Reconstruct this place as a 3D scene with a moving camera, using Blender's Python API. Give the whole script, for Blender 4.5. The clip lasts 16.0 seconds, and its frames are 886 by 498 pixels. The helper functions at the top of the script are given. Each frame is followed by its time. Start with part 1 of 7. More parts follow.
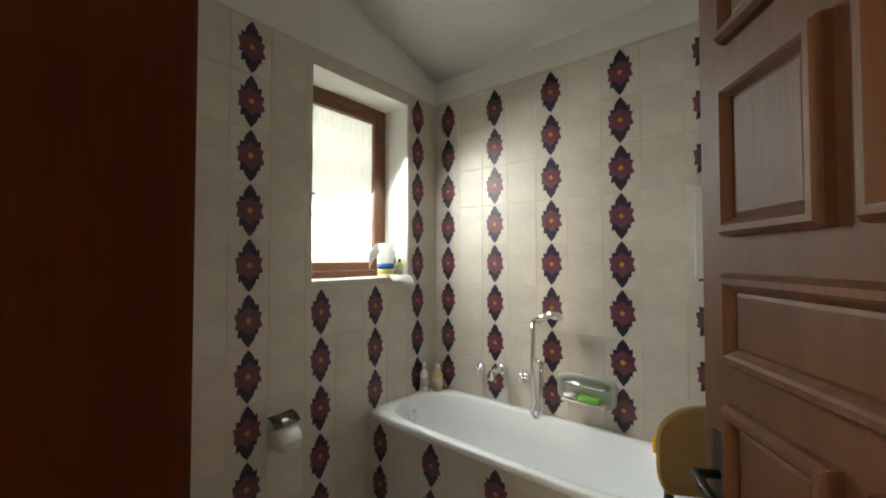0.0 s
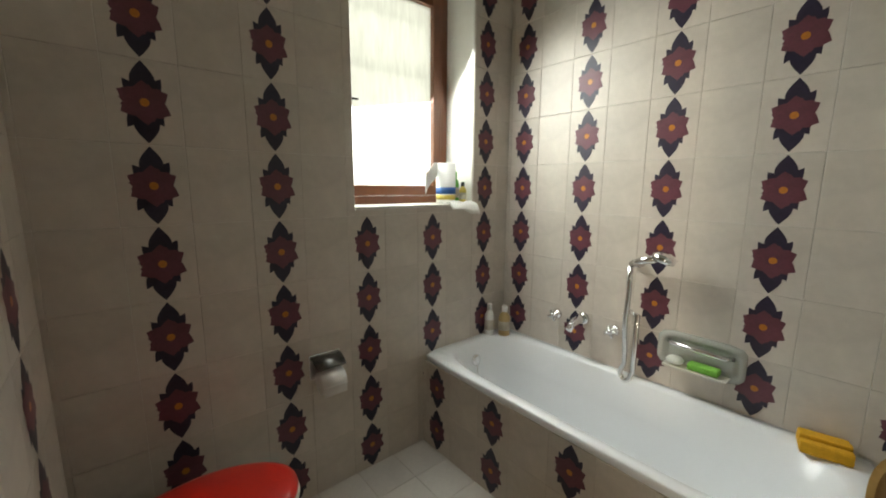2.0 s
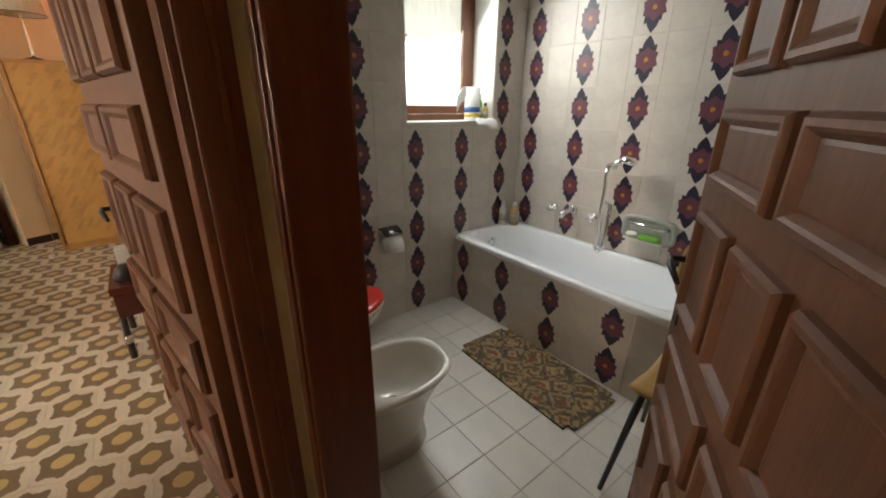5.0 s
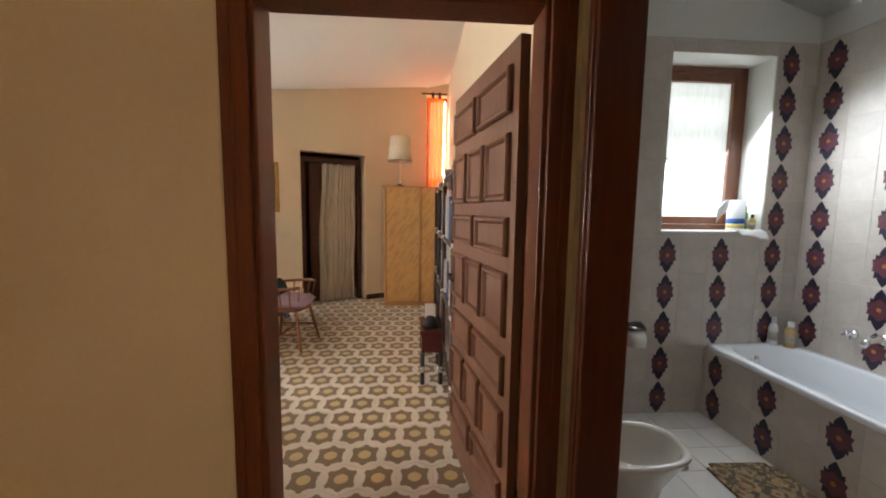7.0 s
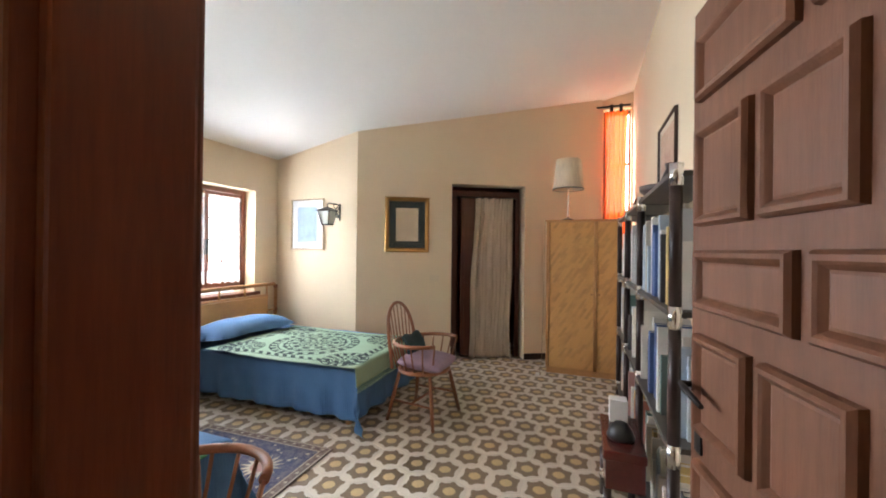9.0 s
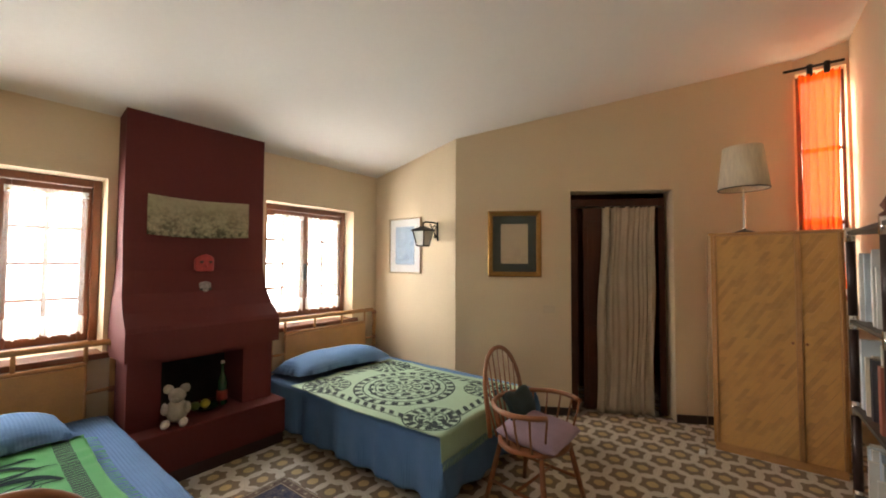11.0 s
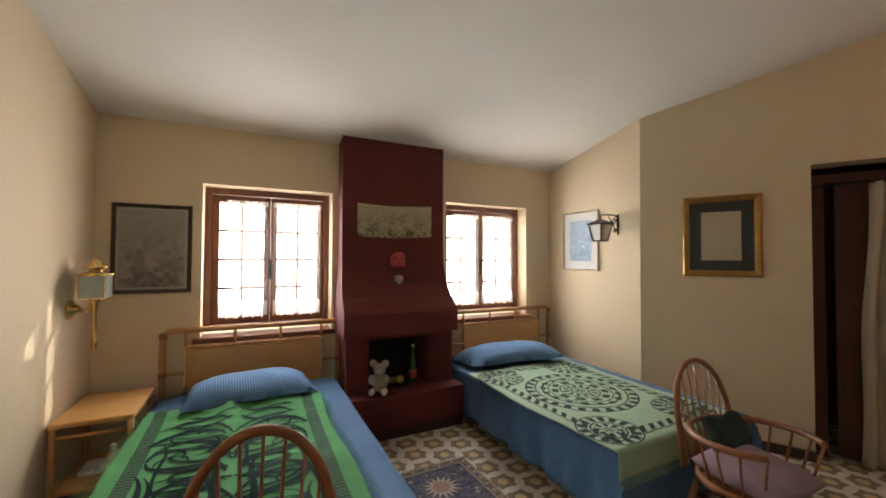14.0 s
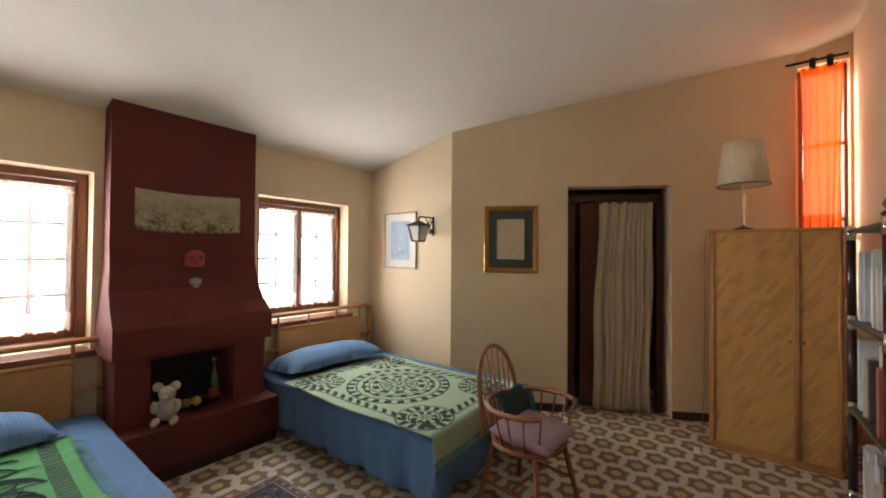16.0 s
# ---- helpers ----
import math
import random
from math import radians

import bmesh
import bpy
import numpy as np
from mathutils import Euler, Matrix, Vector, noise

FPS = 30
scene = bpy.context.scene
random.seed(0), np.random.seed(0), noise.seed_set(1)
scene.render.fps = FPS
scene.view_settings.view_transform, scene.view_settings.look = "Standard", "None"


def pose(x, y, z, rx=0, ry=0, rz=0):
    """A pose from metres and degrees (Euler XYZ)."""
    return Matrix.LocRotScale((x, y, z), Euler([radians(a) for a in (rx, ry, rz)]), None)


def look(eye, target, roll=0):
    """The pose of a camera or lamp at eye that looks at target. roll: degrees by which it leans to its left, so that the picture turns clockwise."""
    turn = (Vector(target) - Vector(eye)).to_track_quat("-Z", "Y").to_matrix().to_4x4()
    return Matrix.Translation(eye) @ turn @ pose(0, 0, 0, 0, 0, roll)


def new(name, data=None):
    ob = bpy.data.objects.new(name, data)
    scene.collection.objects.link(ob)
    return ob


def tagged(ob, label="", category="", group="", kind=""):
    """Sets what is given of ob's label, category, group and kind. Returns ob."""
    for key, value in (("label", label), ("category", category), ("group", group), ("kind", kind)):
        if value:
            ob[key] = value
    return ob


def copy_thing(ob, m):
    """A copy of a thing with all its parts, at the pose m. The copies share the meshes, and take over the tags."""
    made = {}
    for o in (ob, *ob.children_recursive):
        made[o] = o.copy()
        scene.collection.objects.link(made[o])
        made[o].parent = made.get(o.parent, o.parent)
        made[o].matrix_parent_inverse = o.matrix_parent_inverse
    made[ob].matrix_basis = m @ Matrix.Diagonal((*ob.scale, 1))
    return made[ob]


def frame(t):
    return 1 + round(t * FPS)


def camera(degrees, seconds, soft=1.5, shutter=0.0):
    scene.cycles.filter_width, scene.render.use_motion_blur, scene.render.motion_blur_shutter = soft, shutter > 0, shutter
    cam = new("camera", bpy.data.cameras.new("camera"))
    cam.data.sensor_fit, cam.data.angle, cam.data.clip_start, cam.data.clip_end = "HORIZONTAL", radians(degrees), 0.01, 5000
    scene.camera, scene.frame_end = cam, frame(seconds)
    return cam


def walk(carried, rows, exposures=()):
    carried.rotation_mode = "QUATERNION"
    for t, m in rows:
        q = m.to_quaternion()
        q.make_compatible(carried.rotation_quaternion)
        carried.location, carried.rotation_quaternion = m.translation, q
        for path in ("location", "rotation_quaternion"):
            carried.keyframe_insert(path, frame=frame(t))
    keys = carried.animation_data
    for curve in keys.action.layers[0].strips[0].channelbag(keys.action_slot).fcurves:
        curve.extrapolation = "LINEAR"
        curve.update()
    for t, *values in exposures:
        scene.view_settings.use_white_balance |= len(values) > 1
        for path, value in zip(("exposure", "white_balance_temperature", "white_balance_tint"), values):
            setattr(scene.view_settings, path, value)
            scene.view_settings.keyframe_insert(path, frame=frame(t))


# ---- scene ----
import itertools

cam = camera(98.1, 16.0, soft=1.9)
PATH = [
    (0, (0.267, 0.55, 1.39), (-0.988, 2.106, 1.441), 0.0),
    (0.5, (0.134, 0.711, 1.421), (-1.154, 2.241, 1.421), 0.2),
    (1, (0.035, 0.828, 1.437), (-1.276, 2.339, 1.412), 0.3),
    (1.5, (0.003, 0.877, 1.411), (-1.411, 2.288, 1.314), 0.6),
    (2, (0.013, 0.886, 1.364), (-1.494, 2.16, 1.044), 0.4),
    (2.5, (0.032, 0.865, 1.333), (-1.454, 2.065, 0.738), 0.4),
    (3, (0.058, 0.817, 1.309), (-1.387, 1.949, 0.515), 0.5),
    (3.5, (0.09, 0.766, 1.292), (-1.32, 1.872, 0.404), 0.6),
    (3.7, (0.115, 0.74, 1.286), (-1.285, 1.839, 0.373), 0.6),
    (5.8, (0.82, 0.092, 1.424), (-0.807, 1.189, 1.039), -0.3),
    (6, (0.879, 0.05, 1.427), (-0.817, 1.063, 1.118), 0.3),
    (6.5, (0.984, 0.042, 1.373), (-0.928, 0.586, 1.154), 0.6),
    (7, (0.94, 0.05, 1.392), (-1.044, 0.189, 1.189), 0.8),
    (7.5, (0.825, 0.053, 1.392), (-1.163, -0.059, 1.211), 0.8),
    (8, (0.593, 0.057, 1.436), (-1.381, -0.227, 1.289), 0.8),
    (8.5, (0.287, 0.075, 1.387), (-1.654, -0.4, 1.318), 0.8),
    (9, (-0.063, -0.005, 1.359), (-1.939, -0.697, 1.366), 0.7),
    (9.2, (-0.199, -0.094, 1.357), (-2.046, -0.859, 1.381), 0.7),
    (11.3, (-0.768, -0.239, 1.473), (-2.28, -1.546, 1.548), 0.1),
    (11.5, (-0.751, -0.247, 1.463), (-2.202, -1.622, 1.54), -0.0),
    (12, (-0.788, -0.222, 1.476), (-1.999, -1.812, 1.541), 0.4),
    (12.5, (-0.791, -0.22, 1.485), (-1.761, -1.968, 1.536), 0.4),
    (13, (-0.792, -0.226, 1.46), (-1.614, -2.048, 1.517), 0.2),
    (13.5, (-0.767, -0.226, 1.466), (-1.571, -2.057, 1.518), 0.2),
    (14, (-0.814, -0.201, 1.47), (-1.7, -1.993, 1.517), 0.3),
    (14.5, (-0.825, -0.211, 1.477), (-1.955, -1.861, 1.52), 0.3),
    (15, (-0.8, -0.219, 1.481), (-2.152, -1.692, 1.522), 0.2),
    (15.5, (-0.826, -0.226, 1.478), (-2.319, -1.556, 1.523), 0.3),
    (16, (-0.814, -0.235, 1.499), (-2.404, -1.448, 1.531), 0.5),
]
# the film camera's own exposure and white balance: seconds, stops, kelvin, tint
EXPOSURES = [(0.0, 0.82, 7900, 9), (2.0, 0.76, 7900, 9), (3.7, 0.76, 7900, 11), (5.8, 0.74, 7400, 15), (7.0, 0.80, 6700, 15), (8.5, 0.72, 5350, 7), (9.2, 0.84, 5900, 10), (11.3, 0.10, 6850, 11), (13.0, -0.18, 6700, 10), (14.0, -0.16, 6700, 10), (16.0, 0.02, 6700, 12)]
walk(cam, [(t, look(eye, target, roll)) for t, eye, target, roll in PATH], EXPOSURES)

# ---- world, sun, exposure ----
SUN_DIR = Vector((0.65, 0.53, -0.44)).normalized()      # the way the sunlight travels
world = bpy.data.worlds.new("sky")
scene.world = world
world.use_nodes = True
wn = world.node_tree.nodes
sky = wn.new("ShaderNodeTexSky")
sky.sky_type = 'NISHITA'
sky.sun_disc = False
sky.sun_elevation = math.asin(-SUN_DIR.z)
sky.sun_rotation = math.atan2(-SUN_DIR.x, -SUN_DIR.y)
world.node_tree.links.new(sky.outputs["Color"], wn["Background"].inputs["Color"])
wn["Background"].inputs["Strength"].default_value = 0.12
sun = new("sun", bpy.data.lights.new("sun", 'SUN'))
sun.data.energy, sun.data.angle, sun.data.color = 4.6, radians(0.6), (1.0, 0.93, 0.82)
sun.matrix_world = look((0, 0, 8), Vector((0, 0, 8)) + SUN_DIR)


def window_light(name, m, width, height, watts, colour):
    """An area lamp in a wall opening, for the sky's light or as an added fill."""
    lamp = new(name, bpy.data.lights.new(name, 'AREA'))
    lamp.data.shape, lamp.data.size, lamp.data.size_y = 'RECTANGLE', width, height
    lamp.data.energy, lamp.data.color = watts, colour
    lamp.matrix_world = m
    return lamp


bath_lamp = window_light("bath_window_light", look((-1.685, 2.03, 1.84), (-0.75, 2.20, 0.95)), 0.60, 1.0, 13.5, (0.78, 0.90, 1.0))
bath_lamp.data.spread = radians(142)
window_light("bedroom_window_light", look((-0.96, -3.975, 1.55), (-0.96, 0, 1.2)), 0.85, 1.0, 66, (1.0, 0.98, 0.96))
window_light("bedroom_window_light", look((-3.14, -3.975, 1.55), (-3.14, 0, 1.2)), 0.85, 1.0, 66, (1.0, 0.98, 0.96))
window_light("corner_window_light", look((-5.66, 0.40, 2.55), (-3.0, 0.40, 2.4)), 0.32, 1.3, 9.5, (1.0, 0.72, 0.46))
# added fill, narrow spread: brightens the hall wall right of the bathroom door
hall_fill = window_light("hall_fill_light", look((2.0, -1.81, 1.5), (1.5, 0.55, 1.3)), 0.5, 0.95, 10.5, (1.0, 0.94, 0.84))
hall_fill.data.spread = radians(45)

# ---- materials ----
def material(name, colour, rough=0.6, metal=0.0, vary=0.12, scale=6.0, fine=60.0, bump=0.05, coat=0.0, per_piece=0.0, stretch=(1, 1, 1), coords="Object", spec=0.5):
    """A surface with colour variation at two scales, fine relief and, if asked, a shade of its own for each piece."""
    m = bpy.data.materials.new(name)
    m.use_nodes = True
    t = m.node_tree
    n, k = t.nodes, t.links.new
    b = n["Principled BSDF"]
    b.inputs["Roughness"].default_value, b.inputs["Metallic"].default_value = rough, metal
    b.inputs["Coat Weight"].default_value = coat
    b.inputs["Coat Roughness"].default_value = 0.15
    b.inputs["Specular IOR Level"].default_value = spec
    tc, mp = n.new("ShaderNodeTexCoord"), n.new("ShaderNodeMapping")
    mp.inputs["Scale"].default_value = stretch
    k(tc.outputs[coords], mp.inputs["Vector"])
    big, small = n.new("ShaderNodeTexNoise"), n.new("ShaderNodeTexNoise")
    big.inputs["Scale"].default_value, small.inputs["Scale"].default_value = scale, fine
    big.inputs["Detail"].default_value, small.inputs["Detail"].default_value = 4, 3
    for tex in (big, small):
        k(mp.outputs["Vector"], tex.inputs["Vector"])
    add = n.new("ShaderNodeMath")
    add.operation = 'MULTIPLY_ADD'
    add.inputs[1].default_value, add.inputs[2].default_value = 0.45, 0.0
    k(small.outputs["Fac"], add.inputs[0])
    summed = n.new("ShaderNodeMath")
    summed.operation = 'MULTIPLY_ADD'
    summed.inputs[1].default_value = 0.75
    k(big.outputs["Fac"], summed.inputs[0])
    k(add.outputs[0], summed.inputs[2])
    value = summed.outputs[0]
    if per_piece:
        info, piece = n.new("ShaderNodeObjectInfo"), n.new("ShaderNodeMath")
        piece.operation = 'MULTIPLY_ADD'
        piece.inputs[1].default_value = per_piece / max(vary, 0.01) * 0.5
        k(info.outputs["Random"], piece.inputs[0])
        k(value, piece.inputs[2])
        value = piece.outputs[0]
    ramp = n.new("ShaderNodeMapRange")
    ramp.inputs["From Min"].default_value, ramp.inputs["From Max"].default_value = 0.2, 1.0
    ramp.inputs["To Min"].default_value, ramp.inputs["To Max"].default_value = 1 - vary, 1 + vary
    k(value, ramp.inputs["Value"])
    tint = n.new("ShaderNodeMix")
    tint.data_type, tint.blend_type = 'RGBA', 'MULTIPLY'
    tint.inputs[0].default_value = 1.0
    tint.inputs[6].default_value = (*colour, 1)
    k(ramp.outputs[0], tint.inputs[7])
    k(tint.outputs[2], b.inputs["Base Color"])
    if bump:
        bm_node = n.new("ShaderNodeBump")
        bm_node.inputs["Strength"].default_value, bm_node.inputs["Distance"].default_value = min(1.0, bump * 4), 0.004
        k(summed.outputs[0], bm_node.inputs["Height"])
        k(bm_node.outputs[0], b.inputs["Normal"])
    return m


def glass(name, colour=(1, 1, 1), rough=0.0):
    m = bpy.data.materials.new(name)
    m.use_nodes = True
    b = m.node_tree.nodes["Principled BSDF"]
    b.inputs["Base Color"].default_value = (*colour, 1)
    b.inputs["Roughness"].default_value = rough
    b.inputs["Transmission Weight"].default_value = 1.0
    b.inputs["IOR"].default_value = 1.45
    return m


def cloth_light(name, colour, through_share, clear=0.0, rough=0.9):
    """Thin cloth: part of the light is scattered through it, part passes between the threads."""
    m = bpy.data.materials.new(name)
    m.use_nodes = True
    t = m.node_tree
    n, k = t.nodes, t.links.new
    n.remove(n["Principled BSDF"])
    d, tr, cl = n.new("ShaderNodeBsdfDiffuse"), n.new("ShaderNodeBsdfTranslucent"), n.new("ShaderNodeBsdfTransparent")
    noise_tex = n.new("ShaderNodeTexNoise")
    noise_tex.inputs["Scale"].default_value = 18
    tc, mp = n.new("ShaderNodeTexCoord"), n.new("ShaderNodeMapping")
    mp.inputs["Scale"].default_value = (3, 3, 0.5)
    k(tc.outputs["Object"], mp.inputs["Vector"])
    k(mp.outputs["Vector"], noise_tex.inputs["Vector"])
    ramp = n.new("ShaderNodeMapRange")
    ramp.inputs["To Min"].default_value, ramp.inputs["To Max"].default_value = 0.8, 1.15
    k(noise_tex.outputs["Fac"], ramp.inputs["Value"])
    tint = n.new("ShaderNodeMix")
    tint.data_type, tint.blend_type = 'RGBA', 'MULTIPLY'
    tint.inputs[0].default_value = 1.0
    tint.inputs[6].default_value = (*colour, 1)
    k(ramp.outputs[0], tint.inputs[7])
    k(tint.outputs[2], d.inputs["Color"])
    k(tint.outputs[2], tr.inputs["Color"])
    one, two = n.new("ShaderNodeMixShader"), n.new("ShaderNodeMixShader")
    one.inputs[0].default_value, two.inputs[0].default_value = through_share, clear
    k(d.outputs[0], one.inputs[1])
    k(tr.outputs[0], one.inputs[2])
    k(one.outputs[0], two.inputs[1])
    k(cl.outputs[0], two.inputs[2])
    k(two.outputs[0], n["Material Output"].inputs["Surface"])
    return m


PLASTER = material("cream_plaster", (0.72, 0.595, 0.42), 0.9, vary=0.06, scale=1.6, fine=45, bump=0.10)
HALL_PLASTER = material("ochre_plaster", (0.66, 0.54, 0.38), 0.9, vary=0.07, scale=1.8, fine=45, bump=0.10)
CEILING_WHITE = material("white_ceiling_paint", (0.80, 0.78, 0.74), 0.95, vary=0.04, scale=1.2, fine=30, bump=0.06)
BATH_WHITE = material("white_wall_paint", (0.78, 0.77, 0.72), 0.9, vary=0.04, scale=1.4, fine=30, bump=0.08)
GROUT = material("tile_grout", (0.57, 0.52, 0.455), 0.95, vary=0.1)
TILE = material("cream_wall_tile", (0.60, 0.54, 0.475), 0.40, vary=0.15, scale=6, fine=34, bump=0.03, per_piece=0.05, spec=0.45)
PETAL = material("plum_petal_glaze", (0.145, 0.045, 0.062), 0.40, vary=0.30, scale=30, fine=120, bump=0.0)
LEAF_INK = material("ink_violet_glaze", (0.026, 0.020, 0.042), 0.40, vary=0.3, scale=30, bump=0.0)
HEART = material("orange_heart_glaze", (0.55, 0.20, 0.03), 0.32, vary=0.2, scale=60, bump=0.0)
BATH_FLOOR = material("pale_floor_tile", (0.62, 0.58, 0.53), 0.35, vary=0.12, scale=7, fine=50, bump=0.03, per_piece=0.08)
ENAMEL = material("white_bath_enamel", (0.86, 0.88, 0.90), 0.24, vary=0.02, bump=0.0, coat=0.15)
CERAMIC = material("cream_ceramic", (0.72, 0.68, 0.60), 0.14, vary=0.03, bump=0.0, coat=0.6)
WOOD_DARK = material("dark_red_stained_wood", (0.140, 0.036, 0.011), 0.42, vary=0.40, scale=5, fine=28, bump=0.05, stretch=(9, 9, 0.7), coat=0.08, spec=0.35)
WOOD_DOOR = material("brown_door_wood", (0.160, 0.067, 0.034), 0.52, vary=0.34, scale=5, fine=30, bump=0.05, stretch=(9, 9, 0.8), coat=0.0, spec=0.32)
WOOD_WINDOW = material("reddish_window_wood", (0.17, 0.053, 0.021), 0.4, vary=0.35, scale=5, fine=30, bump=0.05, stretch=(6, 6, 1), coat=0.2)
CHROME = material("chrome", (0.80, 0.80, 0.80), 0.12, 1.0, vary=0.03, bump=0.0)
IRON = material("dark_wrought_iron", (0.035, 0.032, 0.03), 0.45, 0.6, vary=0.3, scale=20, bump=0.05)
BRASS = material("polished_brass", (0.75, 0.52, 0.20), 0.22, 1.0, vary=0.12, scale=20, bump=0.0)
BLACK = material("black_paint", (0.02, 0.02, 0.02), 0.4, vary=0.2)
RED_LID = material("red_toilet_lid", (0.72, 0.024, 0.016), 0.3, vary=0.10, scale=12, bump=0.0, coat=0.3)
CHIMNEY_RED = material("oxblood_wall_paint", (0.115, 0.016, 0.015), 0.8, vary=0.15, scale=2.2, fine=50, bump=0.08)
SOOT = material("soot_black_brick", (0.02, 0.018, 0.017), 0.95, vary=0.4, scale=10, bump=0.1)
BLUE_COVER = material("blue_waffle_cotton", (0.082, 0.178, 0.345), 0.9, vary=0.18, scale=8, fine=140, bump=0.16)
GREEN_SHAWL = material("green_cotton_shawl", (0.088, 0.35, 0.12), 0.9, vary=0.12, scale=8, fine=120, bump=0.10)
MINT_SHAWL = material("mint_cotton_shawl", (0.32, 0.50, 0.32), 0.9, vary=0.10, scale=8, fine=120, bump=0.10)
PRINT_DARK = material("dark_printed_dye", (0.012, 0.030, 0.030), 0.95, vary=0.2, scale=20, bump=0.05, spec=0.1)
RATTAN = material("honey_rattan", (0.46, 0.235, 0.085), 0.45, vary=0.30, scale=14, fine=80, bump=0.06, coat=0.15)
RATTAN_RED = material("reddish_rattan", (0.26, 0.098, 0.038), 0.42, vary=0.30, scale=14, fine=80, bump=0.06, coat=0.2)
CANE = material("woven_cane_panel", (0.52, 0.285, 0.10), 0.5, vary=0.18, scale=10, fine=90, bump=0.08, per_piece=0.14)

# ---- small builders ----
def box(bm, x0, x1, y0, y1, z0, z1, bevel=0.0, slot=0):
    made = bmesh.ops.create_cube(bm, size=1.0, matrix=Matrix.Translation(((x0 + x1) / 2, (y0 + y1) / 2, (z0 + z1) / 2)) @ Matrix.Diagonal((x1 - x0, y1 - y0, z1 - z0, 1)))
    faces = {f for v in made["verts"] for f in v.link_faces}
    for f in faces:
        f.material_index = slot
    if bevel:
        edges = {e for v in made["verts"] for e in v.link_edges}
        bmesh.ops.bevel(bm, geom=list(edges), offset=bevel, segments=2, profile=0.6, affect='EDGES')
    return bm


def boxed(*args, **kw):
    return box(bmesh.new(), *args, **kw)


def tube(bm, pts, r, seg=10, closed=False, slot=0):
    """A round bar along the points; r is one radius or one for each point."""
    pts = [Vector(p) for p in pts]
    rings, n = [], len(pts)
    up = None
    for i, p in enumerate(pts):
        a = pts[(i - 1) % n] if closed or i else p
        b = pts[(i + 1) % n] if closed or i < n - 1 else p
        d = (b - a).normalized()
        if up is None:
            up = Vector((0, 0, 1)) if abs(d.z) < 0.9 else Vector((1, 0, 0))
        s = d.cross(up).normalized()
        up = s.cross(d).normalized()
        rad = r[i] if isinstance(r, (list, tuple)) else r
        rings.append([bm.verts.new(p + rad * (math.cos(t) * s + math.sin(t) * up)) for t in (2 * math.pi * j / seg for j in range(seg))])
    for i in range(n if closed else n - 1):
        u, v = rings[i], rings[(i + 1) % n]
        for j in range(seg):
            f = bm.faces.new((u[j], u[(j + 1) % seg], v[(j + 1) % seg], v[j]))
            f.smooth, f.material_index = True, slot
    if not closed:
        for ring, flip in ((rings[0], False), (rings[-1], True)):
            f = bm.faces.new(ring if flip else ring[::-1])
            f.material_index = slot
    return bm


def tubed(pts, r, seg=10, closed=False):
    return tube(bmesh.new(), pts, r, seg, closed)


def lathe(bm, profile, centre=(0, 0, 0), seg=20, axis=None, slot=0):
    """A turned body: profile of (radius, height) from bottom to top; axis turns it off the upright."""
    m = Matrix.Translation(centre) @ (axis.to_4x4() if axis else Matrix())
    rings = []
    for rad, h in profile:
        rings.append([bm.verts.new(m @ Vector((max(rad, 1e-4) * math.cos(a), max(rad, 1e-4) * math.sin(a), h))) for a in (2 * math.pi * j / seg for j in range(seg))])
    for u, v in zip(rings, rings[1:]):
        for j in range(seg):
            f = bm.faces.new((u[j], u[(j + 1) % seg], v[(j + 1) % seg], v[j]))
            f.smooth, f.material_index = True, slot
    for ring, flip in ((rings[0], True), (rings[-1], False)):
        f = bm.faces.new(ring[::-1] if flip else ring)
        f.material_index = slot
    return bm


def lathed(profile, centre=(0, 0, 0), seg=20, axis=None):
    return lathe(bmesh.new(), profile, centre, seg, axis)


def loft(bm, loops, cap_ends=True, smooth=True, slot=0):
    """Skin over closed loops with the same number of points."""
    rings = [[bm.verts.new(p) for p in loop] for loop in loops]
    n = len(rings[0])
    for u, v in zip(rings, rings[1:]):
        for j in range(n):
            f = bm.faces.new((u[j], u[(j + 1) % n], v[(j + 1) % n], v[j]))
            f.smooth, f.material_index = smooth, slot
    if cap_ends:
        bm.faces.new(rings[0][::-1]).material_index = slot
        bm.faces.new(rings[-1]).material_index = slot
    return bm


def prism(bm, outline, axis, a, b, slot=0):
    """A flat outline of 2D points pushed from a to b along an axis ('x', 'y' or 'z')."""
    def put(p, h):
        return {'x': (h, p[0], p[1]), 'y': (p[0], h, p[1]), 'z': (p[0], p[1], h)}[axis]
    return loft(bm, [[put(p, a) for p in outline], [put(p, b) for p in outline]], smooth=False, slot=slot)


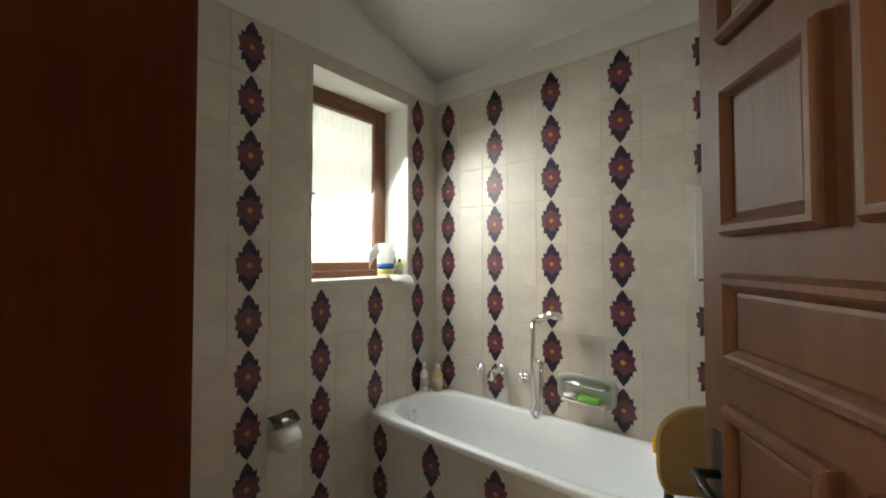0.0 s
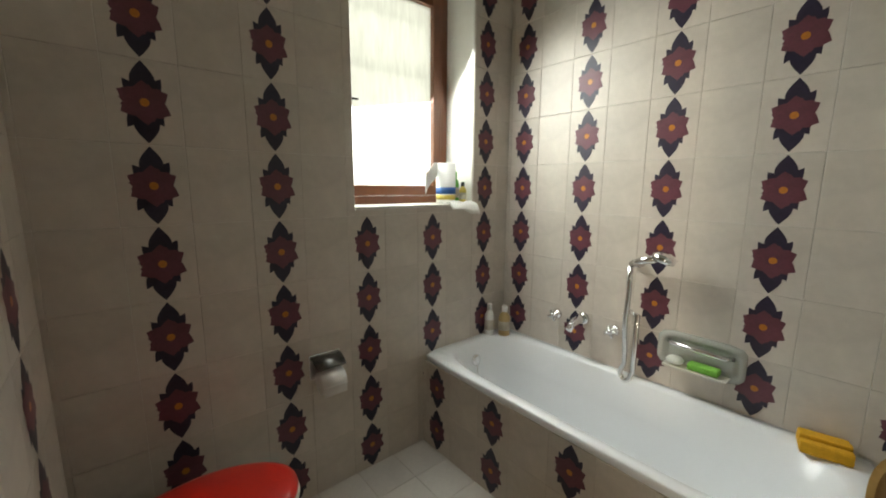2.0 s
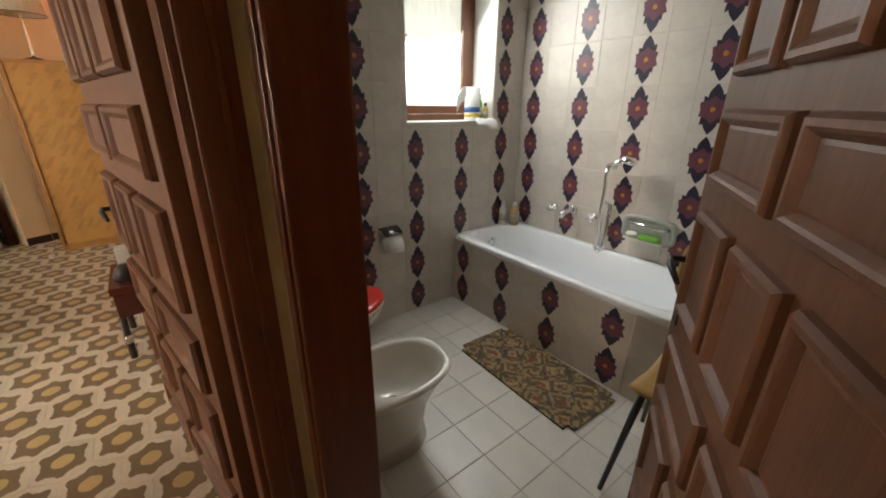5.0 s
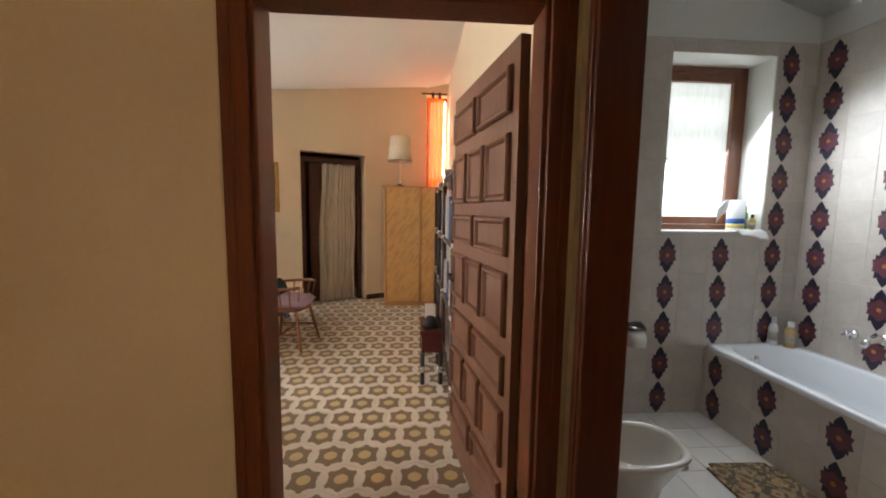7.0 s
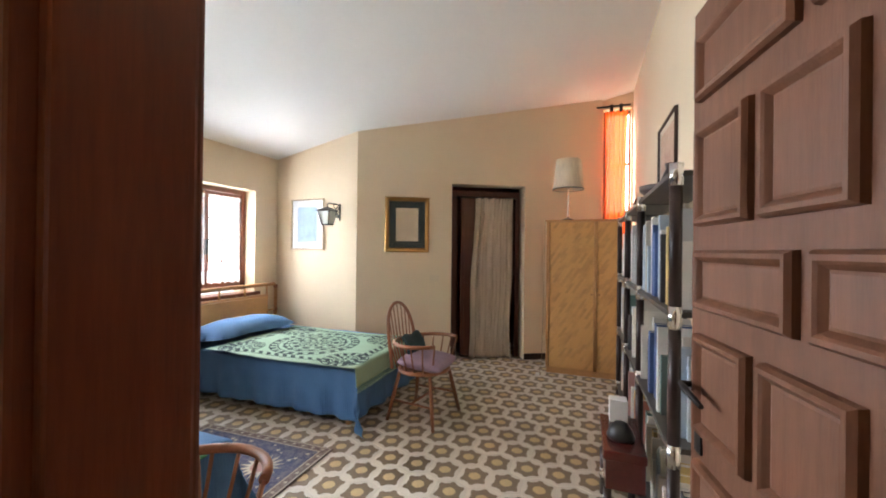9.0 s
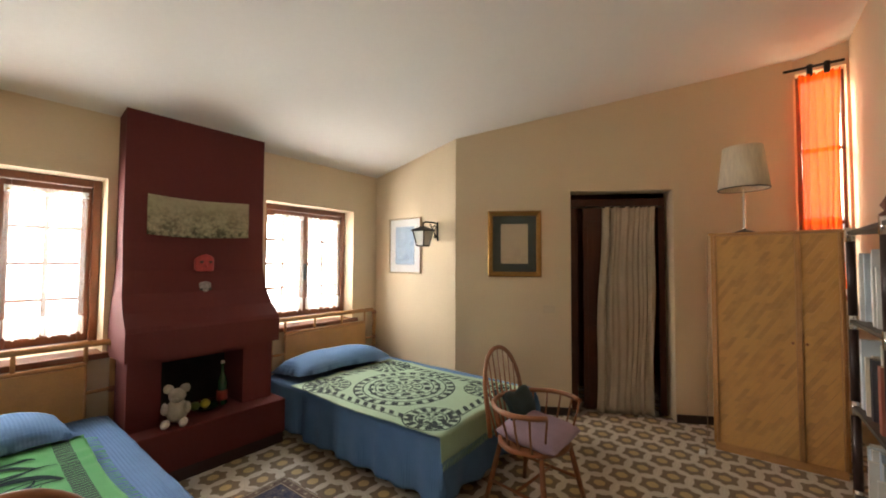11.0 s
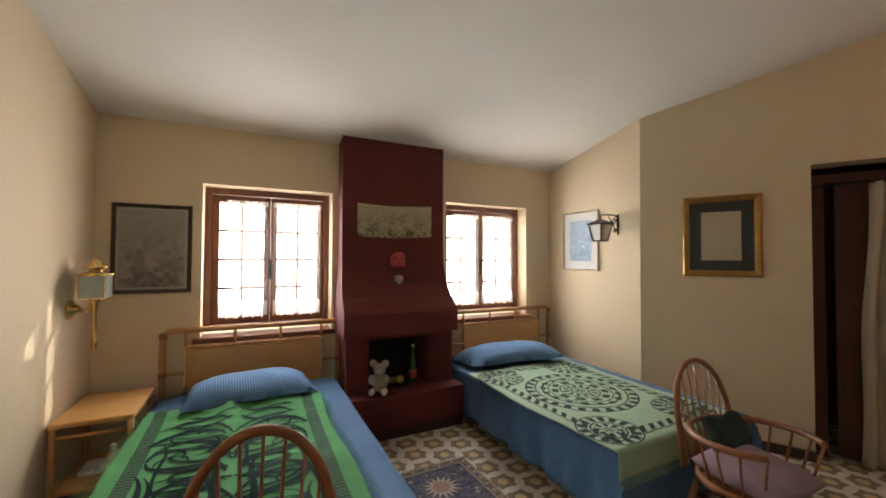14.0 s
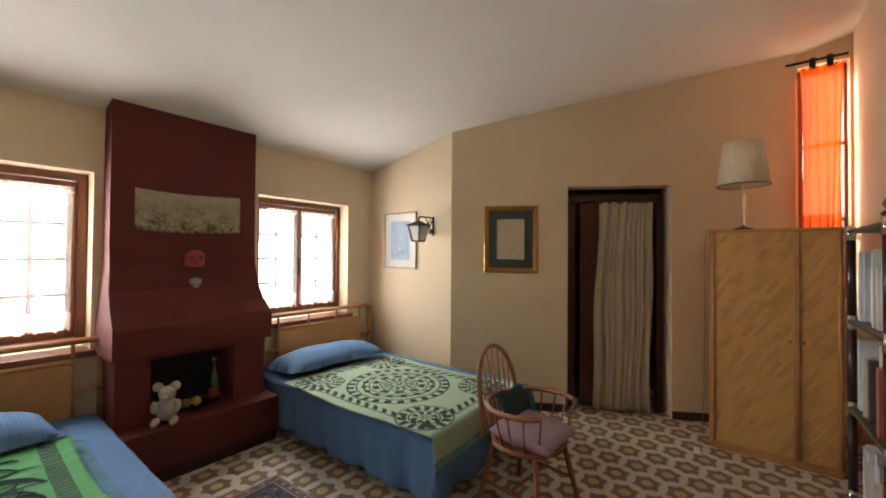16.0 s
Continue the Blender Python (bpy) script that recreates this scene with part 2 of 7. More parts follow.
def sheet(bm, nu, nv, func, thick=0.0, slot=0):
    """A grid of nu x nv cells at func(u, v), u and v from 0 to 1; with a thickness it is closed."""
    g = [[bm.verts.new(func(i / nu, j / nv)) for j in range(nv + 1)] for i in range(nu + 1)]
    faces = []
    for i in range(nu):
        for j in range(nv):
            f = bm.faces.new((g[i][j], g[i + 1][j], g[i + 1][j + 1], g[i][j + 1]))
            f.smooth, f.material_index = True, slot
            faces.append(f)
    if thick:
        bm.normal_update()
        low = [[bm.verts.new(g[i][j].co - thick * g[i][j].normal) for j in range(nv + 1)] for i in range(nu + 1)]
        for i in range(nu):
            for j in range(nv):
                f = bm.faces.new((low[i][j], low[i][j + 1], low[i + 1][j + 1], low[i + 1][j]))
                f.smooth, f.material_index = True, slot
        rim = [(i, 0) for i in range(nu)] + [(nu, j) for j in range(nv)] + [(i, nv) for i in range(nu, 0, -1)] + [(0, j) for j in range(nv, 0, -1)]
        for (i, j), (p, q) in zip(rim, rim[1:] + rim[:1]):
            bm.faces.new((g[i][j], low[i][j], low[p][q], g[p][q])).material_index = slot
    return bm


def mesh_of(name, bm, *mats):
    bmesh.ops.recalc_face_normals(bm, faces=bm.faces)
    me = bpy.data.meshes.new(name)
    bm.to_mesh(me)
    bm.free()
    for m in mats:
        me.materials.append(m)
    return me


def thing(name, bm, mats, label, category, group="", kind=""):
    mats = mats if isinstance(mats, (list, tuple)) else [mats]
    return tagged(new(name, mesh_of(name, bm, *mats)), label, category, group, kind)


def holder(name, m, label, category, group="", kind=""):
    ob = tagged(new(name), label, category, group, kind)
    ob.empty_display_size = 0.1
    ob.matrix_world = m
    return ob


def part(name, bm, mats, parent, label=""):
    """Links a bmesh, given in the parent's own space, as one mesh under a thing or a part."""
    mats = mats if isinstance(mats, (list, tuple)) else [mats]
    ob = new(name, mesh_of(name, bm, *mats))
    ob.parent = parent
    return tagged(ob, label)


def piece(name, me, parent, m):
    ob = new(name, me)
    ob.parent = parent
    ob.matrix_basis = m
    return ob


def wall(name, bm, mat, label):
    return thing(name, bm, mat, label, "wall", kind="structure")

# ---- the large structure ----
XW, YN = -1.515, 2.672          # bathroom: west and north wall
YB0, YB1 = 0.55, 0.68          # wall between hall and bathroom
DX0, DX1 = -0.138, 0.64          # bathroom doorway
XE0, XE1 = -0.37, -0.25         # wall between bedroom and hall
EY0, EY1 = -0.415, 0.43         # bedroom doorway
DOOR_TOP = 2.0
XBE = 0.76                      # bathroom's east wall
HX, HY = 2.4, -1.8              # hall's far walls
SY, LX = -3.72, -3.96           # bedroom: south wall, west wall beside the bed
JY = -2.53                      # where the west wall turns off
EX = 0.19                       # bedroom: east wall
NY = 0.56                       # bedroom: north wall
PX, PY = -5.45, 0.19            # far end of the slanted wall


def roof(y):
    return 2.495 + 0.216 * (y - SY)


def bath_roof(y):
    return 2.66 + 0.31 * (YN - y)


def wall_with_hole(x0, x1, y0, y1, z0, z1, along, a, b, lo, hi):
    """An upright slab with one opening from a to b along it and from lo to hi in height."""
    bm = bmesh.new()
    def slab(p, q, r, s):
        if q - p < 0.001 or s - r < 0.001:
            return
        if along == 'x':
            box(bm, p, q, y0, y1, r, s)
        else:
            box(bm, x0, x1, p, q, r, s)
    s0, s1 = (x0, x1) if along == 'x' else (y0, y1)
    slab(s0, a, z0, z1)
    slab(b, s1, z0, z1)
    slab(a, b, z0, lo)
    slab(a, b, hi, z1)
    return bm


TOP = 3.6
# bathroom shell
wall("wall_bath_west", wall_with_hole(XW - 0.36, XW, YB1, YN + 0.2, 0, TOP, 'y', 1.672, 2.378, 1.262, 2.412), BATH_WHITE, "white painted plaster wall above the flower tiles")
wall("wall_bath_north", boxed(XW, XBE + 0.15, YN, YN + 0.2, 0, TOP), BATH_WHITE, "white painted plaster wall above the flower tiles")
wall("wall_bath_east", boxed(XBE, XBE + 0.15, YB1, YN, 0, TOP), BATH_WHITE, "plain white bathroom wall")
wall("wall_bath_south", wall_with_hole(XE0, HX, YB0, YB1, 0, TOP, 'x', DX0 - 0.028, DX1 + 0.028, 0.0, DOOR_TOP + 0.028), HALL_PLASTER, "ochre plastered partition with the bathroom doorway")
bm = bmesh.new()
sheet(bm, 1, 1, lambda u, v: (XW + u * (XBE - XW), YB1 + v * (YN - YB1), bath_roof(YB1 + v * (YN - YB1))), 0.0)
r = bmesh.ops.extrude_face_region(bm, geom=bm.faces[:])
bmesh.ops.translate(bm, verts=[v for v in r["geom"] if isinstance(v, bmesh.types.BMVert)], vec=(0, 0, 0.12))
thing("ceiling_bath", bm, CEILING_WHITE, "white sloping bathroom ceiling", "ceiling", kind="structure")
thing("floor_bath", boxed(XW, XBE, YB0, YN, -0.12, -0.003), GROUT, "pale tiled bathroom floor", "floor", kind="structure")
# hall shell
wall("wall_hall_west", prism(wall_with_hole(XE0, XE1, -0.62, YB0, 0, TOP, 'y', EY0 - 0.028, EY1 + 0.028, 0.0, DOOR_TOP + 0.028), [(XE0, -0.62), (XE1, -0.62), (XE1, -1.29), (XE1 - 0.02, -1.29)], 'z', 0, TOP), HALL_PLASTER, "ochre plastered wall with the bedroom doorway")
# the south opening is made up, to hold the hall's fill lamp
wall("wall_hall_south", wall_with_hole(EX, HX + 0.15, HY - 0.15, HY, 0, TOP, 'x', 1.73, 2.27, 1.0, 2.0), HALL_PLASTER, "plain ochre hall wall with an added unseen opening for the fill light")
wall("wall_hall_east", boxed(HX, HX + 0.15, HY, YB1, 0, TOP), HALL_PLASTER, "plain ochre hall wall")
thing("ceiling_hall", boxed(XE1, HX, HY, YB0, 2.75, 2.87), CEILING_WHITE, "plain white hall ceiling", "ceiling", kind="structure")
# bedroom shell
W1, W2, WIN_LO, WIN_HI = (-1.447, -0.457), (-3.612, -2.585), 0.83, 2.045


def window_wall():
    bm = bmesh.new()
    w1, w2 = W1, W2
    lo, hi = WIN_LO, WIN_HI
    y0, y1 = SY - 0.34, SY
    for p, q in ((EX + 0.2, w1[1]), (w1[0], w2[1]), (w2[0], LX - 0.3)):
        box(bm, q, p, y0, y1, 0, 2.9) if q < p else box(bm, p, q, y0, y1, 0, 2.9)
    for p, q in (w1, w2):
        box(bm, p, q, y0, y1, 0, lo)
        box(bm, p, q, y0, y1, hi, 2.9)
    return bm


wall("wall_bedroom_south", window_wall(), PLASTER, "cream plastered wall with two deep window openings")
wall("wall_bedroom_west", boxed(LX - 0.3, LX, SY, JY, 0, TOP), PLASTER, "cream plastered wall beside the far bed")
wall("wall_bedroom_east", boxed(EX, EX + 0.06, SY, -1.29, 0, TOP), PLASTER, "cream plastered wall beside the near bed")
wall("wall_bedroom_return", boxed(XE1 - 0.02, EX + 0.06, -1.29, -1.26, 0, TOP), PLASTER, "plain cream wall return")
wall("wall_bedroom_north", boxed(PX - 0.3, XE0, NY, YB1, 0, TOP + 0.2), PLASTER, "cream plastered wall behind the bookcase")
SL = math.hypot(PX - LX, PY - JY)
SLANT = Matrix.Translation((LX, JY, 0)) @ Matrix.Rotation(math.atan2(PY - JY, PX - LX), 4, 'Z')   # x runs along the slanted wall, +y lies behind it
CLO0, CLO1, CLO_TOP = 1.137, 2.071, 2.176
bm = wall_with_hole(0.0, SL, 0.0, 0.22, 0, TOP, 'x', CLO0, CLO1, 0.0, CLO_TOP)
w = wall("wall_bedroom_slanted", bm, PLASTER, "cream plastered slanted wall with the closet doorway")
w.matrix_world = SLANT
wall("wall_bedroom_window_corner", wall_with_hole(PX - 0.25, PX - 0.05, PY - 0.25, NY, 0, TOP + 0.2, 'y', PY + 0.02, NY - 0.02, 1.15, 3.22), PLASTER, "cream plastered corner wall with a tall narrow window")
def slope(x0, x1, y0, y1, f):
    bm = bmesh.new()
    return loft(bm, [[(x0, y0, f(y0)), (x1, y0, f(y0)), (x1, y1, f(y1)), (x0, y1, f(y1))], [(x0, y0, f(y0) + 0.12), (x1, y0, f(y0) + 0.12), (x1, y1, f(y1) + 0.12), (x0, y1, f(y1) + 0.12)]], smooth=False)


thing("ceiling_bedroom", slope(PX - 0.25, EX, SY, NY, roof), CEILING_WHITE, "white sloping bedroom ceiling", "ceiling", kind="structure")
thing("floor", boxed(-6.6, HX, SY, NY, -0.12, -0.012), GROUT, "patterned cement tile floor", "floor", kind="structure")

# ---- closet behind the slanted wall, backdrops outside the windows and the added hall opening ----
bm = bmesh.new()
box(bm, CLO0 - 0.12, CLO1 + 0.12, 0.95, 1.0, 0, 2.5)
box(bm, CLO0 - 0.17, CLO0 - 0.12, 0.22, 1.0, 0, 2.5)
box(bm, CLO1 + 0.12, CLO1 + 0.17, 0.22, 1.0, 0, 2.5)
box(bm, CLO0 - 0.17, CLO1 + 0.17, 0.22, 1.0, 2.5, 2.55)
w = wall("wall_closet", bm, WOOD_DARK, "dark wooden lining of the closet")
w.matrix_world = SLANT


def backdrop(name, m, width, height, strength, colour=(1.0, 0.99, 0.97), shades=False):
    mat = bpy.data.materials.new("bright_daylight_haze")
    mat.use_nodes = True
    t = mat.node_tree
    t.nodes.remove(t.nodes["Principled BSDF"])
    e, tex = t.nodes.new("ShaderNodeEmission"), t.nodes.new("ShaderNodeTexNoise")
    ramp = t.nodes.new("ShaderNodeMapRange")
    tex.inputs["Scale"].default_value = 2.2
    ramp.inputs["From Min"].default_value, ramp.inputs["From Max"].default_value = 0.3, 0.7
    ramp.inputs["To Min"].default_value, ramp.inputs["To Max"].default_value = strength * 0.75, strength * 1.15
    t.links.new(tex.outputs["Fac"], ramp.inputs["Value"])
    t.links.new(ramp.outputs[0], e.inputs["Strength"])
    e.inputs["Color"].default_value = (*colour, 1)
    t.links.new(e.outputs[0], t.nodes["Material Output"].inputs["Surface"])
    bm = bmesh.new()
    sheet(bm, 1, 1, lambda u, v: ((u - 0.5) * width, 0, (v - 0.5) * height))
    ob = thing(name, bm, mat, "glowing backdrop of hazy daylight outside an opening", "backdrop", kind="structure")
    ob.matrix_world = m
    ob.visible_shadow = shades
    return ob


backdrop("backdrop_south", pose(-2.0, -5.6, 1.6), 9, 4.5, 1.7)
# casts shadow on purpose: added to hold direct sun off the frosted pane
backdrop("backdrop_bath", pose(-2.35, 2.55, 1.9, 0, 0, 90), 3.6, 3.9, 1.1, (0.95, 1.0, 0.99), True)
backdrop("backdrop_corner", pose(-7.0, 0.4, 2.2, 0, 0, 90), 4, 4, 1.0, (1.0, 0.96, 0.90))
# closes the made-up hall opening and keeps the sun out of it
backdrop("backdrop_hall_fill", pose(2.0, -2.05, 1.5), 1.2, 1.6, 0.6, (1.0, 0.97, 0.92), True)

# ---- door frames and doors ----
def door_frame(name, along, a, b, face0, face1, top, label, width=0.078, bare_start=False):
    """Lining and casings round a doorway that runs along x or y from a to b, through a wall from face0 to face1."""
    ob = holder(name, Matrix(), label, "door frame", kind="structure")
    def bar(n, p, q, r, s, lo, hi, bev=0.006):
        bm = bmesh.new()
        if along == 'x':
            box(bm, p, q, r, s, lo, hi, bevel=bev)
        else:
            box(bm, r, s, p, q, lo, hi, bevel=bev)
        return part(n, bm, WOOD_DARK, ob)
    t = 0.028
    bar("lining", a - 0.001, a + t, face0 - 0.005, face1 + 0.005, 0.001, top)
    bar("lining", b - t, b + 0.001, face0 - 0.005, face1 + 0.005, 0.001, top)
    bar("lining", a + t, b - t, face0 - 0.005, face1 + 0.005, top - t, top + 0.001)
    for f0, f1 in ((face0 - 0.024, face0 - 0.001), (face1 + 0.001, face1 + 0.024)):
        if not bare_start:
            bar("casing", a - width + 0.012, a + 0.012, f0, f1, 0.001, top + width - 0.012)
        elif f0 < face0:
            bar("casing", a - 0.022, a + 0.012, face0 - 0.012, face0 - 0.001, 0.001, top + width - 0.012)
        bar("casing", b - 0.012, b + width - 0.012, f0, f1, 0.001, top + width - 0.012)
        bar("casing", a + 0.0125, b - 0.0125, f0, f1, top - 0.012, top + width - 0.012)
        for q in (b - 0.006, b + 0.012, b + 0.030) if bare_start else (a - width + 0.034, b + width - 0.046):
            g0, g1 = (f0 - 0.006, f0 + 0.004) if f0 < (face0 + face1) / 2 - 0.001 and f1 < face1 else (f1 - 0.004, f1 + 0.006)
            bar("bead", q, q + 0.012, g0, g1, 0.001, top + width - 0.04, 0.003)
    return ob


door_frame("door_frame_bath", 'x', DX0 - 0.028, DX1 + 0.028, YB0, YB1, DOOR_TOP + 0.028, "dark red-brown wooden frame of the bathroom doorway", 0.060, True)
door_frame("door_frame_bedroom", 'y', EY0 - 0.028, EY1 + 0.028, XE0, XE1, DOOR_TOP + 0.028, "dark red-brown wooden frame of the bedroom doorway")


def panel_door(name, m, width, height, label, free_stile=0.044):
    """A heavy leaf with raised panels in an uneven pattern on both faces; x runs from the hinge, y is the thickness."""
    ob = holder(name, m, label, "door", kind="structure")
    part("leaf", boxed(0, width, -0.019, 0.019, 0.008, height, bevel=0.003), WOOD_DOOR, ob)
    two, three = (0.51, 0.49), (0.355, 0.315, 0.33)
    # feet, heads and column widths of the rows of panels, from below
    for z0, z1, cols in ((0.195, 0.335, two), (0.395, 0.625, three), (0.685, 0.845, two), (0.915, 1.160, three), (1.220, 1.368, two), (1.425, 1.672, three), (1.738, 1.905, two)):
        x = 0.052
        usable = width - 0.052 - free_stile - 0.038 * (len(cols) - 1)
        for c in cols:
            x0, x1 = x, x + c * usable
            for side in (-1, 1):
                bm = bmesh.new()
                b0, b1, b2 = 0.019, 0.040, 0.028
                def ring(inset, d):
                    return [(x0 + inset, side * d, z0 + inset), (x1 - inset, side * d, z0 + inset), (x1 - inset, side * d, z1 - inset), (x0 + inset, side * d, z1 - inset)]
                loft(bm, [ring(0, b0 - 0.004), ring(0.002, b0 + 0.012), ring(0.008, b1), ring(0.017, b1), ring(0.022, b1 - 0.004), ring(0.030, b2 - 0.002), ring(0.036, b2)], smooth=False)
                part("panel", bm, WOOD_DOOR, ob)
            x = x1 + 0.038
    for side in (-1, 1):
        handle = part("handle", boxed(width - 0.068, width - 0.032, side * 0.020 if side > 0 else -0.025, 0.025 if side > 0 else -0.020, 0.86, 1.10, bevel=0.002), IRON, ob, "dark iron door handle")
        part("lever", tubed([(width - 0.05, side * 0.024, 1.03), (width - 0.05, side * 0.062, 1.03), (width - 0.09, side * 0.068, 1.028), (width - 0.165, side * 0.064, 1.015)], [0.008, 0.008, 0.009, 0.006], 8), IRON, handle)
    part("latch", boxed(width - 0.001, width + 0.004, -0.009, 0.009, 0.94, 1.10), IRON, ob, "iron lock plate")
    return ob


panel_door("door_bath", pose(DX1 - 0.004, YB1 + 0.026, 0, 0, 0, 121.4), 0.815, 1.985, "brown panelled wooden door standing half open into the bathroom", 0.080)
panel_door("door_bedroom", pose(XE0 - 0.024, EY1 - 0.016, 0, 0, 0, 180 + 8.9), 0.862, 1.985, "brown panelled wooden door standing open into the bedroom")

# ---- windows ----
LACE = cloth_light("white_lace_curtain", (0.88, 0.87, 0.85), 0.36, 0.80)
LACE_DENSE = cloth_light("dense_lace_edging", (0.80, 0.76, 0.72), 0.40, 0.35)
FROST = cloth_light("frosted_glass", (0.88, 0.92, 0.90), 0.92, 0.22)
PANE = glass("window_glass", (0.97, 0.99, 0.98))
ORANGE = cloth_light("orange_curtain_cloth", (0.92, 0.165, 0.02), 0.62, 0.02)
STONE = material("pale_stone_sill", (0.70, 0.67, 0.62), 0.5, vary=0.1, scale=12)


def casement(parent, width, height, cols, rows, depth=0.045, stile=0.055, wood=None):
    """One window leaf in its own space: x across, z up, the face towards -y."""
    wood = wood or WOOD_WINDOW
    leaf = part("window_leaf", boxed(0, stile, 0, depth, 0, height, bevel=0.006), wood, parent)
    part("stile", boxed(width - stile, width, 0, depth, 0, height, bevel=0.006), wood, leaf)
    part("rail", boxed(stile, width - stile, 0.001, depth - 0.001, 0, stile, bevel=0.005), wood, leaf)
    part("rail", boxed(stile, width - stile, 0.001, depth - 0.001, height - stile, height, bevel=0.005), wood, leaf)
    for i in range(1, cols):
        x = stile + (width - 2 * stile) * i / cols
        part("glazing_bar", boxed(x - 0.014, x + 0.014, 0.012, depth - 0.012, stile, height - stile), wood, leaf)
    for i in range(1, rows):
        z = stile + (height - 2 * stile) * i / rows
        part("glazing_bar", boxed(stile, width - stile, 0.010, depth - 0.010, z - 0.013, z + 0.013), wood, leaf)
    return leaf


def lace(u, v, width, drop, seed, gather=0.3):
    """A short gathered sheer: narrower towards the middle where it is tied aside."""
    x = u * width
    w = 0.013 * math.sin(u * 46 + seed) + 0.008 * math.sin(u * 87 + 2 * seed)
    return (x, w * (0.5 + v), -v * drop + 0.010 * math.sin(u * 30 + seed) * v)


def bedroom_window(name, x0, x1, label):
    ob = holder(name, pose(x0, SY - 0.20, WIN_LO), label, "window", kind="structure")
    w, h = x1 - x0, WIN_HI - WIN_LO
    part("window_frame", boxed(0.002, 0.05, -0.03, 0.05, 0.03, h - 0.002, bevel=0.005), WOOD_WINDOW, ob)
    part("window_frame", boxed(w - 0.05, w - 0.002, -0.03, 0.05, 0.03, h - 0.002, bevel=0.005), WOOD_WINDOW, ob)
    part("window_frame", boxed(0.05, w - 0.05, -0.03, 0.05, h - 0.055, h - 0.002, bevel=0.005), WOOD_WINDOW, ob)
    part("window_frame", boxed(0.05, w - 0.05, -0.03, 0.05, 0.03, 0.075, bevel=0.005), WOOD_WINDOW, ob)
    part("window_sill", boxed(-0.05, w + 0.05, 0.02, 0.245, -0.03, 0.012, bevel=0.008), WOOD_WINDOW, ob, "reddish wooden window sill")
    half = (w - 0.10) / 2
    for i in (0, 1):
        leaf = casement(ob, half - 0.002, h - 0.135, 2, 4)
        leaf.location = (0.051 + i * half, -0.02, 0.078)
        pane = part("pane", boxed(0.05, half - 0.052, 0.020, 0.024, 0.05, h - 0.185), PANE, leaf)
        pane.visible_shadow = False
        part("curtain_rod", tubed([(0.02, 0.062, h - 0.20), (half - 0.022, 0.062, h - 0.20)], 0.005, 8), BRASS, leaf)
        bm = bmesh.new()
        sheet(bm, 60, 10, lambda u, v: Vector((0.02, 0.066, h - 0.185)) + Vector(lace(u, v, half - (0.13 if i else 0.044), h - 0.27, i * 2.1 + x0)))
        cloth = part("lace_curtain", bm, LACE, leaf, "sheer white lace curtain")
        for name, top, low in (("hem", 0.90, 1.02), ("heading", -0.01, 0.035)):
            bm = bmesh.new()
            sheet(bm, 60, 3, lambda u, v: Vector((0.02, 0.069, h - 0.185)) + Vector(lace(u, top + (low - top) * v + (0.012 * abs(math.sin(u * 40)) if v > 0.9 and top > 0.5 else 0), half - (0.13 if i else 0.044), h - 0.27, i * 2.1 + x0)))
            part(name, bm, LACE_DENSE, cloth, "denser lace edging")
    # added, unseen board: shades the opening so only a sliver of sun enters
    part("shutter", boxed(0.004, 0.034, -0.45, -0.135, 0.03, h - 0.004, bevel=0.004), WOOD_WINDOW, ob, "added unseen board outside that blocks most of the sun")
    part("window_bolt", boxed(w / 2 - 0.012, w / 2 + 0.012, 0.03, 0.055, 0.45, 0.62, bevel=0.004), IRON, ob, "dark iron window bolt")
    return ob


bedroom_window("window_1", *W1, "reddish wooden casement window with sheer white lace curtains")
bedroom_window("window_2", *W2, "reddish wooden casement window with sheer white lace curtains")

ob = holder("window_3", pose(-1.752, 1.674, 1.264), "brown wooden bathroom window with frosted glass", "window", kind="structure")
bw, bh = 0.702, 1.146
for a in ((0, 0.05, 0, bh), (bw - 0.05, bw, 0, bh), (0.05, bw - 0.05, 0, 0.05), (0.05, bw - 0.05, bh - 0.05, bh)):
    part("window_frame", boxed(-0.03, 0.03, a[0], a[1], a[2], a[3], bevel=0.006), WOOD_WINDOW, ob)
for a in ((0.052, 0.105, 0.052, bh - 0.052), (bw - 0.105, bw - 0.052, 0.052, bh - 0.052), (0.105, bw - 0.105, 0.052, 0.105), (0.105, bw - 0.105, bh - 0.105, bh - 0.052)):
    part("window_leaf", boxed(-0.015, 0.038, a[0], a[1], a[2], a[3], bevel=0.007), WOOD_WINDOW, ob)
part("pane", boxed(0.006, 0.010, 0.10, bw - 0.10, 0.10, bh - 0.10), FROST, ob)
part("window_handle", tubed([(0.038, 0.075, 0.50), (0.068, 0.075, 0.50), (0.072, 0.12, 0.50)], 0.006, 8), IRON, ob, "small dark window handle")
part("window_sill", boxed(0.03, 0.245, 0.002, bw - 0.002, -0.001, 0.010, bevel=0.003), STONE, ob, "white stone window sill")
ob = holder("window_grille", pose(-1.83, 1.672, 1.262), "dark iron security grille outside the bathroom window", "grille")
for i in range(5):
    y = 0.08 + i * 0.137
    part("bar", tubed([(0, y, 0.001), (0, y, 1.149)], 0.008, 8), IRON, ob)
for i in range(4):
    z = 0.15 + i * 0.28
    part("crossbar", boxed(-0.006, 0.006, 0.002, 0.704, z - 0.014, z + 0.014), IRON, ob)

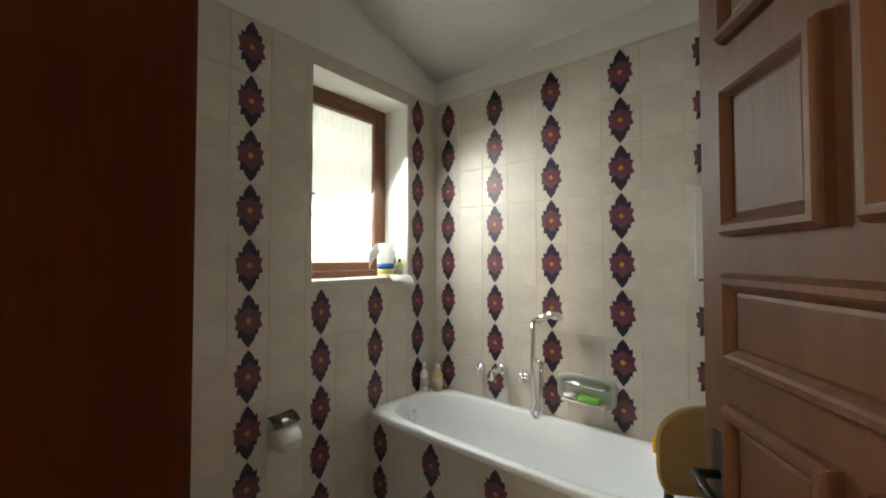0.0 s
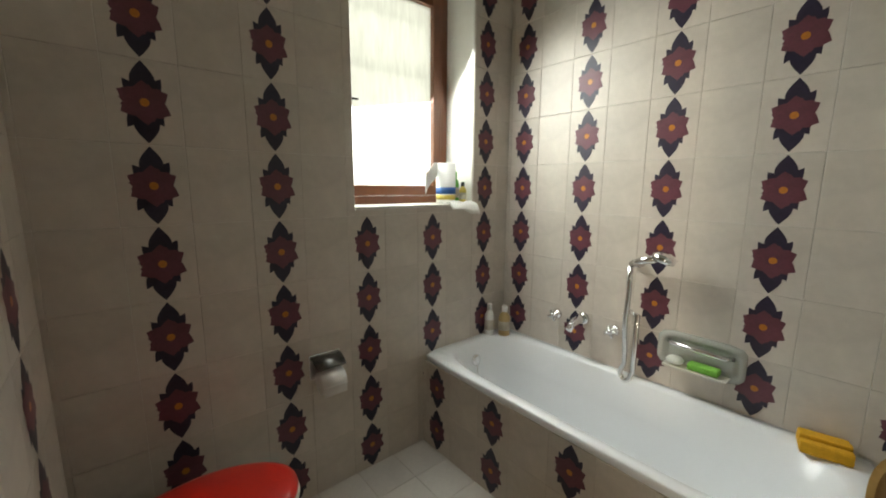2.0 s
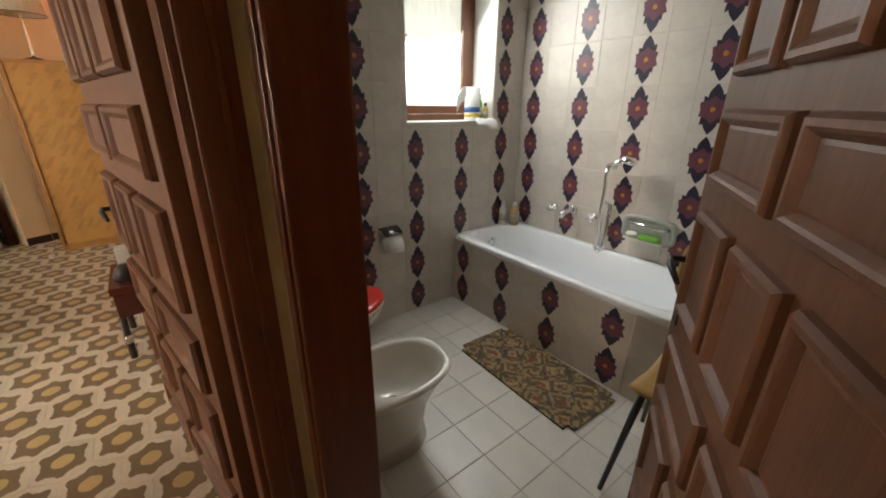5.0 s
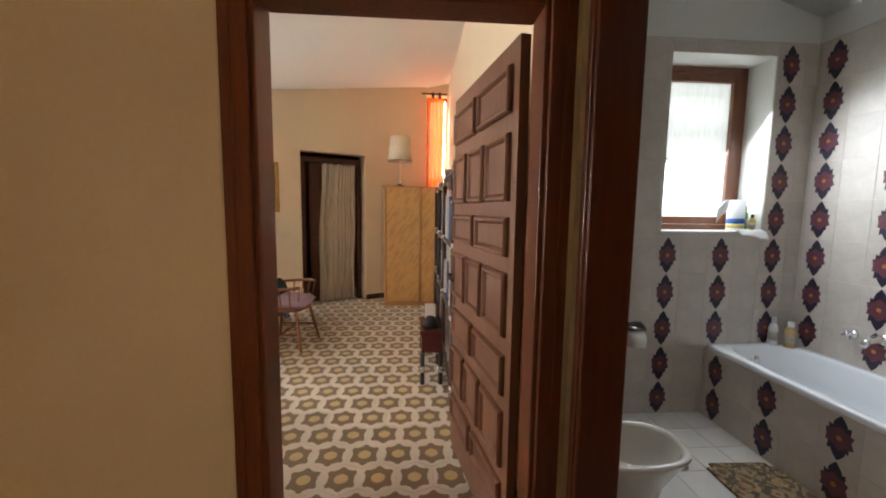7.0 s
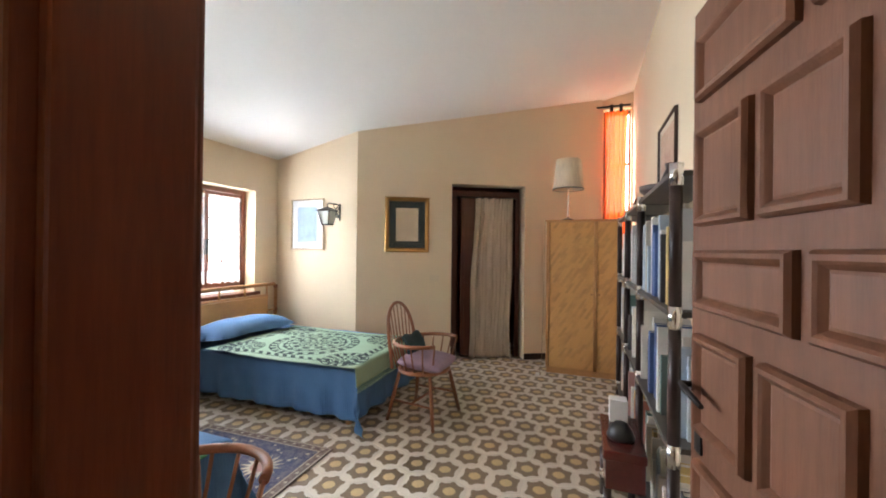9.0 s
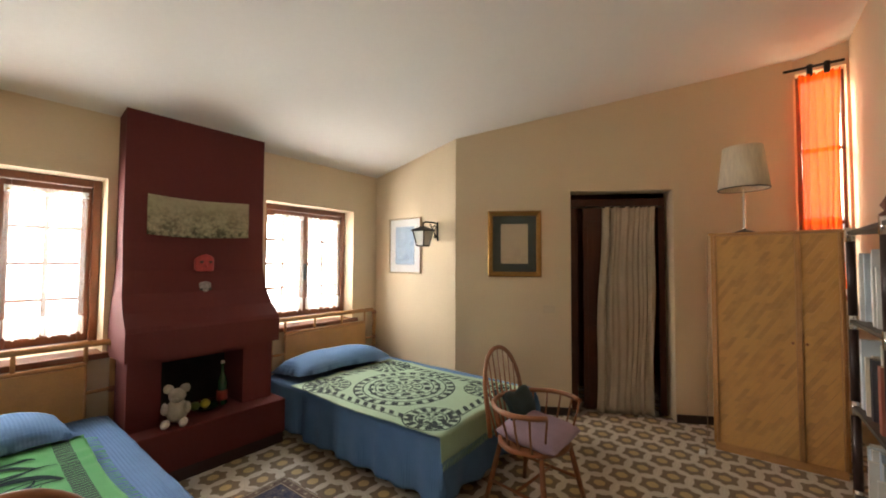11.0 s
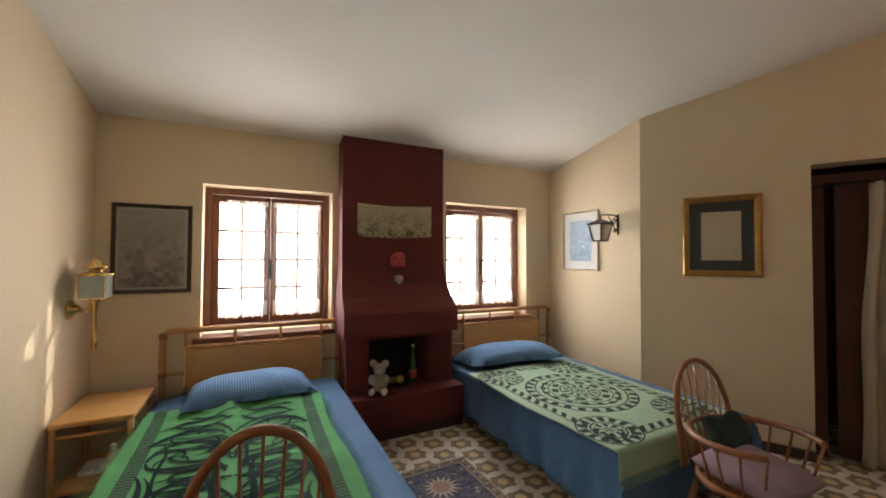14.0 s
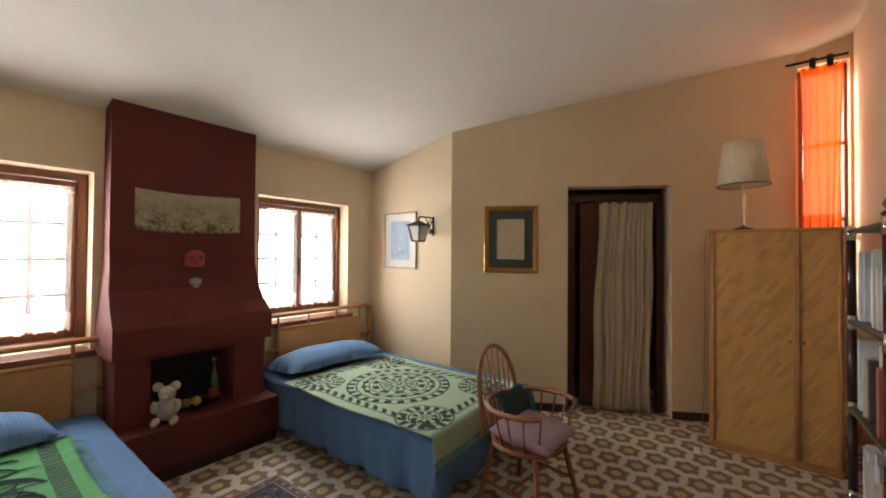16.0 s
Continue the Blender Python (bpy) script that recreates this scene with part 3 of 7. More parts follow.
# tall narrow window in the bedroom's corner, with its orange curtain
ob = holder("window_4", pose(PX - 0.17, PY + 0.022, 1.152), "tall narrow wooden corner window behind an orange curtain", "window", kind="structure")
for a in ((0, 0.04, 0, 2.064), (0.304, 0.326, 0, 2.064), (0.04, 0.304, 0, 0.05), (0.04, 0.304, 2.014, 2.064), (0.04, 0.304, 0.68, 0.71), (0.04, 0.304, 1.35, 1.38)):
    part("window_frame", boxed(-0.02, 0.02, a[0], a[1], a[2], a[3], bevel=0.004), WOOD_WINDOW, ob)
part("pane", boxed(-0.003, 0.001, 0.04, 0.304, 0.05, 2.014), PANE, ob).visible_shadow = False
ob = holder("orange_curtain", pose(PX + 0.03, PY + 0.03, 3.20), "bright orange curtain hanging on a dark rod in the corner", "curtain")
part("rod", tubed([(0, -0.10, 0.03), (0, 0.30, 0.03)], 0.012, 10), IRON, ob, "dark iron curtain rod")
bm = bmesh.new()
sheet(bm, 56, 24, lambda u, v: (0.03 * math.sin(u * 33 + 0.5 * math.sin(3 * v)) + 0.014 * math.sin(u * 71 + 3 * v), 0.0 + u * 0.262 + 0.012 * math.sin(4 * v + u * 9), -0.035 - v * 1.9))
part("cloth", bm, ORANGE, ob)
for i in range(2):
    part("clip", boxed(-0.016, 0.016, 0.06 + i * 0.11, 0.10 + i * 0.11, -0.05, 0.05, bevel=0.004), IRON, ob, "broad dark curtain clip")
    part("ring", tubed([(0.0 + 0.022 * math.cos(a), 0.08 + i * 0.11, 0.03 + 0.022 * math.sin(a)) for a in (k * math.pi / 6 for k in range(12))], 0.006, 6, closed=True), IRON, ob)

# ---- bathroom ----
def tub_outline(cx, cy, hx, hy, n=48, power=3.2, z=0.0, taper=0.0):
    pts = []
    for i in range(n):
        a = 2 * math.pi * i / n
        c, s = math.cos(a), math.sin(a)
        k = (abs(c) ** power + abs(s) ** power) ** (-1 / power)
        x, y = c * k, s * k
        pts.append((cx + hx * x, cy + hy * y * (1 - taper * (x + 1) / 2), z))
    return pts


TUB_X1 = 0.085
ob = holder("bathtub", Matrix(), "white enamel built-in bathtub behind a tiled front", "bathtub")
cx, cy, hx, hy = (XW + TUB_X1) / 2, (2.035 + YN) / 2, (TUB_X1 - XW) / 2 - 0.004, (YN - 2.035) / 2 - 0.004
RIM = 0.500
bm = bmesh.new()
loft(bm, [tub_outline(cx, cy, hx - 0.004, hy - 0.004, power=26, z=RIM - 0.035), tub_outline(cx, cy, hx, hy, power=26, z=RIM - 0.006), tub_outline(cx, cy, hx - 0.006, hy - 0.006, power=24, z=RIM),
          tub_outline(cx, cy, hx - 0.05, hy - 0.045, power=5, z=RIM + 0.002), tub_outline(cx, cy, hx - 0.066, hy - 0.058, power=4, z=RIM - 0.012),
          tub_outline(cx - 0.01, cy, hx - 0.10, hy - 0.085, power=3.4, z=RIM - 0.16), tub_outline(cx - 0.03, cy, hx - 0.17, hy - 0.12, power=3.0, z=RIM - 0.32),
          tub_outline(cx - 0.04, cy, hx - 0.24, hy - 0.17, power=2.8, z=RIM - 0.385), tub_outline(cx - 0.04, cy, hx - 0.5, hy - 0.27, power=2.4, z=RIM - 0.395)], cap_ends=False)
bm.verts.ensure_lookup_table()
bm.faces.new([bm.verts[i] for i in range(len(bm.verts) - 48, len(bm.verts))])
part("basin", bm, ENAMEL, ob)
part("overflow", lathed([(0.0, 0.0), (0.030, 0.0), (0.032, 0.005), (0.020, 0.010), (0.0, 0.010)], (XW + 0.115, cy - 0.03, RIM - 0.085), 20, Matrix.Rotation(radians(80), 3, 'Y')), CHROME, ob, "chrome overflow plate")
part("chain", tubed([(XW + 0.125, cy - 0.03, RIM - 0.10), (XW + 0.14, cy - 0.028, RIM - 0.20), (XW + 0.165, cy - 0.02, RIM - 0.29)], 0.0025, 6), CHROME, ob)
tub_wall = thing("wall_tub_front", boxed(XW, TUB_X1, 2.048, 2.072, 0, RIM - 0.038), GROUT, "low tiled wall in front of the bathtub", "wall", kind="structure")
thing("wall_tub_end", boxed(TUB_X1 - 0.026, TUB_X1 - 0.002, 2.073, YN, 0, RIM - 0.038), BATH_WHITE, "low wall at the bathtub's end", "wall", kind="structure")


def tap(x, name="tap_knob"):
    ob = holder(name, pose(x, YN - 0.008, 0.686), "chrome star-shaped tap on the tiled wall", "tap", "bath taps")
    back = Matrix.Rotation(radians(90), 3, 'X')
    part("rosette", lathed([(0.0, 0.0), (0.026, 0.0), (0.022, 0.010), (0.012, 0.014), (0.010, 0.040), (0.0, 0.040)], (0, 0, 0), 18, back), CHROME, ob)
    bm = bmesh.new()
    for k in range(4):
        a = k * math.pi / 2 + 0.4
        tube(bm, [(0, -0.045, 0), (0.030 * math.cos(a), -0.045, 0.030 * math.sin(a))], [0.010, 0.007], 8)
    lathe(bm, [(0.0, 0.0), (0.013, 0.0), (0.011, 0.018), (0.0, 0.020)], (0, -0.036, 0), 14, back)
    part("star_handle", bm, CHROME, ob)


tap(-1.119)
tap(-0.802)
ob = holder("bath_spout", pose(-0.967, YN - 0.008, 0.70), "chrome bath spout on the tiled wall", "spout")
part("spout_pipe", tubed([(0, 0, 0), (0, -0.06, 0.004), (0, -0.11, -0.006), (0, -0.135, -0.032)], [0.024, 0.021, 0.018, 0.016], 14), CHROME, ob)
part("rosette", lathed([(0.0, 0.0), (0.032, 0.0), (0.028, 0.012), (0.0, 0.014)], (0, 0, 0), 18, Matrix.Rotation(radians(90), 3, 'X')), CHROME, ob)

ob = holder("hand_shower", pose(-0.715, YN - 0.008, 0), "chrome hand shower with a looped hose on its wall bracket", "hand shower")
part("bracket", lathed([(0.0, 0.0), (0.022, 0.0), (0.018, 0.03), (0.012, 0.05), (0.0, 0.05)], (0, 0, 1.03), 14, Matrix.Rotation(radians(90), 3, 'X')), CHROME, ob)
part("handset", tubed([(-0.012, -0.06, 1.03), (0.04, -0.075, 1.055), (0.10, -0.09, 1.075)], [0.014, 0.017, 0.018], 12), CHROME, ob)
part("shower_head", lathed([(0.0, -0.012), (0.044, -0.012), (0.046, 0.006), (0.024, 0.022), (0.0, 0.022)], (0.135, -0.098, 1.082), 20, Matrix.Rotation(radians(20), 3, 'Y')), CHROME, ob)
hose = [(-0.012, -0.06, 1.02)] + [(-0.016 + 0.004 * math.sin(i), -0.06 + 0.02 * i / 8, 1.0 - 0.055 * i) for i in range(1, 9)]
hose += [(0.0 - 0.025 * math.cos(a), -0.05, 0.515 - 0.035 * math.sin(a)) for a in (k * math.pi / 6 for k in range(0, 7))]
hose += [(0.03 - 0.002 * i, -0.045 + 0.006 * i, 0.53 + 0.065 * i) for i in range(0, 5)] + [(-0.02, -0.01, 0.80)]
part("hose", tubed(hose, 0.0115, 10), CHROME, ob, "ribbed metal hose")

ob = holder("soap_niche", pose(-0.445, YN - 0.006, 0.684), "recessed ceramic soap holder with a grab bar in the tiled wall", "soap holder")
bm = bmesh.new()
def niche_ring(w, h, y, p=6.0):
    return [(q[0], y, q[1]) for q in [(a[0], a[1]) for a in tub_outline(0, 0, w, h, 32, p)]]
loft(bm, [niche_ring(0.158, 0.078, 0.004), niche_ring(0.158, 0.078, -0.012), niche_ring(0.148, 0.068, -0.020), niche_ring(0.132, 0.052, -0.016), niche_ring(0.120, 0.044, -0.004), niche_ring(0.110, 0.036, -0.003)])
part("dish", bm, material("grey_green_ceramic", (0.42, 0.43, 0.39), 0.2, vary=0.08, bump=0.0, coat=0.4), ob)
part("grab_bar", tubed([(-0.115, -0.008, 0.03), (-0.095, -0.045, 0.036), (0.095, -0.045, 0.030), (0.115, -0.008, 0.024)], 0.010, 10), CHROME, ob)
thing("green_sponge", boxed(-0.47, -0.36, YN - 0.075, YN - 0.022, 0.634, 0.662, bevel=0.010), material("green_sponge", (0.20, 0.52, 0.08), 0.95, vary=0.2, scale=60, bump=0.2), "bright green bath sponge lying in the soap holder", "sponge")
thing("soap_bar", lathed([(0.0, 0), (0.03, 0.002), (0.034, 0.012), (0.026, 0.022), (0.0, 0.024)], (-0.52, YN - 0.05, 0.640), 16), material("white_soap", (0.75, 0.74, 0.68), 0.4, bump=0.0), "small white soap bar in the soap holder", "soap")
thing("shelf_lip", boxed(-0.56, -0.33, YN - 0.080, YN - 0.008, 0.622, 0.633, bevel=0.003), CERAMIC, "ceramic lip of the soap holder", "shelf")


def bottle(name, x, y, z, h, r, mat, cap, label, kind="bottle", cap_name="cap"):
    ob = holder(name, pose(x, y, z), label, kind)
    part("body", lathed([(r * 0.9, 0), (r, 0.01 * h), (r, 0.60 * h), (r * 0.75, 0.72 * h), (r * 0.42, 0.78 * h), (r * 0.40, 0.82 * h)], (0, 0, 0), 18), mat, ob)
    part(cap_name, lathed([(r * 0.5, 0.80 * h), (r * 0.5, 0.96 * h), (r * 0.4, h)], (0, 0, 0), 14), cap, ob)
    part("sticker", lathed([(r * 1.008, 0.18 * h), (r * 1.008, 0.50 * h)], (0, 0, 0), 18), material("printed_sticker", (0.5, 0.45, 0.35), 0.5, vary=0.3, scale=50), ob)
    return ob


PLASTIC_WHITE = material("white_plastic", (0.76, 0.75, 0.71), 0.4, vary=0.04, bump=0.0)
PLASTIC_GREEN = material("green_plastic", (0.10, 0.42, 0.05), 0.35, vary=0.08, bump=0.0)
PLASTIC_AMBER = material("amber_plastic", (0.52, 0.36, 0.16), 0.35, vary=0.10, bump=0.0)
PLASTIC_YELLOW = material("yellow_plastic", (0.62, 0.48, 0.10), 0.4, vary=0.12, bump=0.0)
NAVY = material("navy_plastic", (0.02, 0.03, 0.10), 0.4, bump=0.0)
bottle("shampoo_bottle", XW + 0.045, YN - 0.17, RIM, 0.19, 0.028, PLASTIC_WHITE, PLASTIC_WHITE, "white shampoo bottle standing on the bathtub rim")
bottle("lotion_bottle", XW + 0.10, YN - 0.10, RIM, 0.175, 0.034, PLASTIC_AMBER, PLASTIC_WHITE, "amber lotion bottle standing on the bathtub rim")
ob = holder("yellow_sponge", pose(-0.05, YN - 0.075, RIM, 0, 0, 12), "yellow ribbed scrubbing sponge lying on the bathtub rim", "sponge")
YELLOW = material("yellow_foam", (0.70, 0.36, 0.02), 0.9, vary=0.15, scale=60, bump=0.15)
for i in range(3):
    part("rib", boxed(-0.065, 0.065, -0.05 + i * 0.036, -0.019 + i * 0.036, 0.002, 0.045 + 0.008 * (i % 2), bevel=0.008), YELLOW, ob)

# window sill things
ob = holder("paper_towel_roll", pose(-1.575, 2.245, 1.276), "white paper towel roll with a blue label on the window sill", "paper roll")
PAPER = material("white_paper", (0.80, 0.79, 0.76), 0.9, vary=0.05, scale=20, bump=0.1)
part("roll", lathed([(0.05, 0), (0.052, 0.004), (0.052, 0.21), (0.02, 0.212)], (0, 0, 0), 24), PAPER, ob)
part("sticker", lathed([(0.0528, 0.05), (0.0528, 0.085)], (0, 0, 0), 24), material("blue_print", (0.03, 0.13, 0.38), 0.6), ob)
part("sticker", lathed([(0.0528, 0.02), (0.0528, 0.045)], (0, 0, 0), 24), PLASTIC_YELLOW, ob)
bm = bmesh.new()
sheet(bm, 10, 8, lambda u, v: (-0.01 + 0.03 * u, -0.046 - 0.105 * u, 0.212 - 0.045 * u - 0.075 * v * u - 0.045 * v + 0.012 * math.sin(5 * u + 4 * v)), 0.002)
part("loose_sheet", bm, PAPER, ob)
bottle("green_bottle", -1.585, 2.318, 1.275, 0.17, 0.024, PLASTIC_GREEN, PLASTIC_GREEN, "bright green plastic bottle on the window sill")
bottle("small_pump_bottle", -1.56, 2.355, 1.275, 0.115, 0.020, PLASTIC_YELLOW, BLACK, "small yellow bottle with a black pump on the sill", cap_name="pump")
bm = bmesh.new()
sheet(bm, 16, 12, lambda u, v: (-1.60 + 0.135 * u, 2.20 + 0.20 * v, 1.277 + 0.012 * abs(math.sin(6 * u + 5 * v)) - (0.07 * ((u - 0.72) / 0.28) ** 2 if u > 0.72 else 0) * (0.4 + 0.6 * v)), 0.003)
thing("white_cloth", bm, PAPER, "folded white cloth hanging over the window sill", "cloth")

# paper holder
DARK_CHROME = material("tarnished_chrome", (0.16, 0.155, 0.15), 0.25, 0.9, vary=0.2, scale=20, bump=0.0)
ob = holder("paper_holder", pose(XW + 0.008, 1.50, 0.60), "chrome toilet paper holder with a half-used white roll", "paper holder")
part("plate", boxed(0, 0.008, -0.065, 0.075, -0.05, 0.06, bevel=0.003), CHROME, ob)
bm = bmesh.new()
sheet(bm, 2, 10, lambda u, v: (0.008 + 0.085 * math.sin(v * 1.05), -0.062 + 0.13 * u, -0.03 + 0.082 * math.cos(v * 0.95)), 0.002)
part("flap", bm, DARK_CHROME, ob, "dark metal cover over the roll")
roll = part("roll", lathed([(0.018, -0.05), (0.048, -0.05), (0.048, 0.05), (0.018, 0.05)], (0.064, 0.005, -0.045), 22, Matrix.Rotation(radians(90), 3, 'X')), PAPER, ob, "white toilet paper roll")
bm = bmesh.new()
sheet(bm, 2, 6, lambda u, v: (0.112 - 0.006 * v, -0.045 + 0.10 * u, -0.045 - 0.045 * v), 0.001)
part("hanging_sheet", bm, PAPER, ob)

# wall cabinet
WHITE_PAINT = material("white_lacquer", (0.74, 0.72, 0.66), 0.35, vary=0.05, scale=4, bump=0.02)
ob = holder("wall_cabinet", pose(0.075, YN - 0.008, 1.305), "small white wall cabinet with a black knob", "cabinet")
part("body", boxed(0, 0.42, -0.155, 0, 0, 0.39, bevel=0.003), WHITE_PAINT, ob)
door = part("door", boxed(0.001, 0.235, -0.172, -0.156, 0.001, 0.389, bevel=0.003), WHITE_PAINT, ob)
part("knob", lathed([(0.0, 0.0), (0.016, 0.0), (0.020, 0.010), (0.014, 0.018), (0, 0.020)], (0.208, -0.172, 0.125), 18, Matrix.Rotation(radians(90), 3, 'X')), BLACK, door, "round black knob")
part("door", boxed(0.237, 0.419, -0.172, -0.156, 0.001, 0.389, bevel=0.003), WHITE_PAINT, ob)
ob = holder("navy_can", pose(0.135, YN - 0.10, 1.695), "small navy and white can on the wall cabinet", "can")
part("body", lathed([(0.024, 0), (0.025, 0.005), (0.025, 0.085), (0.022, 0.09)], (0, 0, 0), 18), NAVY, ob)
part("band", lathed([(0.0254, 0.05), (0.0254, 0.08)], (0, 0, 0), 18), PLASTIC_WHITE, ob)
ob = holder("yellow_canister", pose(0.215, YN - 0.09, 1.695), "yellow plastic canister with a round lid on the wall cabinet", "canister")
part("body", boxed(-0.045, 0.045, -0.04, 0.04, 0, 0.12, bevel=0.012), PLASTIC_YELLOW, ob)
part("lid", lathed([(0.04, 0.12), (0.043, 0.125), (0.043, 0.155), (0.038, 0.16)], (0, 0, 0), 20), PLASTIC_YELLOW, ob)
bm = bmesh.new()
bmesh.ops.create_icosphere(bm, subdivisions=3, radius=0.075)
for v in bm.verts:
    v.co = Vector((v.co.x * 0.9, v.co.y * 0.8, max(v.co.z, -0.05) * 1.1 + 0.05)) * (1 + 0.16 * noise.noise(v.co * 28))
for f in bm.faces:
    f.smooth = True
w = thing("plastic_bag", bm, PLASTIC_WHITE, "crumpled white plastic bag on the wall cabinet", "bag")
w.location = (0.33, YN - 0.09, 1.695)


# sanitary ware: both stand against the wall with the doorway and point into the room
def egg(cx, cy, hx, front, back, z, n=36, nose=2.0):
    pts = []
    for i in range(n):
        a = 2 * math.pi * i / n
        c, s = math.cos(a), math.sin(a)
        ly = front if s > 0 else back
        k = 1 - 0.10 * max(s, 0)
        power = 3.4 if s < 0 else nose
        flat = (abs(c) ** power + abs(s) ** power) ** (-1 / power)
        pts.append((cx + hx * c * k * flat, cy + ly * s * flat, z))
    return pts


ob = holder("toilet", pose(-1.130, YB1 + 0.035, 0, 0, 0, 4), "cream ceramic toilet with its red lid closed", "toilet")
bm = bmesh.new()
loft(bm, [egg(0, 0.27, 0.098, 0.125, 0.16, 0.0), egg(0, 0.27, 0.092, 0.115, 0.155, 0.03), egg(0, 0.27, 0.078, 0.10, 0.15, 0.13), egg(0, 0.28, 0.088, 0.12, 0.16, 0.21), egg(0, 0.295, 0.135, 0.18, 0.17, 0.29), egg(0, 0.30, 0.174, 0.225, 0.19, 0.355), egg(0, 0.30, 0.182, 0.235, 0.20, 0.385), egg(0, 0.30, 0.17, 0.22, 0.19, 0.392)])
part("bowl", bm, CERAMIC, ob)
bm = bmesh.new()
loft(bm, [egg(0, 0.30, 0.182, 0.236, 0.19, 0.394), egg(0, 0.30, 0.188, 0.242, 0.195, 0.400), egg(0, 0.30, 0.186, 0.240, 0.195, 0.412), egg(0, 0.30, 0.165, 0.22, 0.18, 0.417)])
part("seat", bm, CERAMIC, ob)
bm = bmesh.new()
loft(bm, [egg(0, 0.295, 0.184, 0.234, 0.205, 0.418), egg(0, 0.295, 0.190, 0.242, 0.21, 0.424), egg(0, 0.295, 0.188, 0.240, 0.21, 0.434), egg(0, 0.295, 0.168, 0.22, 0.19, 0.441), egg(0, 0.295, 0.06, 0.10, 0.09, 0.444)])
part("lid", bm, RED_LID, ob, "glossy red toilet lid")
for x in (-0.07, 0.07):
    part("hinge", tubed([(x - 0.02, 0.08, 0.425), (x + 0.02, 0.08, 0.425)], 0.011, 10), CHROME, ob)
part("floor_bolt", lathed([(0.012, 0), (0.012, 0.008), (0.006, 0.012)], (0.092, 0.30, 0.035), 10, Matrix.Rotation(radians(90), 3, 'Y')), BLACK, ob)
part("flush_pipe", tubed([(0, -0.01, 0.34), (0, 0.10, 0.34)], 0.03, 12), CERAMIC, ob)

ob = holder("bidet", pose(-0.602, YB1 + 0.03, 0, 0, 0, 0), "cream ceramic bidet with chrome taps", "bidet")
bm = bmesh.new()
loft(bm, [egg(0, 0.28, 0.105, 0.15, 0.18, 0.0), egg(0, 0.28, 0.095, 0.135, 0.17, 0.08), egg(0, 0.28, 0.11, 0.16, 0.19, 0.20), egg(0, 0.28, 0.162, 0.218, 0.22, 0.33, nose=2.6), egg(0, 0.28, 0.184, 0.245, 0.235, 0.372, nose=2.8), egg(0, 0.28, 0.183, 0.244, 0.235, 0.384, nose=2.8), egg(0, 0.285, 0.160, 0.216, 0.135, 0.385, nose=2.8), egg(0, 0.285, 0.152, 0.206, 0.125, 0.374, nose=2.7), egg(0, 0.285, 0.128, 0.175, 0.11, 0.30, nose=2.5), egg(0, 0.28, 0.075, 0.11, 0.07, 0.235), egg(0, 0.28, 0.02, 0.03, 0.02, 0.228)])
part("bowl", bm, CERAMIC, ob)
part("drain", lathed([(0.0, 0.0), (0.020, 0.0), (0.016, 0.004), (0.0, 0.004)], (0, 0.28, 0.230), 14), CHROME, ob)
for x in (-0.10, 0.0, 0.10):
    bm = bmesh.new()
    lathe(bm, [(0.022, 0.0), (0.018, 0.012), (0.010, 0.03), (0.010, 0.05)], (x, 0.105, 0.384), 14)
    if x:
        for k in range(4):
            a = k * math.pi / 2 + 0.3
            tube(bm, [(x, 0.105, 0.440), (x + 0.026 * math.cos(a), 0.105 + 0.026 * math.sin(a), 0.440)], [0.010, 0.006], 8)
    else:
        tube(bm, [(x, 0.105, 0.43), (x, 0.13, 0.435), (x, 0.175, 0.415)], 0.010, 10)
    part("tap", bm, CHROME, ob, "chrome bidet tap")
ob = holder("floor_drain", pose(-0.965, 1.50, 0.001), "round chrome floor drain set in the tiles", "floor drain")
part("plate", lathed([(0.0, 0.0), (0.055, 0.0), (0.052, 0.004), (0.0, 0.004)], (0, 0, 0), 28), CHROME, ob)
part("rim", tubed([(0.055 * math.cos(a), 0.055 * math.sin(a), 0.003) for a in (k * math.pi / 14 for k in range(28))], 0.003, 6, closed=True), CHROME, ob)
thing("waste_bin", lathed([(0.085, 0), (0.09, 0.004), (0.105, 0.22), (0.10, 0.222), (0.088, 0.01), (0.0, 0.009)], (-1.40, YB1 + 0.12, 0), 24), BLACK, "small black waste bin beside the toilet", "waste bin")

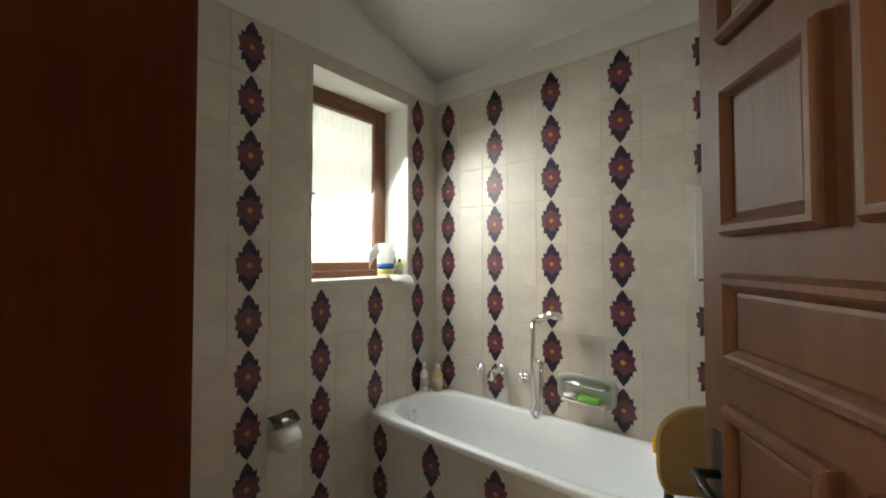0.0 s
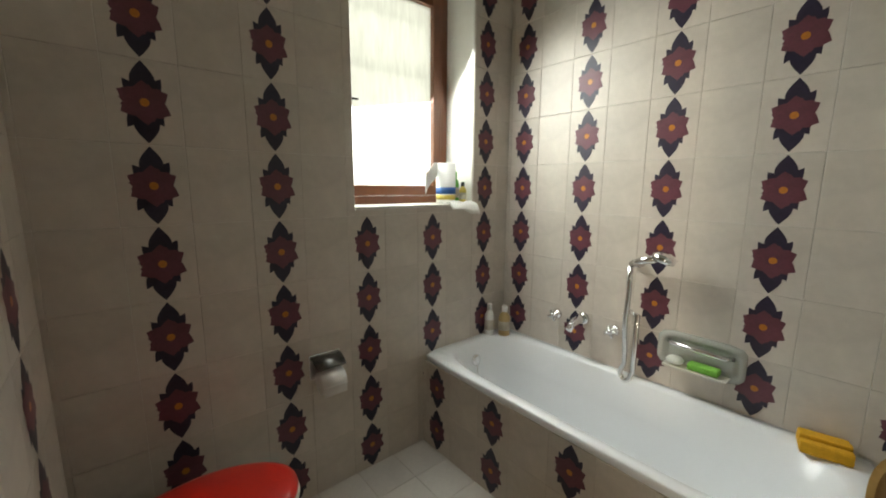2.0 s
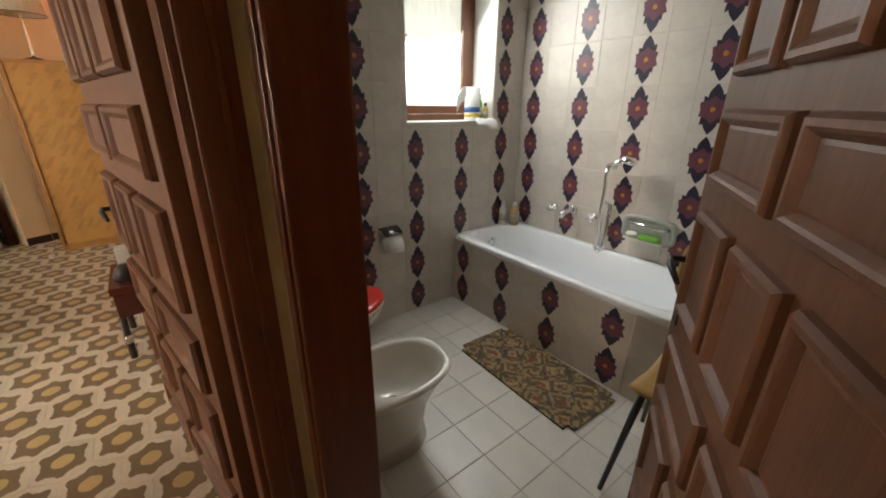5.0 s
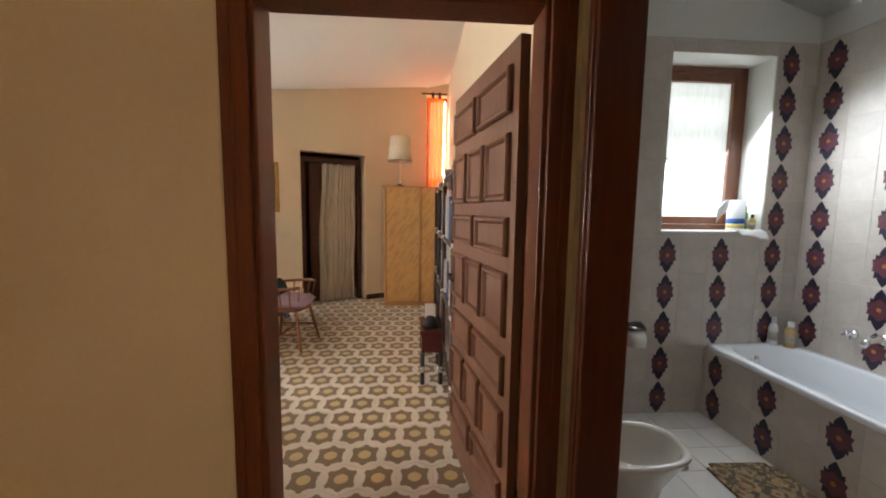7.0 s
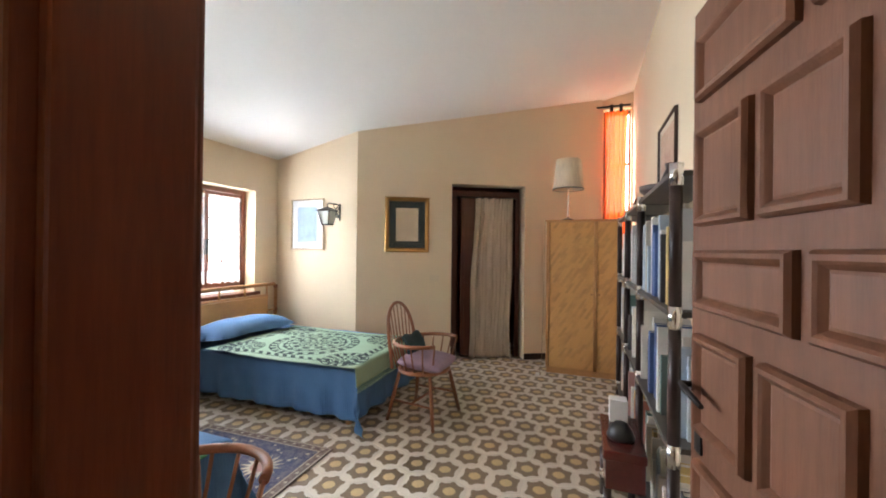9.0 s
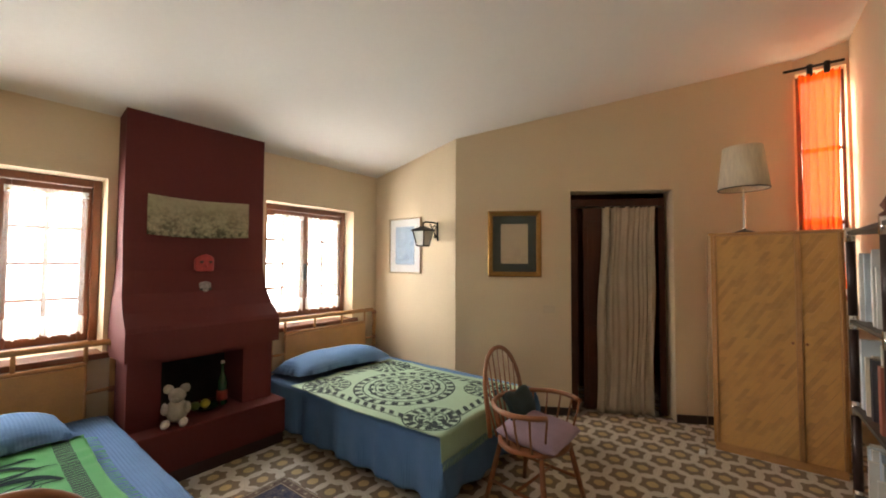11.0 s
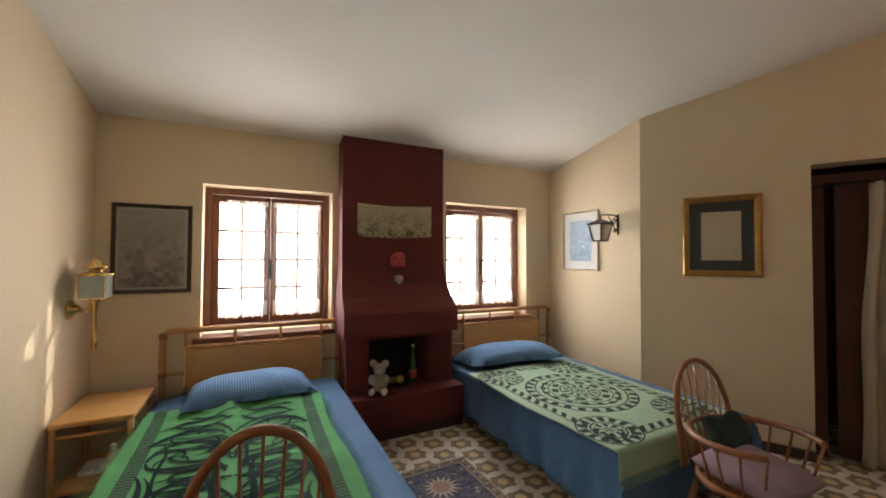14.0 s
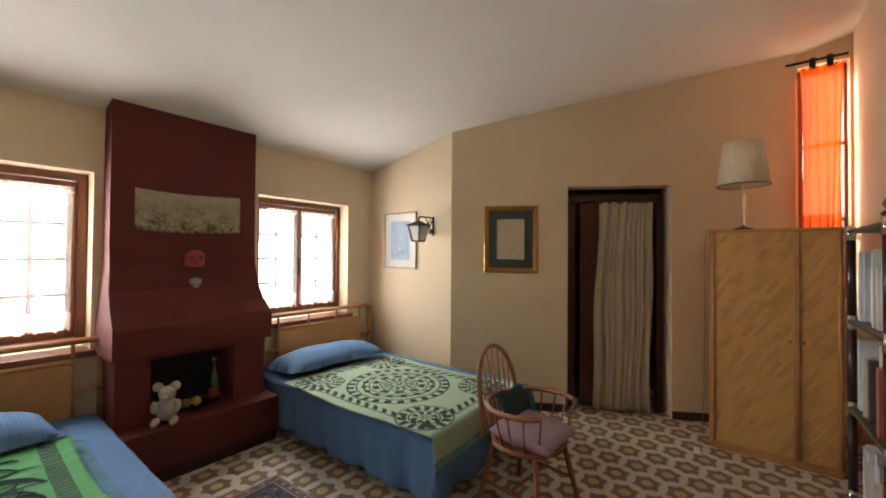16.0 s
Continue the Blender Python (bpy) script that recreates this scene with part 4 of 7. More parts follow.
# bath mat
def mat_cloth():
    m = material("woven_kilim", (0.17, 0.14, 0.075), 0.95, vary=0.25, scale=20, fine=200, bump=0.25)
    t = m.node_tree
    n, k = t.nodes, t.links.new
    tc, vor = n.new("ShaderNodeTexCoord"), n.new("ShaderNodeTexVoronoi")
    vor.inputs["Scale"].default_value = 30
    vor.distance = 'MANHATTAN'
    k(tc.outputs["Object"], vor.inputs["Vector"])
    ramp = n.new("ShaderNodeValToRGB")
    ramp.color_ramp.interpolation = 'CONSTANT'
    for i, (at, col) in enumerate(((0.0, (0.22, 0.075, 0.04)), (0.17, (0.35, 0.235, 0.12)), (0.34, (0.13, 0.082, 0.042)), (0.52, (0.29, 0.195, 0.10)), (0.68, (0.085, 0.068, 0.048)))):
        e = ramp.color_ramp.elements[i] if i < 2 else ramp.color_ramp.elements.new(at)
        e.position, e.color = at, (*col, 1)
    sep = n.new("ShaderNodeSeparateColor")
    k(vor.outputs["Color"], sep.inputs["Color"])
    # stepped medallions under the small motifs
    med, ring, mixed = n.new("ShaderNodeTexVoronoi"), n.new("ShaderNodeMath"), n.new("ShaderNodeMath")
    med.distance = 'MANHATTAN'
    med.inputs["Scale"].default_value, med.inputs["Randomness"].default_value = 6.0, 0.15
    k(tc.outputs["Object"], med.inputs["Vector"])
    ring.operation, mixed.operation = 'PINGPONG', 'MULTIPLY_ADD'
    ring.inputs[1].default_value = 0.45
    k(med.outputs["Distance"], ring.inputs[0])
    mixed.inputs[1].default_value = 0.48
    k(sep.outputs["Red"], mixed.inputs[0])
    k(ring.outputs[0], mixed.inputs[2])
    k(mixed.outputs[0], ramp.inputs["Fac"])
    k(ramp.outputs["Color"], n["Mix"].inputs[6])
    return m


bm = boxed(-0.40, 0.40, -0.195, 0.195, 0.0, 0.012)
bmesh.ops.bevel(bm, geom=[e for e in bm.edges if abs(e.verts[0].co.z - e.verts[1].co.z) > 0.005], offset=0.035, segments=4, affect='EDGES')
w = thing("bath_mat", bm, mat_cloth(), "olive and brown patterned kilim bath mat on the floor", "mat")
w.matrix_world = pose(-0.553, 1.826, 0.001, 0, 0, -2)

# plywood chair beside the bathtub
PLY = material("ochre_plywood", (0.42, 0.25, 0.085), 0.42, vary=0.16, scale=5, fine=40, bump=0.03, stretch=(1, 7, 7), coat=0.2)
ob = holder("plywood_chair", pose(0.23, 1.74, 0, 0, 0, 8), "ochre plywood chair with dark tapered metal legs", "chair")
bm = bmesh.new()
sheet(bm, 14, 10, lambda u, v: ((u - 0.5) * (0.36 - 0.05 * v) * 1.0, -0.20 + 0.36 * v, 0.455 + 0.012 * math.cos(6 * v) + 0.02 * (2 * u - 1) ** 2), 0.012)
part("seat", bm, PLY, ob)
bm = bmesh.new()
def chair_back(u, v):
    x = (u - 0.5) * (0.34 - 0.05 * (2 * v - 1) ** 4)
    return (x, 0.19 + 0.03 * v - 0.10 * (2 * (u - 0.5)) ** 2, 0.70 + 0.25 * v - 0.03 * (2 * (u - 0.5)) ** 4 * (2 * v - 1))
sheet(bm, 18, 12, chair_back, 0.012)
part("backrest", bm, PLY, ob)
for x, y in ((-0.20, 0.25), (0.20, 0.25), (-0.20, -0.22), (0.20, -0.22)):
    top = (x * 0.72, y * 0.66, 0.75 if y > 0 else 0.447)
    part("leg", tubed([(x, y, 0.0), top], [0.009, 0.014], 10), BLACK, ob, "dark tapered metal leg")
ob = holder("washbasin", pose(XBE, 1.55, 0), "white ceramic washbasin mounted on the bathroom wall", "washbasin")
bm = bmesh.new()
loft(bm, [tub_outline(-0.24, 0, 0.15, 0.14, 40, 2.4, 0.62), tub_outline(-0.27, 0, 0.25, 0.22, 40, 2.4, 0.72), tub_outline(-0.295, 0, 0.292, 0.255, 40, 2.5, 0.785), tub_outline(-0.295, 0, 0.292, 0.255, 40, 2.5, 0.80), tub_outline(-0.30, 0, 0.25, 0.215, 40, 2.4, 0.802), tub_outline(-0.30, 0, 0.23, 0.195, 40, 2.4, 0.78), tub_outline(-0.30, 0, 0.15, 0.13, 40, 2.2, 0.69), tub_outline(-0.30, 0, 0.03, 0.03, 40, 2.0, 0.67)])
part("bowl", bm, CERAMIC, ob)
part("pedestal", lathed([(0.10, 0.0), (0.085, 0.05), (0.07, 0.3), (0.09, 0.63)], (-0.22, 0, 0), 24), CERAMIC, ob)
thing("blue_crate", boxed(0.24, 0.52, 1.93, 2.03, 0, 0.30, bevel=0.01), material("dark_teal_plastic", (0.015, 0.045, 0.065), 0.5), "dark teal storage box beside the bathtub", "box")

# ---- bedroom ----
def mandala(name, base, dark, size, radial=True):
    """A printed cotton: dark dye on a plain ground. radial: a round ornament with a toothed border; else bold scrolls between two long bands."""
    m = material(name, base, 0.92, vary=0.12, scale=8, fine=120, bump=0.10)
    t = m.node_tree
    n, k = t.nodes, t.links.new
    def mth(op, a, b=None, c=None):
        node = n.new("ShaderNodeMath")
        node.operation = op
        for i, q in enumerate((a, b, c)):
            if q is None:
                continue
            if isinstance(q, (int, float)):
                node.inputs[i].default_value = q
            else:
                k(q, node.inputs[i])
        return node.outputs[0]
    tc, sep = n.new("ShaderNodeTexCoord"), n.new("ShaderNodeSeparateXYZ")
    k(tc.outputs["Object"], sep.inputs[0])
    hx, hy = size
    x, y = sep.outputs[0], mth('ADD', sep.outputs[1], 0.80 - hy)
    def band(v, lo, hi):
        return mth('MULTIPLY', mth('GREATER_THAN', v, lo), mth('LESS_THAN', v, hi))
    def wheel(cx, cy, rings):
        dx, dy = mth('SUBTRACT', x, cx), mth('SUBTRACT', y, cy)
        r = mth('SQRT', mth('ADD', mth('MULTIPLY', dx, dx), mth('MULTIPLY', dy, dy)))
        a = mth('ARCTAN2', dy, dx)
        total = None
        for lo, hi, count, level in rings:
            wob = mth('SINE', mth('MULTIPLY', a, float(count)))
            mask = mth('MULTIPLY', band(r, lo, hi), mth('GREATER_THAN', wob, level))
            total = mask if total is None else mth('MAXIMUM', total, mask)
        return total
    ax, ay = mth('ABSOLUTE', x), mth('ABSOLUTE', y)
    if radial:
        R = min(hx, hy) * 0.72
        total = wheel(0, -0.02, [(0.0, 0.10 * R, 6, -0.2), (0.14 * R, 0.17 * R, 1, -2), (0.19 * R, 0.31 * R, 12, 0.0), (0.34 * R, 0.37 * R, 1, -2), (0.40 * R, 0.52 * R, 10, -0.3), (0.56 * R, 0.585 * R, 1, -2), (0.61 * R, 0.72 * R, 16, 0.2), (0.66 * R, 0.70 * R, 1, -2), (0.80 * R, 0.83 * R, 1, -2), (0.85 * R, 0.97 * R, 26, -0.1), (0.97 * R, 1.0 * R, 1, -2)])
        for sx in (-1, 1):
            for sy in (-1, 1):
                total = mth('MAXIMUM', total, wheel(sx * hx * 0.64, sy * hy * 0.72, [(0.0, 0.035, 6, 0), (0.045, 0.085, 8, -0.2), (0.095, 0.107, 1, -2), (0.115, 0.175, 14, -0.2), (0.18, 0.19, 1, -2)]))
        for v, w, along, h in ((ax, hx, y, hy), (ay, hy, x, hx)):
            edge = mth('SUBTRACT', w, v)
            line = mth('MAXIMUM', band(edge, 0.075, 0.085), mth('MULTIPLY', band(edge, 0.09, 0.15), mth('GREATER_THAN', mth('SINE', mth('ADD', mth('MULTIPLY', along, 75.0), mth('MULTIPLY', edge, 60.0))), 0.0)))
            inside = mth('LESS_THAN', mth('ABSOLUTE', along), h - 0.075)
            total = mth('MAXIMUM', total, mth('MULTIPLY', line, inside))
    else:
        total = mth('MULTIPLY', band(ax, hx * 0.74, hx * 0.87), mth('GREATER_THAN', mth('SINE', mth('MULTIPLY', y, 260.0)), -0.80))
    mix = n.new("ShaderNodeMix")
    mix.data_type = 'RGBA'
    k(total, mix.inputs[0])
    k(n["Mix"].outputs[2], mix.inputs[6])
    mix.inputs[7].default_value = (*dark, 1)
    k(mix.outputs[2], n["Principled BSDF"].inputs["Base Color"])
    return m


def waffle(m, pitch=0.016):
    """Adds the square cells of waffle cloth to a material's relief."""
    t = m.node_tree
    n, k = t.nodes, t.links.new
    tc = n.new("ShaderNodeTexCoord")
    bump = n["Bump"]
    src = bump.inputs["Height"].links[0].from_socket
    total = src
    for axis in ('X', 'Y'):
        w = n.new("ShaderNodeTexWave")
        w.bands_direction = axis
        w.inputs["Scale"].default_value = 1 / pitch / 3.2
        k(tc.outputs["Object"], w.inputs["Vector"])
        add = n.new("ShaderNodeMath")
        add.operation = 'ADD'
        k(total, add.inputs[0])
        k(w.outputs["Fac"], add.inputs[1])
        total = add.outputs[0]
    k(total, bump.inputs["Height"])
    bump.inputs["Strength"].default_value = 0.4
    return m


waffle(BLUE_COVER)
BED_W, BED_L, BED_TOP = 1.23, 1.98, 0.462


def bed(x_mid, y_head, label, seed, right_drop=0.37, left_drop=0.37, head_shift=0.0):
    """A bed in its own space: x across, head at y=0, foot towards +y."""
    ob = holder("bed", pose(x_mid, y_head, 0), label, "bed", "beds in the bedroom")
    hw = BED_W / 2
    part("mattress", boxed(-hw + 0.03, hw - 0.03, 0.03, BED_L - 0.03, 0.26, BED_TOP - 0.02, bevel=0.04), BLUE_COVER, ob)
    part("bed_frame", boxed(-hw + 0.02, hw - 0.02, 0.02, BED_L - 0.02, 0.16, 0.255, bevel=0.01), RATTAN, ob)
    for x in (-hw + 0.08, hw - 0.08):
        for y in (0.10, BED_L - 0.10):
            part("leg", tubed([(x, y, 0.0), (x, y, 0.165)], 0.026, 12), RATTAN, ob)
    def cover(u, v):
        total = BED_W + left_drop + right_drop
        s, q = -left_drop + u * total, v * (BED_L + 0.37)
        du = max(-s, s - BED_W, 0.0)
        dv = max(q - BED_L, 0.0)
        down = max(du, dv) if not (du and dv) else math.hypot(du, dv)
        x = -hw + min(max(s, 0), BED_W)
        y = min(q, BED_L)
        rip = 0.5 * math.sin(q * 15 + seed) + 0.5 * math.sin(q * 31 + 2 * seed)
        rip2 = 0.5 * math.sin(s * 14 + seed) + 0.5 * math.sin(s * 27 + seed)
        out = 0.012 + 0.05 * down + 0.030 * rip * min(1.0, down * 3)
        out2 = 0.012 + 0.05 * down + 0.030 * rip2 * min(1.0, down * 3)
        if du and dv:
            out, out2 = out + 0.20 * min(du, dv), out2 + 0.26 * min(du, dv)
        if du:
            x += (out if s > 0 else -out)
        if dv:
            y += out2
        z = BED_TOP - down + 0.006 * noise.noise(Vector((s * 4, q * 4, seed))) - 0.012
        edge = min(abs(s), abs(s - BED_W)) if not du else 0
        if not du and not dv:
            z -= 0.014 * math.exp(-edge * 22)
        return (x, y + 0.0, max(z, 0.035 + 0.02 * math.sin(q * 9 + s * 5)))
    bm = bmesh.new()
    sheet(bm, 84, 100, cover, 0.004)
    part("bedspread", bm, BLUE_COVER, ob, "blue waffle-weave bedspread hanging down the sides")
    # headboard of bent rattan with a cane panel
    hb = part("headboard", boxed(-0.485, 0.485, -0.055, -0.030, 0.30, 0.775, bevel=0.004), CANE, ob, "rattan headboard with a woven panel")
    hb.location.x = head_shift
    for pts, r in (([(-0.63, -0.045, 0.0), (-0.63, -0.045, 0.885), (-0.60, -0.045, 0.918), (0.60, -0.045, 0.918), (0.63, -0.045, 0.885), (0.63, -0.045, 0.0)], 0.021),
                   ([(-0.487, -0.040, 0.30), (-0.487, -0.040, 0.79), (0.487, -0.040, 0.79), (0.487, -0.040, 0.30)], 0.015),
                   ([(-0.487, -0.04, 0.60), (-0.63, -0.045, 0.60)], 0.012), ([(0.487, -0.04, 0.60), (0.63, -0.045, 0.60)], 0.012)):
        part("rail", tubed(pts, r, 12), RATTAN, hb)
    for x in (-0.487, -0.165, 0.165, 0.487):
        part("spindle", tubed([(x, -0.042, 0.79), (x, -0.045, 0.912)], 0.012, 10), RATTAN, hb)
    for x in (-0.63, 0.63):
        for z in (0.60, 0.885):
            part("binding", lathed([(0.0245, -0.02), (0.026, 0), (0.0245, 0.02)], (x, -0.045, z), 12), RATTAN_RED, hb)
    return ob


BED1_X, BED2_X, BED_Y = -0.835, -3.17, -3.60
bed(BED1_X, BED_Y, "rattan bed with a blue waffle bedspread under a green shawl", 0.7, head_shift=-0.028)
bed(BED2_X, BED_Y, "rattan bed with a blue waffle bedspread under a mint shawl", 2.9, head_shift=-0.07)


def pillow(x, y, label, seed, turn=0):
    bm = bmesh.new()
    def top(u, v, side):
        a, b = 2 * u - 1, 2 * v - 1
        puff = (max(0.0, (1 - a ** 4) * (1 - b * b))) ** 0.6
        h = puff * (0.155 if side > 0 else 0.012) + 0.008 * noise.noise(Vector((a * 2.6, b * 2.6, seed)))
        pinch = 1 - 0.05 * (1 - abs(b)) if abs(a) > 0.9 else 1
        return (a * (0.41 if seed < 3 else 0.50) * pinch, b * 0.27, 0.02 + side * h)
    sheet(bm, 28, 20, lambda u, v: top(u, v, 1))
    sheet(bm, 28, 20, lambda u, v: top(u, v, -1))
    bmesh.ops.remove_doubles(bm, verts=bm.verts, dist=0.002)
    w = thing("pillow", bm, BLUE_COVER, label, "pillow", "pillows on the beds")
    w.matrix_world = pose(x, y, BED_TOP + 0.012, 7, 0, turn)
    return w


pillow(BED1_X + 0.02, BED_Y + 0.30, "plump pillow in a blue waffle cover on the near bed", 1.0, 4)
pillow(BED2_X + 0.10, BED_Y + 0.28, "plump pillow in a blue waffle cover on the far bed", 5.0, -3)


def shawl(name, x_mid, y_mid, hx, hy, mat, label, overhang, crumple, seed, turn=0.0):
    """A printed shawl spread over a bed; overhang: how far it falls over the foot."""
    bm = bmesh.new()
    def f(u, v):
        x, y = (2 * u - 1) * hx, -hy + v * 2 * hy
        edge = BED_L / 2 + (BED_Y + BED_L / 2 - y_mid)
        over = max(0.0, y - edge) * (1.0 if overhang else 0.0)
        cr = math.exp(-((y + hy) / 0.22)) * crumple
        z = 0.012 + 0.010 * abs(noise.noise(Vector((x * 5, y * 5, seed)))) + cr * (0.035 + 0.05 * abs(noise.noise(Vector((x * 8, y * 9, seed + 4)))))
        cx = math.exp(-((x - 0.06) / 0.06) ** 2) * crumple * math.exp(-((y + hy) / 0.5)) * 0.035
        yy = y - over * 0.9 + (0.028 if over else 0)
        return (x * (1 - 0.04 * crumple * math.exp(-((y + hy) / 0.2))) + 0.012 * math.sin(5 * y + seed), yy + cr * 0.03 * math.sin(9 * x), z + cx - over * 0.96)
    sheet(bm, 70, 80, f, 0.003)
    ob = holder(name, pose(x_mid, y_mid, BED_TOP, 0, 0, turn), label, "shawl", "shawls on the beds")
    part("cloth", bm, mat, ob)
    return ob, f


GREEN_PRINT = mandala("green_printed_shawl", (0.060, 0.25, 0.085), (0.010, 0.036, 0.026), (0.52, 0.80), radial=False)
MINT_PRINT = mandala("mint_printed_shawl", (0.31, 0.44, 0.31), (0.012, 0.028, 0.030), (0.56, 0.74))
g_ob, g_f = shawl("green_shawl", BED1_X + 0.09, -2.30, 0.52, 0.80, GREEN_PRINT, "green shawl with dark scroll print, rumpled near the pillow", False, 1.0, 3.0, 0)
m_ob, m_f = shawl("mint_shawl", BED2_X + 0.13, -2.28, 0.56, 0.80, MINT_PRINT, "mint shawl with a dark round ornament, hanging over the foot", True, 0.15, 8.0, 1)
bm = bmesh.new()
for i in range(110):
    x = -0.55 + 1.10 * i / 109
    p = Vector(m_f((x / 0.56 + 1) / 2, 1.0))
    tube(bm, [p, p + Vector((0.004 * math.sin(i * 2.3), 0.006, -0.022)), p + Vector((0.007 * math.sin(i * 1.7), 0.003, -0.05))], 0.0016, 4)
tagged(part("fringe", bm, MINT_SHAWL, m_ob), "knotted pale fringe", kind="stuff")
bm = bmesh.new()
for i in range(120):
    side = -1 if i % 2 else 1
    p = Vector(g_f(0.0 if side < 0 else 1.0, 0.03 + 0.95 * (i // 2) / 60))
    tube(bm, [p, p + Vector((side * 0.022, 0.004 * math.sin(i), -0.002)), p + Vector((side * 0.045, 0.008 * math.sin(i * 1.3), -0.006))], 0.0016, 4)
tagged(part("fringe", bm, GREEN_SHAWL, g_ob), "dark green fringe", kind="stuff")

# bold mirrored scrolls of dark dye, lying on the green cloth
SCROLLS = (((0.0, 0.62), (0.30, 0.62), (0.36, 0.40), (0.16, 0.36)), ((0.16, 0.36), (0.02, 0.33), (0.02, 0.50), (0.14, 0.50)),
           ((0.0, 0.30), (0.28, 0.30), (0.40, 0.12), (0.20, 0.06)), ((0.20, 0.06), (0.06, 0.03), (0.05, 0.20), (0.18, 0.19)),
           ((0.34, 0.60), (0.38, 0.30), (0.28, 0.10), (0.36, -0.08)), ((0.02, 0.02), (0.10, -0.14), (0.34, -0.02), (0.34, -0.20)),
           ((0.34, -0.20), (0.33, -0.34), (0.16, -0.30), (0.20, -0.18)), ((0.0, -0.10), (0.06, -0.32), (0.20, -0.40), (0.36, -0.36)),
           ((0.36, -0.36), (0.30, -0.52), (0.10, -0.52), (0.03, -0.34)), ((0.02, -0.58), (0.14, -0.40), (0.28, -0.62), (0.36, -0.52)),
           ((0.03, 0.54), (0.12, 0.20), (0.02, 0.10), (0.10, -0.05)), ((0.05, 0.70), (0.16, 0.62), (0.20, 0.76), (0.33, 0.64)))
for k, (curve, (size, lift, weight)) in enumerate(itertools.product(SCROLLS, ((1.0, 0.0, 0.9), (0.60, 0.34, 0.55), (0.66, -0.30, 0.6), (0.80, 0.02, 0.45)))):
    for side in (-1, 1):
        p = [Vector((q[0] * (0.53 + 0.53 * size) + 0.004, q[1] * size + lift)) for q in curve]
        bm, rows = bmesh.new(), []
        for i in range(29):
            t = i / 28
            c = p[0] * (1 - t) ** 3 + p[1] * 3 * t * (1 - t) ** 2 + p[2] * 3 * t * t * (1 - t) + p[3] * t ** 3
            d = ((p[1] - p[0]) * (1 - t) ** 2 + (p[2] - p[1]) * 2 * t * (1 - t) + (p[3] - p[2]) * t * t).normalized()
            half = 0.002 + (0.011 + 0.003 * (k % 3)) * weight * math.sin(math.pi * min(1.0, 0.12 + 0.88 * t)) ** 0.7
            pair = []
            for sgn in (-1, 1):
                q = c + sgn * half * Vector((-d.y, d.x))
                on = Vector(g_f((side * q.x / 0.52 + 1) / 2, min(1.0, max(0.0, (q.y + 0.80) / 1.60))))
                pair.append(bm.verts.new(on + Vector((0, 0, 0.0045 + 0.0003 * (k % 4)))))
            rows.append(pair)
        for a, b in zip(rows, rows[1:]):
            bm.faces.new((a[0], a[1], b[1], b[0]))
        part("scroll_print", bm, PRINT_DARK, g_ob)

# ---- fireplace ----
ob = holder("fireplace", Matrix(), "oxblood red plastered corner-room fireplace with a flared hood", "fireplace", kind="structure")
CX0, CX1 = -2.47, -1.50
bm = bmesh.new()
prof = [(-3.555, 2.62), (-3.553, 2.0), (-3.55, 1.60), (-3.535, 1.40), (-3.49, 1.24), (-3.41, 1.12), (-3.315, 1.03), (-3.30, 1.00), (-3.30, 0.815)]
loops = []
for i, (y, z) in enumerate(prof):
    flare = 0.0 if z > 1.4 else 0.028 * min(1.0, (1.4 - z) / 0.4)
    loops.append([(CX0 - flare, SY - 0.02, z), (CX1 + flare, SY - 0.02, z), (CX1 + flare, y, z), (CX0 - flare, y, z)])
loft(bm, loops, smooth=False)
part("hood", bm, CHIMNEY_RED, ob)
OX0, OX1 = -2.235, -1.69
part("jamb", boxed(CX0, OX0, SY - 0.02, -3.36, 0.35, 0.815), CHIMNEY_RED, ob)
part("jamb", boxed(OX1, CX1, SY - 0.02, -3.36, 0.35, 0.815), CHIMNEY_RED, ob)
part("lintel", boxed(OX0, OX1, -3.45, -3.362, 0.775, 0.815), CHIMNEY_RED, ob)
part("firebox", boxed(OX0, OX1, SY - 0.02, -3.69, 0.351, 0.815), SOOT, ob, "sooty back of the firebox")
part("hearth", boxed(-2.51, -1.475, SY - 0.02, -3.20, 0.085, 0.35, bevel=0.008), CHIMNEY_RED, ob)
part("plinth", boxed(-2.50, -1.485, SY - 0.02, -3.21, 0.0, 0.085), material("dark_red_skirting", (0.040, 0.010, 0.009), 0.5, vary=0.2), ob, "dark red skirting of the hearth")

# plush toy, bottle, bowl
PLUSH = material("grey_cream_plush", (0.42, 0.38, 0.32), 0.98, vary=0.35, scale=18, fine=150, bump=0.4)
bm = bmesh.new()
for c, r, s in (((0, 0, 0.10), 0.075, (1, 0.9, 1.25)), ((-0.005, 0.03, 0.225), 0.058, (1, 1, 0.95)), ((0, 0.085, 0.21), 0.026, (1, 1.2, 0.9)), ((-0.055, 0.02, 0.275), 0.035, (1, 0.5, 1)), ((0.055, 0.02, 0.275), 0.035, (1, 0.5, 1)), ((-0.06, 0.09, 0.035), 0.033, (0.9, 1.8, 0.9)), ((0.055, 0.10, 0.035), 0.033, (0.9, 1.8, 0.9)), ((-0.075, 0.04, 0.13), 0.026, (0.9, 1, 1.8)), ((0.075, 0.04, 0.13), 0.026, (0.9, 1, 1.8))):
    bmesh.ops.create_icosphere(bm, subdivisions=3, radius=r, matrix=Matrix.Translation(c) @ Matrix.Diagonal((*s, 1)))
for f in bm.faces:
    f.smooth = True
for v in bm.verts:
    v.co += 0.004 * Vector((noise.noise(v.co * 60), noise.noise(v.co * 60 + Vector((3, 1, 4))), noise.noise(v.co * 60 + Vector((7, 7, 2)))))
